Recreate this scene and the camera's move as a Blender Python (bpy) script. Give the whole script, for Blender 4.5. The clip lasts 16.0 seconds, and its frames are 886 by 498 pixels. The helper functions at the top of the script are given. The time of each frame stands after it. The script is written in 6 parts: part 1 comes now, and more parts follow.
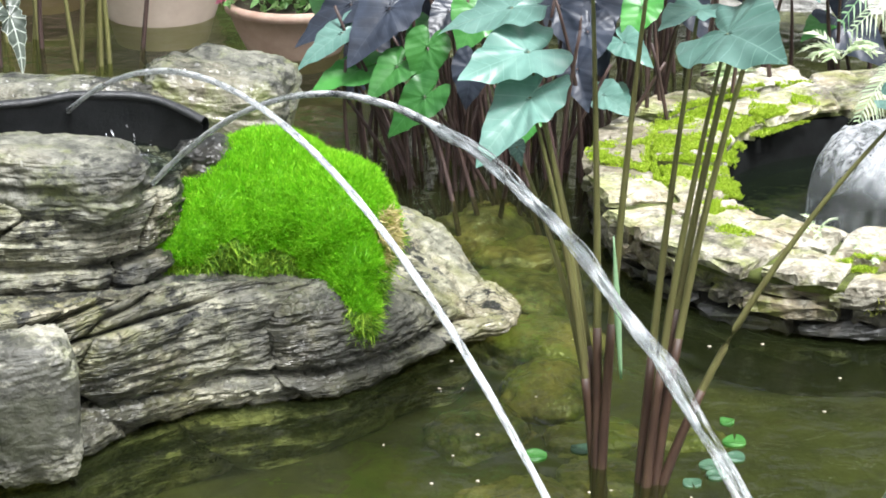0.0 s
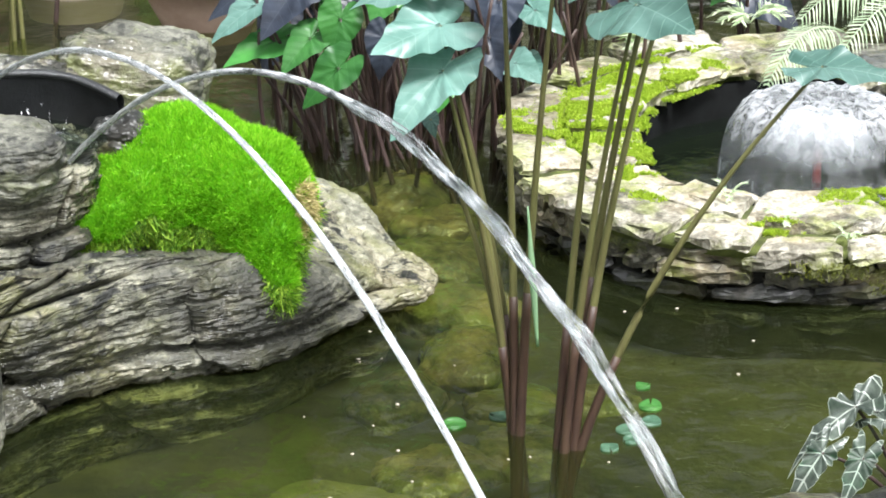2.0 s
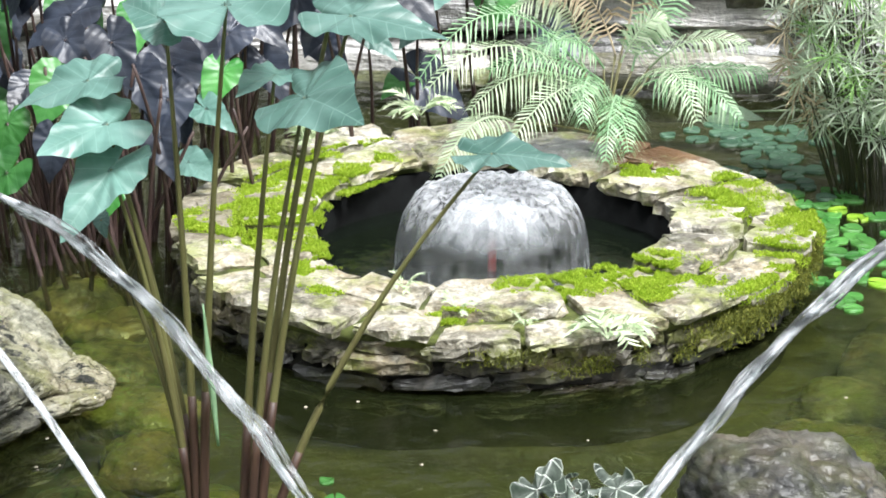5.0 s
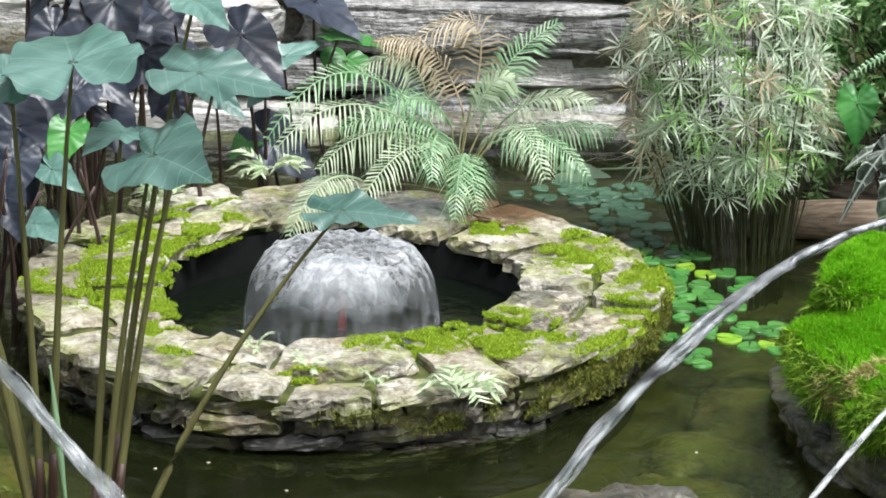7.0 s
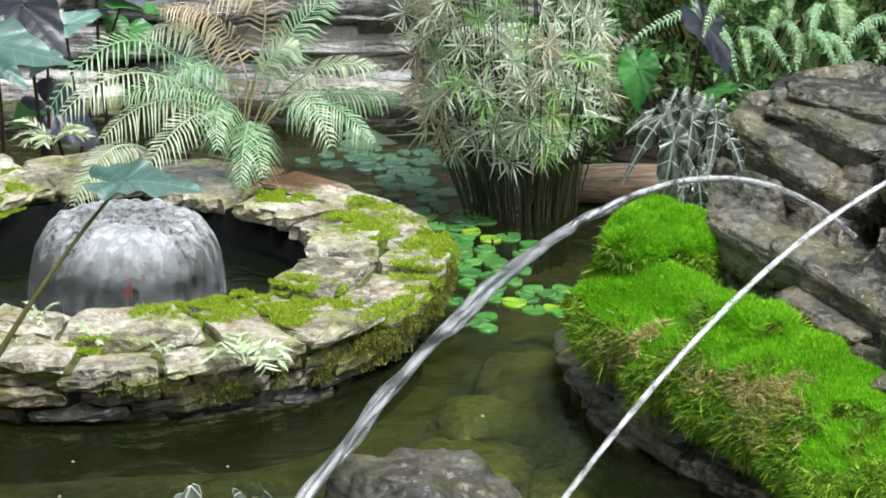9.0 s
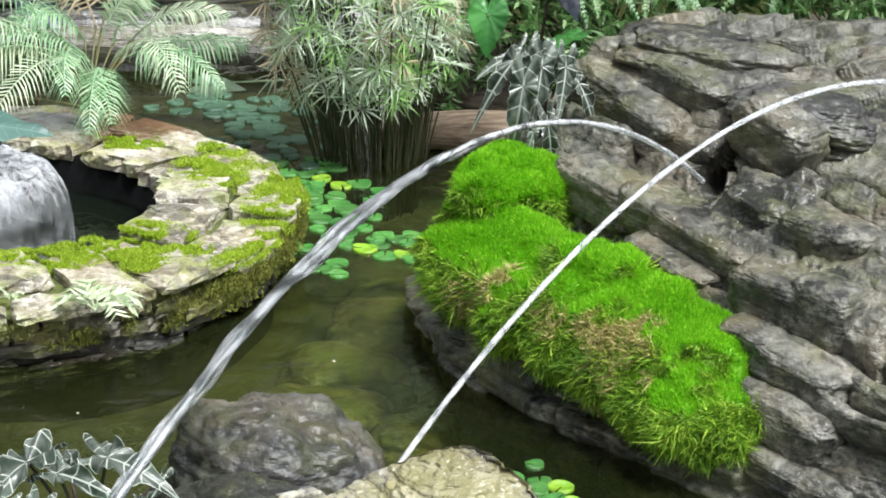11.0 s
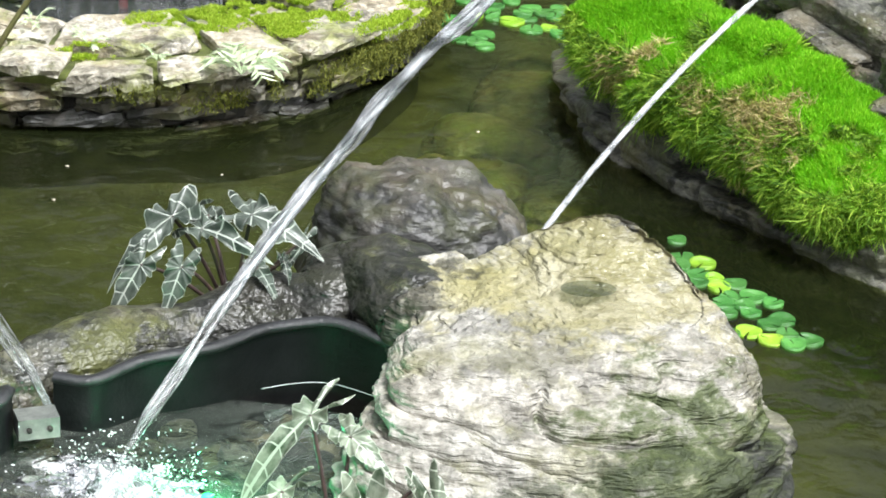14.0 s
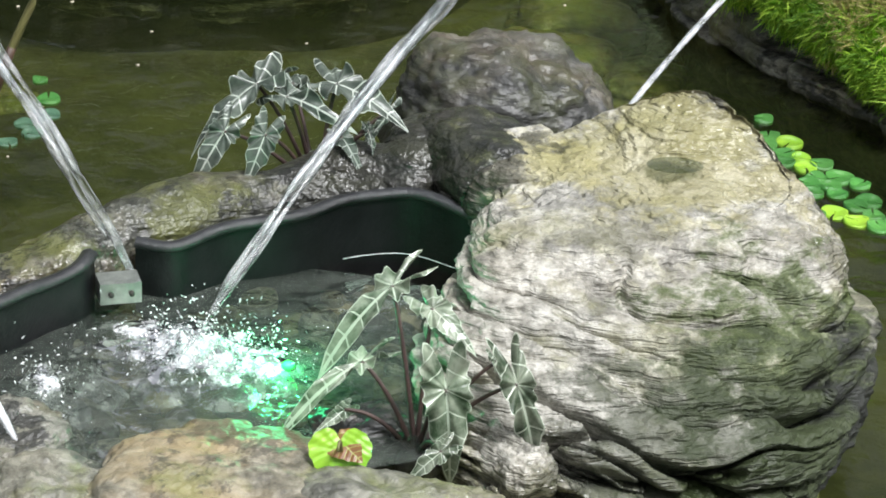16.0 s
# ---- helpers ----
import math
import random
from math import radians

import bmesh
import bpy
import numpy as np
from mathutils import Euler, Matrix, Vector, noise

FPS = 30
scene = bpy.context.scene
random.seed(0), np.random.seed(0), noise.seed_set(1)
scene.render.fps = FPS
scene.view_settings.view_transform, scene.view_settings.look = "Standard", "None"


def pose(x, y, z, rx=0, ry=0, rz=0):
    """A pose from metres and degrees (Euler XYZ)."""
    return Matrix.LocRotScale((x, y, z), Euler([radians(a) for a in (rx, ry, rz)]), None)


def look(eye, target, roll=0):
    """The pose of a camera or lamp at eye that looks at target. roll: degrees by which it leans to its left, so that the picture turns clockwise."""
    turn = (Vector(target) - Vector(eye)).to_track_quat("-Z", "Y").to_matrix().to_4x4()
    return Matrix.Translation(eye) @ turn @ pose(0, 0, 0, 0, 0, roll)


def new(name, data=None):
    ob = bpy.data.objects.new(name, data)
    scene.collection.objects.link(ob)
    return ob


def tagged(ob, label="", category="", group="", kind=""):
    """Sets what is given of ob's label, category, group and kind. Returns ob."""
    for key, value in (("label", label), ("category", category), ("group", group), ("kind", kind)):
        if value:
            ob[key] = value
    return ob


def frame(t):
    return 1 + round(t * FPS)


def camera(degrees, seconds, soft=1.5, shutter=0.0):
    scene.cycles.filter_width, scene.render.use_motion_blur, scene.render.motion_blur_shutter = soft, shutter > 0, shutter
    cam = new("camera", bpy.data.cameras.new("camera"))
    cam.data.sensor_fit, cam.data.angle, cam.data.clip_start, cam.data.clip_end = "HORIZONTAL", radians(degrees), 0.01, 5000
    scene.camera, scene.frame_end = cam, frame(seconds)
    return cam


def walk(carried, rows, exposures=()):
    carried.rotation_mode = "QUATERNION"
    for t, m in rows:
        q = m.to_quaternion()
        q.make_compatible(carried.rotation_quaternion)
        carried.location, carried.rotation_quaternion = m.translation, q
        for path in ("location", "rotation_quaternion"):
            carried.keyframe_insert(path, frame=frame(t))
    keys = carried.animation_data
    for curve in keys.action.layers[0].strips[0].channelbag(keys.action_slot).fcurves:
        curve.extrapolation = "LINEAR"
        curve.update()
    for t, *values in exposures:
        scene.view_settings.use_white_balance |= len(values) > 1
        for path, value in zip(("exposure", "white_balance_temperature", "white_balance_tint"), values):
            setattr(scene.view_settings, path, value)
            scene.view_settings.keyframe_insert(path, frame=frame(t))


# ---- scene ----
cam = camera(20.0, 16.0, soft=1.8)
# seconds, yaw, pitch, roll, sway of the standing camera about its place 3 m above the water
ROWS = [
    (0.0, 11.756, -19.531, 0.110, -0.027, 0.027, -0.005),
    (0.5, 11.300, -19.867, 0.241, -0.038, -0.027, 0.039),
    (1.0, 10.769, -20.106, 0.485, -0.017, -0.049, 0.060),
    (1.5, 10.463, -20.310, 0.537, -0.012, -0.041, 0.060),
    (2.0, 9.623, -20.445, 0.489, -0.012, -0.027, 0.050),
    (2.5, 8.569, -20.488, 0.690, -0.001, -0.021, 0.047),
    (3.0, 7.292, -20.456, 0.383, 0.003, -0.014, 0.049),
    (3.5, 5.661, -20.286, 0.262, 0.004, 0.017, 0.037),
    (4.0, 4.288, -19.025, 0.499, 0.005, 0.011, 0.016),
    (4.2, 3.794, -18.608, 0.349, 0.005, 0.011, 0.016),
    (4.9, 2.281, -18.189, 0.181, 0.005, 0.013, 0.015),
    (5.6, 1.174, -17.873, -0.132, 0.005, 0.015, 0.013),
    (6.3, 0.018, -17.385, -0.301, 0.005, 0.016, 0.012),
    (6.5, -0.375, -17.237, -0.291, 0.005, 0.016, 0.012),
    (7.0, -1.313, -16.721, -0.433, 0.003, 0.028, -0.006),
    (7.5, -2.470, -16.718, -0.414, 0.006, 0.027, -0.009),
    (8.0, -3.949, -17.094, -0.728, 0.011, 0.022, -0.001),
    (8.5, -4.898, -17.234, -1.066, 0.019, 0.009, 0.009),
    (9.0, -6.052, -17.435, -1.161, 0.023, 0.001, 0.006),
    (9.5, -7.177, -17.808, -1.115, 0.028, -0.007, 0.021),
    (9.7, -7.590, -17.857, -1.215, 0.028, -0.007, 0.021),
    (10.4, -8.878, -18.159, -1.521, 0.023, -0.008, 0.008),
    (11.1, -9.390, -18.492, -2.090, 0.015, -0.010, -0.017),
    (11.8, -8.710, -19.265, -2.397, 0.010, -0.011, -0.030),
    (12.0, -8.312, -19.720, -2.457, 0.010, -0.011, -0.030),
    (12.5, -7.296, -20.394, -2.508, 0.008, -0.021, -0.032),
    (13.0, -6.466, -21.085, -2.819, -0.001, -0.015, -0.049),
    (13.5, -6.050, -22.144, -2.847, 0.002, -0.004, -0.064),
    (14.0, -5.794, -23.403, -2.589, 0.002, 0.003, -0.077),
    (14.5, -5.577, -24.428, -2.494, -0.004, 0.010, -0.074),
    (15.0, -5.435, -24.900, -2.306, -0.001, 0.012, -0.088),
    (15.5, -5.178, -25.527, -2.439, -0.004, 0.018, -0.094),
    (16.0, -3.657, -26.340, -2.987, -0.009, 0.037, -0.101),
]
walk(cam, [(t, pose(dx, dy, 3.0 + dz, 90 + pitch, roll, yaw)) for t, yaw, pitch, roll, dx, dy, dz in ROWS],
     exposures=[(0.0, 1.34), (4.2, 1.28), (6.3, 0.84), (8.0, 0.71), (9.7, 0.69), (11.8, 1.10), (13.5, 1.16), (15.0, 0.93), (16.0, 0.80)])

# ---- light ----
world = bpy.data.worlds.new("sky")
scene.world = world
world.use_nodes = True
wn = world.node_tree
sky = wn.nodes.new("ShaderNodeTexSky")
sky.sky_type = "NISHITA"
sky.sun_disc = False
sky.sun_elevation = radians(62)
sky.sun_rotation = radians(137)
sky.dust_density = 4.0
soft = wn.nodes.new("ShaderNodeHueSaturation")
soft.inputs["Saturation"].default_value = 0.25
wn.links.new(sky.outputs["Color"], soft.inputs["Color"])
wn.links.new(soft.outputs["Color"], wn.nodes["Background"].inputs["Color"])
wn.nodes["Background"].inputs["Strength"].default_value = 0.11
sun = new("sun", bpy.data.lights.new("sun", "SUN"))
sun.data.energy = 2.8
sun.data.angle = radians(16)
sun.data.color = (0.955, 0.97, 1.0)
sun.matrix_world = look((1.9, -2.0, 5.8), (0, 0, 0))


# ---- materials ----
def material(name):
    m = bpy.data.materials.new(name)
    m.use_nodes = True
    return m, m.node_tree, m.node_tree.nodes["Principled BSDF"]


def node(tree, kind, **inputs):
    n = tree.nodes.new("ShaderNode" + kind)
    for key, value in inputs.items():
        n.inputs[key.replace("_", " ")].default_value = value
    return n


def coords(tree, scale=(1, 1, 1), turn=(0, 0, 0)):
    g = tree.nodes.new("ShaderNodeNewGeometry")
    m = node(tree, "Mapping")
    m.inputs["Scale"].default_value = scale
    m.inputs["Rotation"].default_value = [radians(a) for a in turn]
    tree.links.new(g.outputs["Position"], m.inputs["Vector"])
    return m.outputs["Vector"]


def noise_tex(tree, vec, scale, detail=5.0, rough=0.6, distort=0.0):
    n = node(tree, "TexNoise", Scale=scale, Detail=detail, Roughness=rough, Distortion=distort)
    tree.links.new(vec, n.inputs["Vector"])
    return n.outputs["Fac"]


def ramp(tree, fac, stops):
    r = tree.nodes.new("ShaderNodeValToRGB")
    el = r.color_ramp.elements
    while len(el) < len(stops):
        el.new(0.5)
    for e, (p, c) in zip(el, stops):
        e.position = p
        e.color = (*c, 1) if len(c) == 3 else c
    tree.links.new(fac, r.inputs["Fac"])
    return r.outputs["Color"]


def mix(tree, fac, a, b, blend="MIX"):
    n = tree.nodes.new("ShaderNodeMix")
    n.data_type, n.blend_type = "RGBA", blend
    for sock, v in ((n.inputs["Factor"], fac), (n.inputs["A"], a), (n.inputs["B"], b)):
        if isinstance(v, (int, float)):
            sock.default_value = v
        elif isinstance(v, tuple):
            sock.default_value = (*v, 1)
        else:
            tree.links.new(v, sock)
    return n.outputs["Result"]


def calc(tree, op, a, b=0.0):
    n = tree.nodes.new("ShaderNodeMath")
    n.operation = op
    for i, v in enumerate((a, b)):
        if isinstance(v, (int, float)):
            n.inputs[i].default_value = v
        else:
            tree.links.new(v, n.inputs[i])
    return n.outputs[0]


def bump(tree, bsdf, height, strength, distance):
    b = node(tree, "Bump", Strength=strength, Distance=distance)
    tree.links.new(height, b.inputs["Height"])
    tree.links.new(b.outputs["Normal"], bsdf.inputs["Normal"])


GREY = ((0.10, 0.10, 0.095), (0.27, 0.265, 0.24), (0.47, 0.455, 0.41))


def rock_mat(name, tones=GREY, stain=0.5, algae=0.35, tan=0.3, line=14.0, wet=0.45, relief=0.02, moss=(0.16, 0.19, 0.045), dry=0.66, blotches=()):
    """Layered grey stone: bands of tone, fine level lines, dark wet stains, green and tan patches."""
    m, t, b = material(name)
    vec = coords(t)
    bands = noise_tex(t, coords(t, (1, 1, line * 0.45)), 3.6, 9, 0.72, 0.4)
    speck = noise_tex(t, vec, 24, 5, 0.7)
    tone = calc(t, "ADD", calc(t, "MULTIPLY", bands, 0.55), calc(t, "MULTIPLY", speck, 0.45))
    col = ramp(t, tone, [(0.42, tones[0]), (0.5, tones[1]), (0.58, tones[2])])
    patch = noise_tex(t, vec, 2.6, 6, 0.65)
    col = mix(t, calc(t, "MULTIPLY", ramp(t, patch, [(0.48, (0, 0, 0)), (0.62, (1, 1, 1))]), tan), col, (0.36, 0.28, 0.15))
    green = noise_tex(t, coords(t, (1, 1, 1.5), (20, 0, 40)), 4.3, 8, 0.7)
    col = mix(t, calc(t, "MULTIPLY", ramp(t, green, [(0.49, (0, 0, 0)), (0.6, (1, 1, 1))]), algae), col, moss)
    dark = noise_tex(t, coords(t, (1, 1, 0.6), (0, 0, 70)), 1.9, 5, 0.65)
    spot = noise_tex(t, coords(t, (1, 1, 2.2)), 16, 7, 0.78)
    mask = ramp(t, calc(t, "ADD", dark, calc(t, "MULTIPLY", calc(t, "SUBTRACT", spot, 0.5), 0.55)), [(0.55, (0, 0, 0)), (0.585, (1, 1, 1))])
    col = mix(t, calc(t, "MULTIPLY", mask, stain), col, (0.014, 0.015, 0.014))
    for place, radius, tint, amount in blotches:
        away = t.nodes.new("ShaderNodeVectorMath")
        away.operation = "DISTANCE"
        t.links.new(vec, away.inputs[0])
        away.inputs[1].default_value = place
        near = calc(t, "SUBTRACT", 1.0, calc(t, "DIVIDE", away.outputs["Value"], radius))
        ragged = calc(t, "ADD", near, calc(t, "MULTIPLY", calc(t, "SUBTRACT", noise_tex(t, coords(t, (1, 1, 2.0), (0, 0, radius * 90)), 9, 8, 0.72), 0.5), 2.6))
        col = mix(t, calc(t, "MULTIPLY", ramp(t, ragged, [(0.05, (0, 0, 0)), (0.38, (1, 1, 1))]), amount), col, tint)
    t.links.new(col, b.inputs["Base Color"])
    damp = noise_tex(t, vec, 1.3, 3)
    rough = calc(t, "SUBTRACT", dry, calc(t, "MULTIPLY", ramp(t, damp, [(0.42, (0, 0, 0)), (0.58, (1, 1, 1))]), wet))
    t.links.new(rough, b.inputs["Roughness"])
    lines = noise_tex(t, coords(t, (1, 1, line * 0.8)), 6.0, 3, 0.6, 0.5)
    pits = noise_tex(t, vec, 30, 3, 0.6)
    h = calc(t, "ADD", lines, calc(t, "MULTIPLY", pits, 0.6))
    bump(t, b, h, 1.0, relief)
    return m


def leaf_mat(name, base, pale, vein, veins=9.0, width=0.006, rough=0.42, spread=0.35, vein_mix=0.7, edge=0.0, mottle=6.0):
    """A leaf lit through; a midrib with side veins sweeping towards the tip."""
    m, t, b = material(name)
    uv = t.nodes.new("ShaderNodeUVMap")
    uv.uv_map = "UVMap"
    sep = t.nodes.new("ShaderNodeSeparateXYZ")
    t.links.new(uv.outputs["UV"], sep.inputs[0])
    a, v = calc(t, "ABSOLUTE", sep.outputs["X"]), sep.outputs["Y"]
    s = calc(t, "MULTIPLY", calc(t, "SUBTRACT", v, calc(t, "MULTIPLY", a, 0.6)), veins)
    saw = calc(t, "ABSOLUTE", calc(t, "SUBTRACT", calc(t, "FRACT", calc(t, "ADD", s, 0.5)), 0.5))
    lines = calc(t, "MAXIMUM", calc(t, "LESS_THAN", saw, width * veins), calc(t, "LESS_THAN", a, width * 1.3))
    if edge:
        at = t.nodes.new("ShaderNodeAttribute")
        at.attribute_name = "rim"
        lines = calc(t, "MAXIMUM", lines, calc(t, "GREATER_THAN", at.outputs["Fac"], 1 - edge))
    n1 = noise_tex(t, coords(t), mottle, 4)
    info = t.nodes.new("ShaderNodeObjectInfo")
    col = mix(t, ramp(t, n1, [(0.35, (0, 0, 0)), (0.65, (1, 1, 1))]), base, pale)
    hsv = node(t, "HueSaturation")
    t.links.new(col, hsv.inputs["Color"])
    t.links.new(calc(t, "ADD", 1 - spread / 2, calc(t, "MULTIPLY", info.outputs["Random"], spread)), hsv.inputs["Value"])
    col = mix(t, calc(t, "MULTIPLY", lines, vein_mix), hsv.outputs["Color"], vein)
    t.links.new(col, b.inputs["Base Color"])
    b.inputs["Roughness"].default_value = rough
    bump(t, b, calc(t, "ADD", saw, calc(t, "MULTIPLY", noise_tex(t, coords(t), 30, 3), 1.0)), 0.3, 0.006)
    tr = t.nodes.new("ShaderNodeBsdfTranslucent")
    t.links.new(col, tr.inputs["Color"])
    ms = t.nodes.new("ShaderNodeMixShader")
    ms.inputs[0].default_value = 0.25
    t.links.new(b.outputs[0], ms.inputs[1])
    t.links.new(tr.outputs[0], ms.inputs[2])
    t.links.new(ms.outputs[0], t.nodes["Material Output"].inputs["Surface"])
    return m


def blade_mat(name, stops, rough=0.55, scale=3.0, lit=0.3):
    """Grass-like stuff whose tone varies by blade and by patch."""
    m, t, b = material(name)
    g = t.nodes.new("ShaderNodeNewGeometry")
    n1 = noise_tex(t, coords(t), scale, 4)
    fac = calc(t, "ADD", calc(t, "MULTIPLY", g.outputs["Random Per Island"], 0.5), calc(t, "MULTIPLY", n1, 0.5))
    col = ramp(t, fac, stops)
    t.links.new(col, b.inputs["Base Color"])
    b.inputs["Roughness"].default_value = rough
    tr = t.nodes.new("ShaderNodeBsdfTranslucent")
    t.links.new(col, tr.inputs["Color"])
    ms = t.nodes.new("ShaderNodeMixShader")
    ms.inputs[0].default_value = lit
    t.links.new(b.outputs[0], ms.inputs[1])
    t.links.new(tr.outputs[0], ms.inputs[2])
    t.links.new(ms.outputs[0], t.nodes["Material Output"].inputs["Surface"])
    return m


def plain_mat(name, a, c, scale=8.0, rough=0.6, metal=0.0, relief=0.004, stretch=(1, 1, 1), shine=0.5):
    m, t, b = material(name)
    n1 = noise_tex(t, coords(t, stretch), scale, 6, 0.65)
    t.links.new(ramp(t, n1, [(0.3, a), (0.7, c)]), b.inputs["Base Color"])
    b.inputs["Roughness"].default_value = rough
    b.inputs["Metallic"].default_value = metal
    b.inputs["Specular IOR Level"].default_value = shine
    bump(t, b, noise_tex(t, coords(t, stretch), scale * 6, 5, 0.7), 0.6, relief)
    return m


def water_mat(name, tint, wave=14.0, height=0.004, rough=0.03, cloud=(0.032, 0.046, 0.013), murk=0.35):
    """Shallow clear-brown water: what lies below shows tinted through some murk, the top is glossy."""
    m, t, b = material(name)
    out = t.nodes["Material Output"]
    see = node(t, "BsdfTransparent", Color=(*tint, 1))
    haze = node(t, "BsdfDiffuse", Color=(*cloud, 1))
    body = t.nodes.new("ShaderNodeMixShader")
    body.inputs[0].default_value = murk
    t.links.new(see.outputs[0], body.inputs[1])
    t.links.new(haze.outputs[0], body.inputs[2])
    gloss = node(t, "BsdfGlossy", Roughness=rough)
    fres = node(t, "Fresnel", IOR=1.33)
    h = calc(t, "ADD", noise_tex(t, coords(t), wave, 3, 0.5, 0.6), calc(t, "MULTIPLY", noise_tex(t, coords(t), wave * 0.25, 2), 1.5))
    bp = node(t, "Bump", Strength=0.6, Distance=height)
    t.links.new(h, bp.inputs["Height"])
    t.links.new(bp.outputs["Normal"], gloss.inputs["Normal"])
    t.links.new(bp.outputs["Normal"], fres.inputs["Normal"])
    ms = t.nodes.new("ShaderNodeMixShader")
    t.links.new(fres.outputs[0], ms.inputs[0])
    t.links.new(body.outputs[0], ms.inputs[1])
    t.links.new(gloss.outputs[0], ms.inputs[2])
    t.links.new(ms.outputs[0], out.inputs["Surface"])
    return m


def foam_mat(name, white=0.5, scale=30.0, stretch=(1, 1, 1), lo=0.42, hi=0.6, gloss_rough=0.12, run=None, fade=None, ior=1.33):
    """Broken water: bright froth with clear gaps."""
    m, t, b = material(name)
    out = t.nodes["Material Output"]
    clear = node(t, "BsdfTransparent", Color=(0.96, 0.98, 0.98, 1))
    gloss = node(t, "BsdfGlossy", Roughness=gloss_rough)
    fres = node(t, "Fresnel", IOR=ior)
    glass = t.nodes.new("ShaderNodeMixShader")
    t.links.new(fres.outputs[0], glass.inputs[0])
    t.links.new(clear.outputs[0], glass.inputs[1])
    t.links.new(gloss.outputs[0], glass.inputs[2])
    b.inputs["Base Color"].default_value = (0.86, 0.88, 0.9, 1)
    b.inputs["Roughness"].default_value = 0.25
    vec = coords(t, stretch)
    if run:
        uv = t.nodes.new("ShaderNodeUVMap")
        uv.uv_map = "UVMap"
        mp = node(t, "Mapping")
        mp.inputs["Scale"].default_value = (*run, 1)
        t.links.new(uv.outputs["UV"], mp.inputs["Vector"])
        vec = mp.outputs["Vector"]
    n1 = noise_tex(t, vec, scale, 5, 0.65)
    fac = calc(t, "MULTIPLY", ramp(t, n1, [(lo, (0, 0, 0)), (hi, (1, 1, 1))]), white)
    if fade:
        sep = t.nodes.new("ShaderNodeSeparateXYZ")
        t.links.new(uv.outputs["UV"], sep.inputs[0])
        fac = calc(t, "MULTIPLY", fac, ramp(t, sep.outputs["Y"], [(fade[0], (1, 1, 1)), (fade[1], (0.08, 0.08, 0.08))]))
    ms = t.nodes.new("ShaderNodeMixShader")
    t.links.new(fac, ms.inputs[0])
    t.links.new(glass.outputs[0], ms.inputs[1])
    t.links.new(b.outputs[0], ms.inputs[2])
    t.links.new(ms.outputs[0], out.inputs["Surface"])
    return m


ALGAE_SHADE = (0.022, 0.032, 0.010)
NEAR_BLACK = (0.012, 0.013, 0.012)
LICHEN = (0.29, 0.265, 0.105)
MOSSY_SHADE = (0.06, 0.085, 0.018)
ROCK = rock_mat("layered_rock", ((0.115, 0.115, 0.082), (0.23, 0.228, 0.172), (0.37, 0.36, 0.275)), stain=0.95, algae=0.6, tan=0.25, moss=(0.15, 0.155, 0.05), wet=0.45, relief=0.028,
                blotches=(((-2.617, 6.502, 0.120), 0.42, NEAR_BLACK, 0.59), ((-1.877, 6.983, 0.200), 0.42, NEAR_BLACK, 0.59), ((-2.078, 6.877, 0.280), 0.25, NEAR_BLACK, 0.43), ((-1.751, 7.046, 0.120), 0.35, NEAR_BLACK, 0.59), ((-2.374, 6.691, 0.300), 0.28, NEAR_BLACK, 0.46), ((-2.439, 6.830, 0.480), 0.25, NEAR_BLACK, 0.46), ((-2.494, 6.439, 0.030), 0.40, NEAR_BLACK, 0.56), ((-1.713, 7.355, 0.100), 0.22, NEAR_BLACK, 0.50), ((-2.869, 7.103, 0.600), 0.30, NEAR_BLACK, 0.37), ((-2.256, 6.888, 0.400), 0.20, NEAR_BLACK, 0.31)))
# Low dark blotches: algae, plus the shade of the face's lower half painted in.
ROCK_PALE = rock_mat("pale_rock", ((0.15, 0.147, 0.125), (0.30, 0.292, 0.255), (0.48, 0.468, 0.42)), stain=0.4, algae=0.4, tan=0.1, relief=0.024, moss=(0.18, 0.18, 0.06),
                     blotches=(((0.97, 5.25, 0.58), 0.36, LICHEN, 0.5), ((0.68, 5.30, 0.50), 0.22, LICHEN, 0.4), ((1.20, 4.66, 0.22), 0.42, MOSSY_SHADE, 0.9), ((1.18, 4.58, 0.12), 0.42, ALGAE_SHADE, 0.85), ((0.90, 4.43, 0.14), 0.36, ALGAE_SHADE, 0.75), ((1.34, 4.80, 0.10), 0.30, NEAR_BLACK, 0.9), ((0.6, 4.42, 0.1), 0.20, NEAR_BLACK, 0.6), ((0.55, 5.36, 0.45), 0.20, NEAR_BLACK, 0.8)))
ROCK_FOOT = rock_mat("stained_rock", ((0.13, 0.13, 0.10), (0.25, 0.247, 0.20), (0.38, 0.375, 0.31)), stain=0.9, algae=0.3, tan=0.1, line=3.0, wet=0.3, relief=0.016, blotches=(((-2.49, 6.0, 0.24), 0.30, NEAR_BLACK, 0.78),))
ROCK_LUMP = rock_mat("weathered_rock", ((0.055, 0.056, 0.046), (0.12, 0.121, 0.098), (0.22, 0.218, 0.178)), stain=0.8, algae=0.6, tan=0.15, line=3.0, wet=0.45, relief=0.02, moss=(0.14, 0.16, 0.05))
TAN = rock_mat("tan_rock", ((0.07, 0.064, 0.045), (0.16, 0.148, 0.11), (0.29, 0.27, 0.21)), stain=0.6, algae=0.55, tan=0.6, line=1.6, wet=0.2, relief=0.018, moss=(0.17, 0.18, 0.05))
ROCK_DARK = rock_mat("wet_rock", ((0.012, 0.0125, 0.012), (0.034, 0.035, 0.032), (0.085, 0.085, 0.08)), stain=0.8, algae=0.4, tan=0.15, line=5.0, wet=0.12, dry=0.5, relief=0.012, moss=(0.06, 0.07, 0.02))
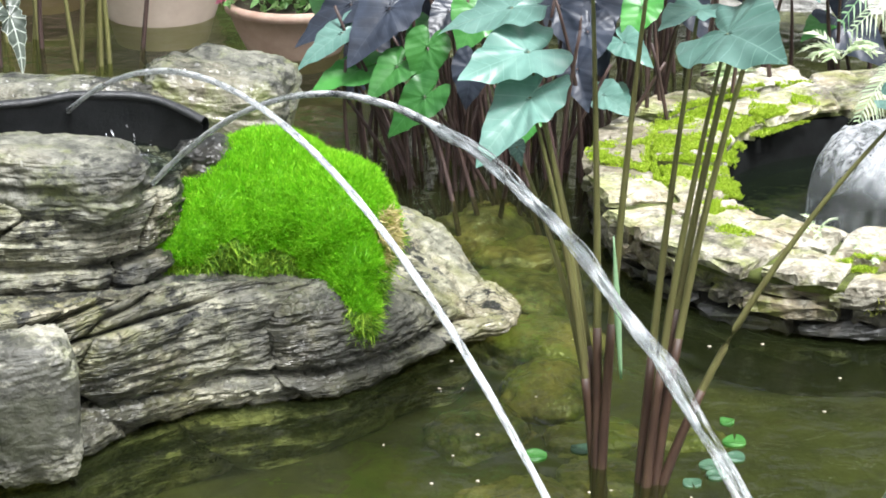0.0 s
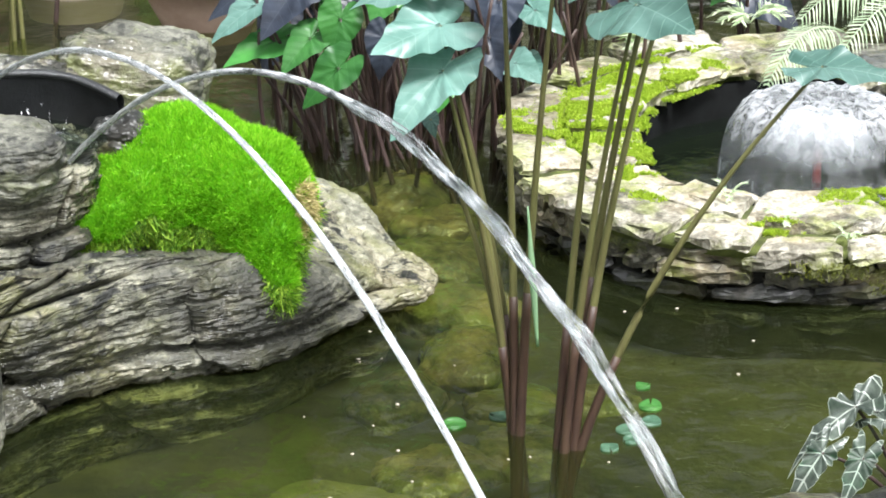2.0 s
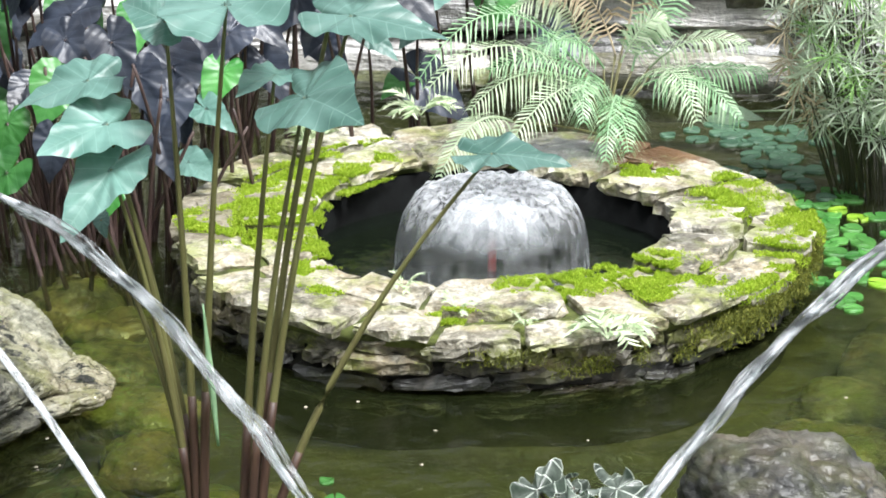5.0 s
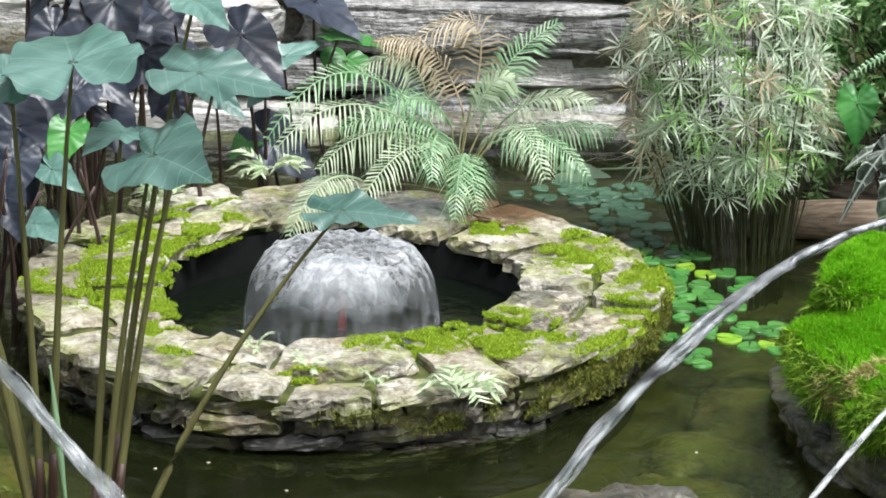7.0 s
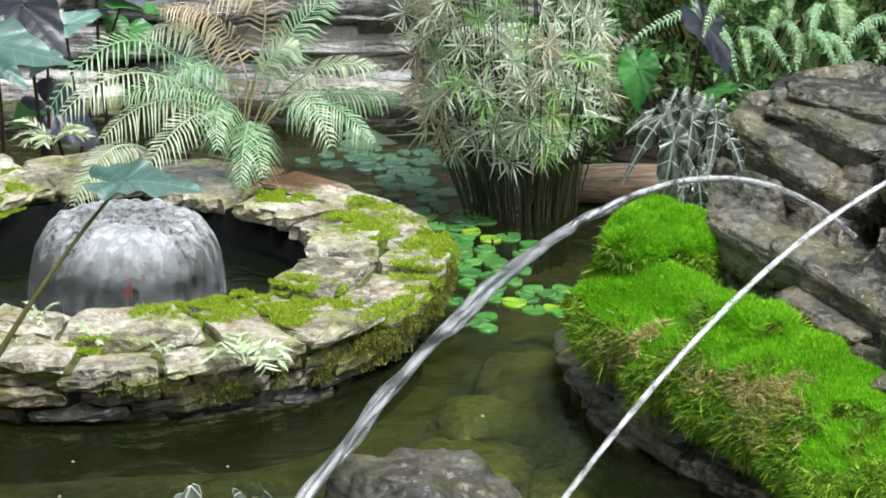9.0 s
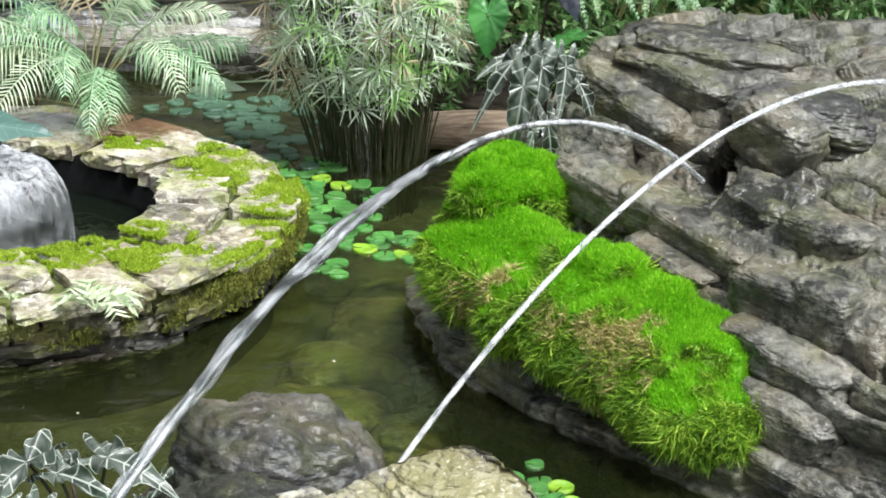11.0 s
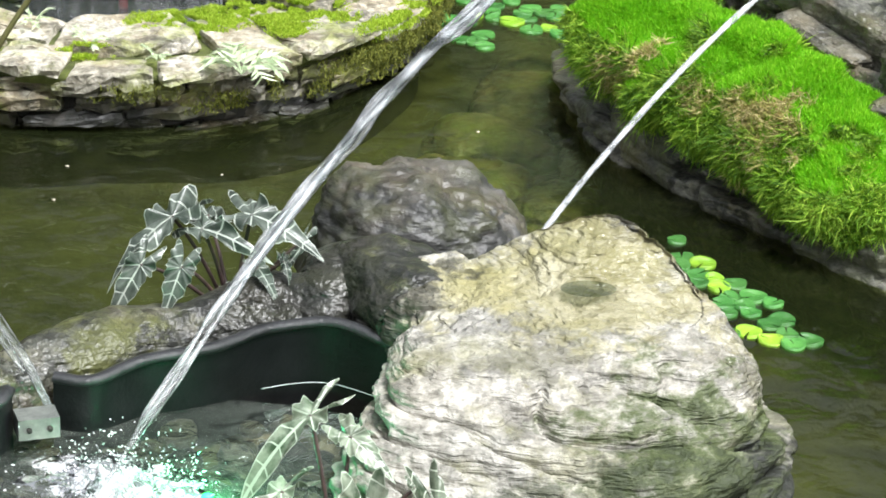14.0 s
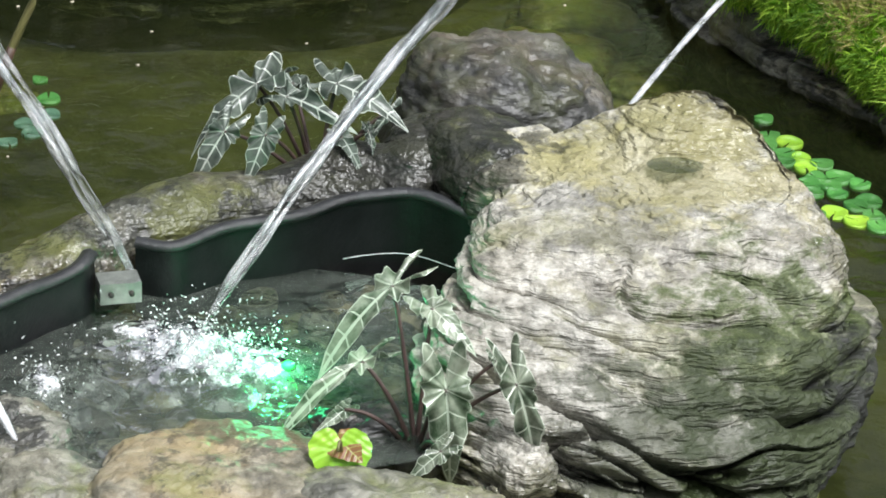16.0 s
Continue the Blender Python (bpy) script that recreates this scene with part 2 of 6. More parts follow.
RIM = rock_mat("rim_rock", ((0.016, 0.017, 0.014), (0.05, 0.052, 0.04), (0.15, 0.15, 0.122)), stain=0.85, algae=0.6, tan=0.2, line=4.0, wet=0.25, dry=0.46, relief=0.025, moss=(0.12, 0.13, 0.035), blotches=(((0.38, 5.44, 0.36), 0.5, NEAR_BLACK, 0.85),))
ROCK_WALL = rock_mat("far_rock", ((0.36, 0.355, 0.345), (0.53, 0.52, 0.50), (0.70, 0.69, 0.665)), stain=0.12, algae=0.0, tan=0.15, line=9.0)
FAR_GREY = rock_mat("far_grey_rock", ((0.14, 0.14, 0.137), (0.28, 0.28, 0.272), (0.45, 0.45, 0.44)), stain=0.35, algae=0.0, tan=0.05, line=9.0, relief=0.03)
SLAB = rock_mat("flagstone", ((0.13, 0.118, 0.086), (0.33, 0.308, 0.245), (0.60, 0.575, 0.50)), stain=0.55, algae=0.55, tan=0.4, line=1.5, wet=0.1, relief=0.03, moss=(0.25, 0.30, 0.06), blotches=(((0.434, 9.808, 0.220), 0.30, (0.13, 0.06, 0.022), 0.9), ((0.159, 9.807, 0.220), 0.22, (0.24, 0.25, 0.27), 0.7), ((-1.2, 8.9, 0.2), 0.4, (0.12, 0.10, 0.06), 0.6)))
BANK = rock_mat("bank_rock", ((0.034, 0.035, 0.029), (0.088, 0.089, 0.073), (0.19, 0.188, 0.158)), stain=0.85, algae=0.4, tan=0.2, line=3.5, wet=0.2, dry=0.52, relief=0.022, moss=(0.10, 0.115, 0.035))
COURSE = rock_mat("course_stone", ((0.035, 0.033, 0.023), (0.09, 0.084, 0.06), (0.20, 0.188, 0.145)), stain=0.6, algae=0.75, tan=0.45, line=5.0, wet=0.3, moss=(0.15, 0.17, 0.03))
# Soaked stone, with the black shade of the wall's recess put into its tone.
SOAKED_SHADED = rock_mat("soaked_shaded_stone", ((0.008, 0.008, 0.007), (0.02, 0.02, 0.017), (0.05, 0.05, 0.042)), stain=0.7, algae=0.4, tan=0.1, wet=0.3, dry=0.5, moss=(0.04, 0.045, 0.012))
SUNK = rock_mat("sunk_stone", ((0.03, 0.032, 0.016), (0.085, 0.085, 0.04), (0.18, 0.17, 0.09)), stain=0.3, algae=0.7, tan=0.5, line=1.5)
MUD = plain_mat("pond_bed", (0.002, 0.002, 0.001), (0.080, 0.080, 0.032), 2.6, 0.9, 0, 0.02)
LINER = plain_mat("black_liner", (0.004, 0.0045, 0.005), (0.012, 0.013, 0.014), 12, 0.42, 0, 0.004, (1, 1, 1), 0.25)
# The lip is paler and smoother than the liner sheet.
LIP = plain_mat("paler_liner", (0.010, 0.011, 0.012), (0.035, 0.037, 0.039), 14, 0.34, 0, 0.006)
DEEP = plain_mat("dark_liner", (0.003, 0.003, 0.003), (0.007, 0.008, 0.008), 12, 0.8, 0, 0.003, (1, 1, 1), 0.05)
MORTAR = plain_mat("dark_core", (0.012, 0.012, 0.01), (0.04, 0.038, 0.03), 12, 0.8)
# Wall tones are greenish so that the water mirrors green.
WALLS = plain_mat("hall_wall", (0.03, 0.05, 0.02), (0.09, 0.13, 0.06), 0.8, 0.9, 0, 0.01)
REFLECTED_GREEN = plain_mat("green_reflection_wall", (0.03, 0.05, 0.015), (0.14, 0.19, 0.06), 1.2, 0.9, 0, 0.03)
EARTH = plain_mat("soil", (0.02, 0.017, 0.012), (0.07, 0.055, 0.035), 6, 0.95, 0, 0.02)
POND = water_mat("pond_water", (0.72, 0.77, 0.48), 9.0, 0.017, cloud=(0.030, 0.040, 0.014), murk=0.2)
POOL = water_mat("pool_water", (0.6, 0.64, 0.58), 16.0, 0.008, 0.04, (0.02, 0.03, 0.02), 0.2)
STREAM = water_mat("stream_water", (0.72, 0.76, 0.70), 13.0, 0.11, 0.06, (0.10, 0.115, 0.10), 0.38)
JET = foam_mat("jet_water", 0.62, 1.0, lo=0.36, hi=0.62, run=(46, 3))
SPRAY = foam_mat("spray_water", 0.3, 1.0, lo=0.44, hi=0.66, run=(46, 3))
FROTH = foam_mat("froth", 0.8, 30, (1, 1, 1), 0.42, 0.64)
FOAM = foam_mat("loose_foam", 0.6, 20, (1, 1, 1), 0.5, 0.64)
DROP = plain_mat("water_drop", (0.8, 0.82, 0.84), (0.9, 0.92, 0.94), 20, 0.1)


def bell_mat(name, streaks, stops, drawn=0.4, ior=1.22):
    """A thin falling sheet of water: clear and glossy, white where it froths; stops give the froth from top to foot."""
    m, t, b = material(name)
    uv = t.nodes.new("ShaderNodeUVMap")
    uv.uv_map = "UVMap"
    sep = t.nodes.new("ShaderNodeSeparateXYZ")
    t.links.new(uv.outputs["UV"], sep.inputs[0])
    n1 = noise_tex(t, coords(t, streaks), 1.0, 6, 0.62, 0.5)
    froth = calc(t, "MULTIPLY", ramp(t, n1, [(0.36, (drawn * 0.3,) * 3), (0.64, (1, 1, 1))]), ramp(t, sep.outputs["Y"], [(p, (q, q, q)) for p, q in stops]))
    clear = node(t, "BsdfTransparent", Color=(0.93, 0.95, 0.95, 1))
    gloss = node(t, "BsdfGlossy", Roughness=0.12)
    fres = node(t, "Fresnel", IOR=ior)
    bp = node(t, "Bump", Strength=0.9, Distance=0.03)
    t.links.new(n1, bp.inputs["Height"])
    t.links.new(bp.outputs["Normal"], gloss.inputs["Normal"])
    t.links.new(bp.outputs["Normal"], fres.inputs["Normal"])
    glass = t.nodes.new("ShaderNodeMixShader")
    t.links.new(fres.outputs[0], glass.inputs[0])
    t.links.new(clear.outputs[0], glass.inputs[1])
    t.links.new(gloss.outputs[0], glass.inputs[2])
    white = node(t, "BsdfDiffuse", Color=(0.92, 0.94, 0.97, 1))
    back = node(t, "BsdfTranslucent", Color=(0.82, 0.86, 0.90, 1))
    snow = t.nodes.new("ShaderNodeMixShader")
    t.links.new(white.outputs[0], snow.inputs[1])
    t.links.new(back.outputs[0], snow.inputs[2])
    ms = t.nodes.new("ShaderNodeMixShader")
    t.links.new(froth, ms.inputs[0])
    t.links.new(glass.outputs[0], ms.inputs[1])
    t.links.new(snow.outputs[0], ms.inputs[2])
    t.links.new(ms.outputs[0], t.nodes["Material Output"].inputs["Surface"])
    return m


BELL = bell_mat("bell_water", (26, 26, 9), [(0.0, 0.45), (0.22, 0.5), (0.40, 0.95), (0.58, 0.6), (0.78, 0.14), (1.0, 0.4)], 0.3)
CROWN = bell_mat("crown_water", (12, 12, 9), [(0.0, 0.95), (0.5, 0.95), (0.8, 0.5), (1.0, 0.0)], 1.6, 1.05)
MOSS_BED = plain_mat("moss_bed", (0.03, 0.036, 0.010), (0.13, 0.16, 0.03), 14, 0.9, 0, 0.012)
MOSS = blade_mat("bright_moss", [(0.2, (0.12, 0.40, 0.006)), (0.5, (0.26, 0.63, 0.015)), (0.8, (0.48, 0.80, 0.06))], 0.6, 5, 0.5)
MOSS_LOW = blade_mat("yellow_moss", [(0.2, (0.19, 0.32, 0.01)), (0.5, (0.38, 0.54, 0.03)), (0.8, (0.58, 0.68, 0.11))], 0.7, 9, 0.45)
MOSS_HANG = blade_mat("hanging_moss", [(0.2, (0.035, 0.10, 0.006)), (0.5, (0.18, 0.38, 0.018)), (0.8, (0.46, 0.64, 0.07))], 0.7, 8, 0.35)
MOSS_OLIVE = blade_mat("olive_moss", [(0.2, (0.07, 0.09, 0.012)), (0.5, (0.17, 0.19, 0.03)), (0.8, (0.32, 0.34, 0.06))], 0.8, 9, 0.3)
MOSS_DRY = blade_mat("dry_moss", [(0.2, (0.13, 0.18, 0.02)), (0.5, (0.46, 0.40, 0.14)), (0.8, (0.76, 0.64, 0.36))], 0.8, 12)
TARO = leaf_mat("taro_leaf", (0.085, 0.19, 0.155), (0.165, 0.30, 0.26), (0.28, 0.44, 0.38), 8, 0.004, 0.36, 0.5, 0.35)
TARO_DARK = leaf_mat("black_taro_leaf", (0.014, 0.018, 0.028), (0.042, 0.054, 0.080), (0.09, 0.11, 0.14), 8, 0.003, 0.36, 0.7, 0.3)
TARO_GREEN = leaf_mat("green_taro_leaf", (0.03, 0.16, 0.03), (0.07, 0.27, 0.055), (0.13, 0.32, 0.12), 8, 0.003, 0.36, 0.6, 0.3)
ARROW = leaf_mat("arrow_leaf", (0.028, 0.044, 0.032), (0.17, 0.205, 0.17), (0.66, 0.72, 0.64), 5.5, 0.0075, 0.30, 0.7, 0.7, 0.025, 17.0)
ARROW_PALE = leaf_mat("pale_arrow_leaf", (0.05, 0.08, 0.045), (0.30, 0.34, 0.26), (0.68, 0.74, 0.62), 6.5, 0.006, 0.25, 0.5, 0.7, 0.04, 22.0)
PAD = leaf_mat("lily_pad", (0.05, 0.22, 0.04), (0.11, 0.33, 0.07), (0.15, 0.36, 0.12), 9, 0.002, 0.35, 0.6, 0.2)
PAD_YELLOW = leaf_mat("young_pad", (0.2, 0.45, 0.03), (0.35, 0.58, 0.05), (0.3, 0.5, 0.1), 9, 0.002, 0.35, 0.3, 0.2)
PAD_PALE = leaf_mat("pale_leaf", (0.22, 0.34, 0.22), (0.38, 0.50, 0.36), (0.5, 0.6, 0.45), 7, 0.005, 0.4, 0.3, 0.4)
PINK_LEAF = leaf_mat("red_leaf", (0.22, 0.09, 0.035), (0.34, 0.24, 0.06), (0.4, 0.5, 0.15), 6, 0.01, 0.4, 0.3, 0.6)
PAD_DULL = leaf_mat("dull_pad", (0.06, 0.14, 0.085), (0.10, 0.20, 0.12), (0.16, 0.28, 0.16), 9, 0.002, 0.35, 0.3, 0.2)
STALK = plain_mat("taro_stalk", (0.10, 0.09, 0.035), (0.17, 0.17, 0.06), 5, 0.45, 0, 0.002, (8, 8, 0.6))
STALK_RED = plain_mat("stalk_foot", (0.035, 0.018, 0.015), (0.085, 0.05, 0.03), 7, 0.45, 0, 0.002, (8, 8, 0.6))
STALK_DARK = plain_mat("dark_stalk", (0.03, 0.018, 0.018), (0.09, 0.055, 0.045), 7, 0.5, 0, 0.002, (8, 8, 0.6))
FROND = blade_mat("palm_frond", [(0.2, (0.16, 0.33, 0.15)), (0.5, (0.29, 0.5, 0.27)), (0.8, (0.52, 0.7, 0.46))], 0.45, 2.5)
FROND_PALE = blade_mat("pale_frond", [(0.2, (0.3, 0.4, 0.24)), (0.5, (0.46, 0.58, 0.38)), (0.8, (0.68, 0.76, 0.56))], 0.5, 2.5)
SEDGE = blade_mat("papyrus_leaf", [(0.15, (0.24, 0.40, 0.18)), (0.38, (0.44, 0.58, 0.38)), (0.55, (0.66, 0.76, 0.60)), (0.8, (0.90, 0.92, 0.84))], 0.5, 4)
SEDGE_GREEN = blade_mat("fresh_papyrus_leaf", [(0.2, (0.14, 0.36, 0.06)), (0.5, (0.30, 0.56, 0.16)), (0.8, (0.54, 0.74, 0.34))], 0.5, 4)
SEDGE_DRY = blade_mat("dry_papyrus", [(0.2, (0.30, 0.23, 0.13)), (0.8, (0.74, 0.64, 0.46))], 0.7, 4)
SEDGE_STEM = plain_mat("papyrus_stem", (0.02, 0.028, 0.01), (0.075, 0.08, 0.03), 9, 0.55, 0, 0.002, (9, 9, 0.5))
BRAKE = blade_mat("white_fern", [(0.2, (0.26, 0.4, 0.2)), (0.5, (0.48, 0.62, 0.36)), (0.8, (0.74, 0.8, 0.6))], 0.5, 9)
SHRUB = blade_mat("shrub_leaf", [(0.2, (0.04, 0.13, 0.025)), (0.5, (0.16, 0.33, 0.10)), (0.8, (0.46, 0.64, 0.32))], 0.5, 3)
SHRUB_PALE = blade_mat("pale_fern_leaf", [(0.2, (0.14, 0.30, 0.10)), (0.5, (0.32, 0.50, 0.24)), (0.8, (0.60, 0.74, 0.48))], 0.5, 4)
CLAY = plain_mat("terracotta", (0.32, 0.2, 0.15), (0.5, 0.36, 0.29), 5, 0.75)
CREAM = plain_mat("cream_pot", (0.48, 0.38, 0.31), (0.62, 0.52, 0.44), 5, 0.6)
PINK = plain_mat("pink_petal", (0.7, 0.2, 0.32), (0.85, 0.36, 0.48), 20, 0.5)
LOG = plain_mat("old_log", (0.10, 0.065, 0.04), (0.44, 0.34, 0.25), 9, 0.85, 0, 0.008, (0.5, 6, 6))
STEEL = plain_mat("dull_metal", (0.2, 0.22, 0.2), (0.42, 0.44, 0.4), 20, 0.4, 0.7)
RED = plain_mat("red_nozzle", (0.16, 0.02, 0.015), (0.26, 0.04, 0.03), 20, 0.5)
LEAF_DEAD = plain_mat("fallen_petal", (0.4, 0.36, 0.28), (0.6, 0.52, 0.42), 20, 0.8)


def glow_mat(name, colour, strength):
    m, t, b = material(name)
    b.inputs["Base Color"].default_value = (*colour, 1)
    b.inputs["Emission Color"].default_value = (*colour, 1)
    b.inputs["Emission Strength"].default_value = strength
    return m


LED = glow_mat("green_lamp", (0.02, 1.0, 0.08), 2.2)

# Sand colour, raised to carry the brightness of sky-lit ripples above it too.
SAND = plain_mat("pond_sand", (0.07, 0.078, 0.028), (0.19, 0.19, 0.075), 7, 0.9, 0, 0.012)


# ---- shapes ----
def hash3(i, j, k, seed):
    h = (i * 374761393 + j * 668265263 + k * 2147483647 + seed * 974634541) & 0xFFFFFFFF
    h = ((h ^ (h >> 13)) * 1274126177) & 0xFFFFFFFF
    return ((h ^ (h >> 16)) & 0xFFFF) / 65535.0


def vnoise(p, seed=0):
    """Smooth lattice noise, -1 to 1, for an array of points."""
    p = np.asarray(p, float)
    c = np.floor(p).astype(np.int64)
    f = p - c
    f = f * f * (3 - 2 * f)
    out = 0
    for dx in (0, 1):
        for dy in (0, 1):
            for dz in (0, 1):
                w = np.abs(1 - dx - f[:, 0]) * np.abs(1 - dy - f[:, 1]) * np.abs(1 - dz - f[:, 2])
                out = out + w * hash3(c[:, 0] + dx, c[:, 1] + dy, c[:, 2] + dz, seed)
    return out * 2 - 1


def fbm(p, octaves=4, seed=0, gain=0.5):
    p = np.asarray(p, float)
    out, a = 0, 1.0
    for o in range(octaves):
        out = out + a * vnoise(p * 2 ** o + 17.3 * o, seed + o)
        a *= gain
    return out


def solid(name, verts, faces, mat, parent=None, smooth=True, uv=None, label="", rim=None):
    me = bpy.data.meshes.new(name)
    me.from_pydata([tuple(v) for v in np.asarray(verts, float).tolist()], [], faces if isinstance(faces, list) else faces.tolist())
    me.materials.append(mat)
    me.polygons.foreach_set("use_smooth", [smooth] * len(me.polygons))
    if uv is not None:
        layer = me.uv_layers.new(name="UVMap")
        loops = np.empty(len(me.loops), dtype=np.int32)
        me.loops.foreach_get("vertex_index", loops)
        layer.data.foreach_set("uv", np.asarray(uv, float)[loops].ravel())
    if rim is not None:
        me.attributes.new("rim", "FLOAT", "POINT").data.foreach_set("value", np.asarray(rim, float))
    ob = new(name, me)
    if parent is not None:
        ob.parent = parent
        ob.matrix_parent_inverse = Matrix.Translation(-parent.location)
    if label:
        ob["label"] = label
    return ob


def stand(name, place, label, category, group="", kind=""):
    ob = new(name)
    ob.location = place
    ob.empty_display_size = 0.1
    return tagged(ob, label, category, group, kind)


def grid_faces(n, m, closed=True):
    """Quads over n rows of m points; closed joins the last column to the first."""
    i = np.arange(n - 1)[:, None] * m
    j = np.arange(m if closed else m - 1)[None, :]
    k = (j + 1) % m
    return np.stack([i + j, i + k, i + m + k, i + m + j], -1).reshape(-1, 4)


def spline(points, n, closed=True):
    """n points along a smooth line through points."""
    p = np.asarray(points, float)
    k = len(p)
    u = np.linspace(0, k if closed else k - 1, n, endpoint=not closed)
    i = np.minimum(np.floor(u).astype(int), k - 1 if closed else k - 2)
    f = (u - i)[:, None]
    g = (lambda a: p[a % k]) if closed else (lambda a: p[np.clip(a, 0, k - 1)])
    a, b, c, d = g(i - 1), g(i), g(i + 1), g(i + 2)
    return 0.5 * (2 * b + (c - a) * f + (2 * a - 5 * b + 4 * c - d) * f ** 2 + (3 * b - a - 3 * c + d) * f ** 3)


def loft_rock(levels, seed, seg=520, rows=110, cap=40, dome=0.03, amp=0.035, ledge=0.03, course=0.11, groove=0.04, block=0.45, fine=0.010, dip=(0.0, 0.0), holes=(), soft=0.0, warp=0.06, tooth=0.03, seam_w=0.011, calm=None, crack=0.0, crack_f=(2.2, 12.0), crack_w=0.085):
    """A rock from a few level outlines of (x, y, z); layers stand in and out, with dark seams and upright joints between."""
    rings = [spline(l, seg) for l in levels]
    stack = spline(np.array(rings).reshape(len(rings), -1), rows, False).reshape(rows, seg, 3)
    top = stack[-1]
    mid = top.mean(0)
    mid[2] = top[:, 2].mean() + dome
    caps = []
    for c in range(1, cap + 1):
        s = 1 - c / (cap + 0.2)
        ring = mid + (top - mid) * s
        ring[:, 2] = mid[2] + (top[:, 2] - mid[2]) * s ** 1.6
        caps.append(ring)
    v = np.concatenate([stack, np.array(caps)]).reshape(-1, 3)
    n, m = rows + cap, seg
    g = v.reshape(n, m, 3)
    du = np.roll(g, -1, 1) - np.roll(g, 1, 1)
    dv = np.gradient(g, axis=0)
    nor = np.cross(du, dv)
    nor = nor / np.maximum(np.linalg.norm(nor, axis=2, keepdims=True), 1e-9)
    flip = nor[rows // 2, :, :2].ravel() @ (g[rows // 2, :, :2] - mid[:2]).ravel() < 0
    if flip:
        nor = -nor
    nor = nor.reshape(-1, 3)
    lift = v[:, 2] + dip[0] * v[:, 0] + dip[1] * v[:, 1] + warp * fbm(v * 1.3, 2, seed + 5) + 0.3 * warp * fbm(v * 4.5, 2, seed + 6)
    s = lift / course + 40
    s = s + 0.4 * np.sin(s * 2.4 + seed)
    k = np.floor(s).astype(np.int64)
    fr = s - k
    around = np.cumsum(np.linalg.norm(np.roll(g, -1, 1) - g, axis=2), axis=1).reshape(-1)
    cell = around / block + hash3(k, k * 0, k * 0, seed) * 7.3 + 0.12 * fbm(v * 5, 2, seed + 2)
    kc = np.floor(cell).astype(np.int64)
    fc = cell - kc
    off = hash3(k, kc, k * 0, seed + 3) * 2 - 1
    side = np.clip(1.2 - np.abs(nor[:, 2]) * (1 - soft), 0.15, 1.0)
    if calm is not None:
        side = side * np.clip((calm - v[:, 2]) / 0.14, 0.1, 1)
    edge = np.minimum(fr, 1 - fr) * course
    edge2 = np.minimum(fc, 1 - fc) * block
    part_seam = np.clip(0.6 + 1.8 * vnoise(v * np.array([3.2, 3.2, 9]), seed + 21), 0.05, 1.2)
    seam = part_seam * np.exp(-(edge / seam_w) ** 2) + 0.8 * np.exp(-(edge2 / seam_w) ** 2) * (hash3(k, kc, k * 0 + 1, seed) > 0.4)
    bulge = np.clip(np.minimum(edge / 0.035, edge2 / 0.05), 0, 1) ** 0.6
    d = amp * fbm(v * 1.7, 4, seed) + side * (ledge * off + tooth * (fr - 0.5) + 0.45 * groove * bulge - groove * seam)
    d = d + fine * fbm(v * np.array([6, 6, 48]), 4, seed + 9, 0.6) * side + fine * 0.8 * fbm(v * 18, 4, seed + 11, 0.6)
    if crack:
        q = v + np.column_stack([0 * lift, 0 * lift, lift - v[:, 2]])
        for o, wgt in ((0, 1.0), (1, 0.8), (2, 0.6)):
            z0 = np.abs(fbm(q * np.array([crack_f[0], crack_f[0], crack_f[1]]) * (1 + 0.5 * o) + 31 * o, 2, seed + 40 + o, 0.4))
            keep = np.clip(0.5 + 2.2 * vnoise(q * np.array([3, 3, 6]) + 7 * o, seed + 50 + o), 0, 1)
            d = d - crack * wgt * np.clip(1 - z0 / crack_w, 0, 1) ** 1.2 * keep * np.clip(side * 1.3, 0, 1)
    v = v + nor * d[:, None]
    for hx, hy, hz, hr in holes:
        w = v - np.array([hx, hy, hz])
        axis = np.array([0.62, 0.76, -0.2])
        q = np.linalg.norm(w - (w @ axis)[:, None] * axis, axis=1) / hr
        near = np.linalg.norm(w, axis=1) < 0.25
        v = v + axis * (0.24 * np.clip(1.15 - q, 0, 0.2) / 0.2 * near)[:, None]
    f = grid_faces(n, m)
    end = np.arange(m) + (n - 1) * m
    faces = [tuple(q) for q in f.tolist()] + [tuple(end.tolist())]
    if flip:
        faces = [q[::-1] for q in faces]
    return v, faces


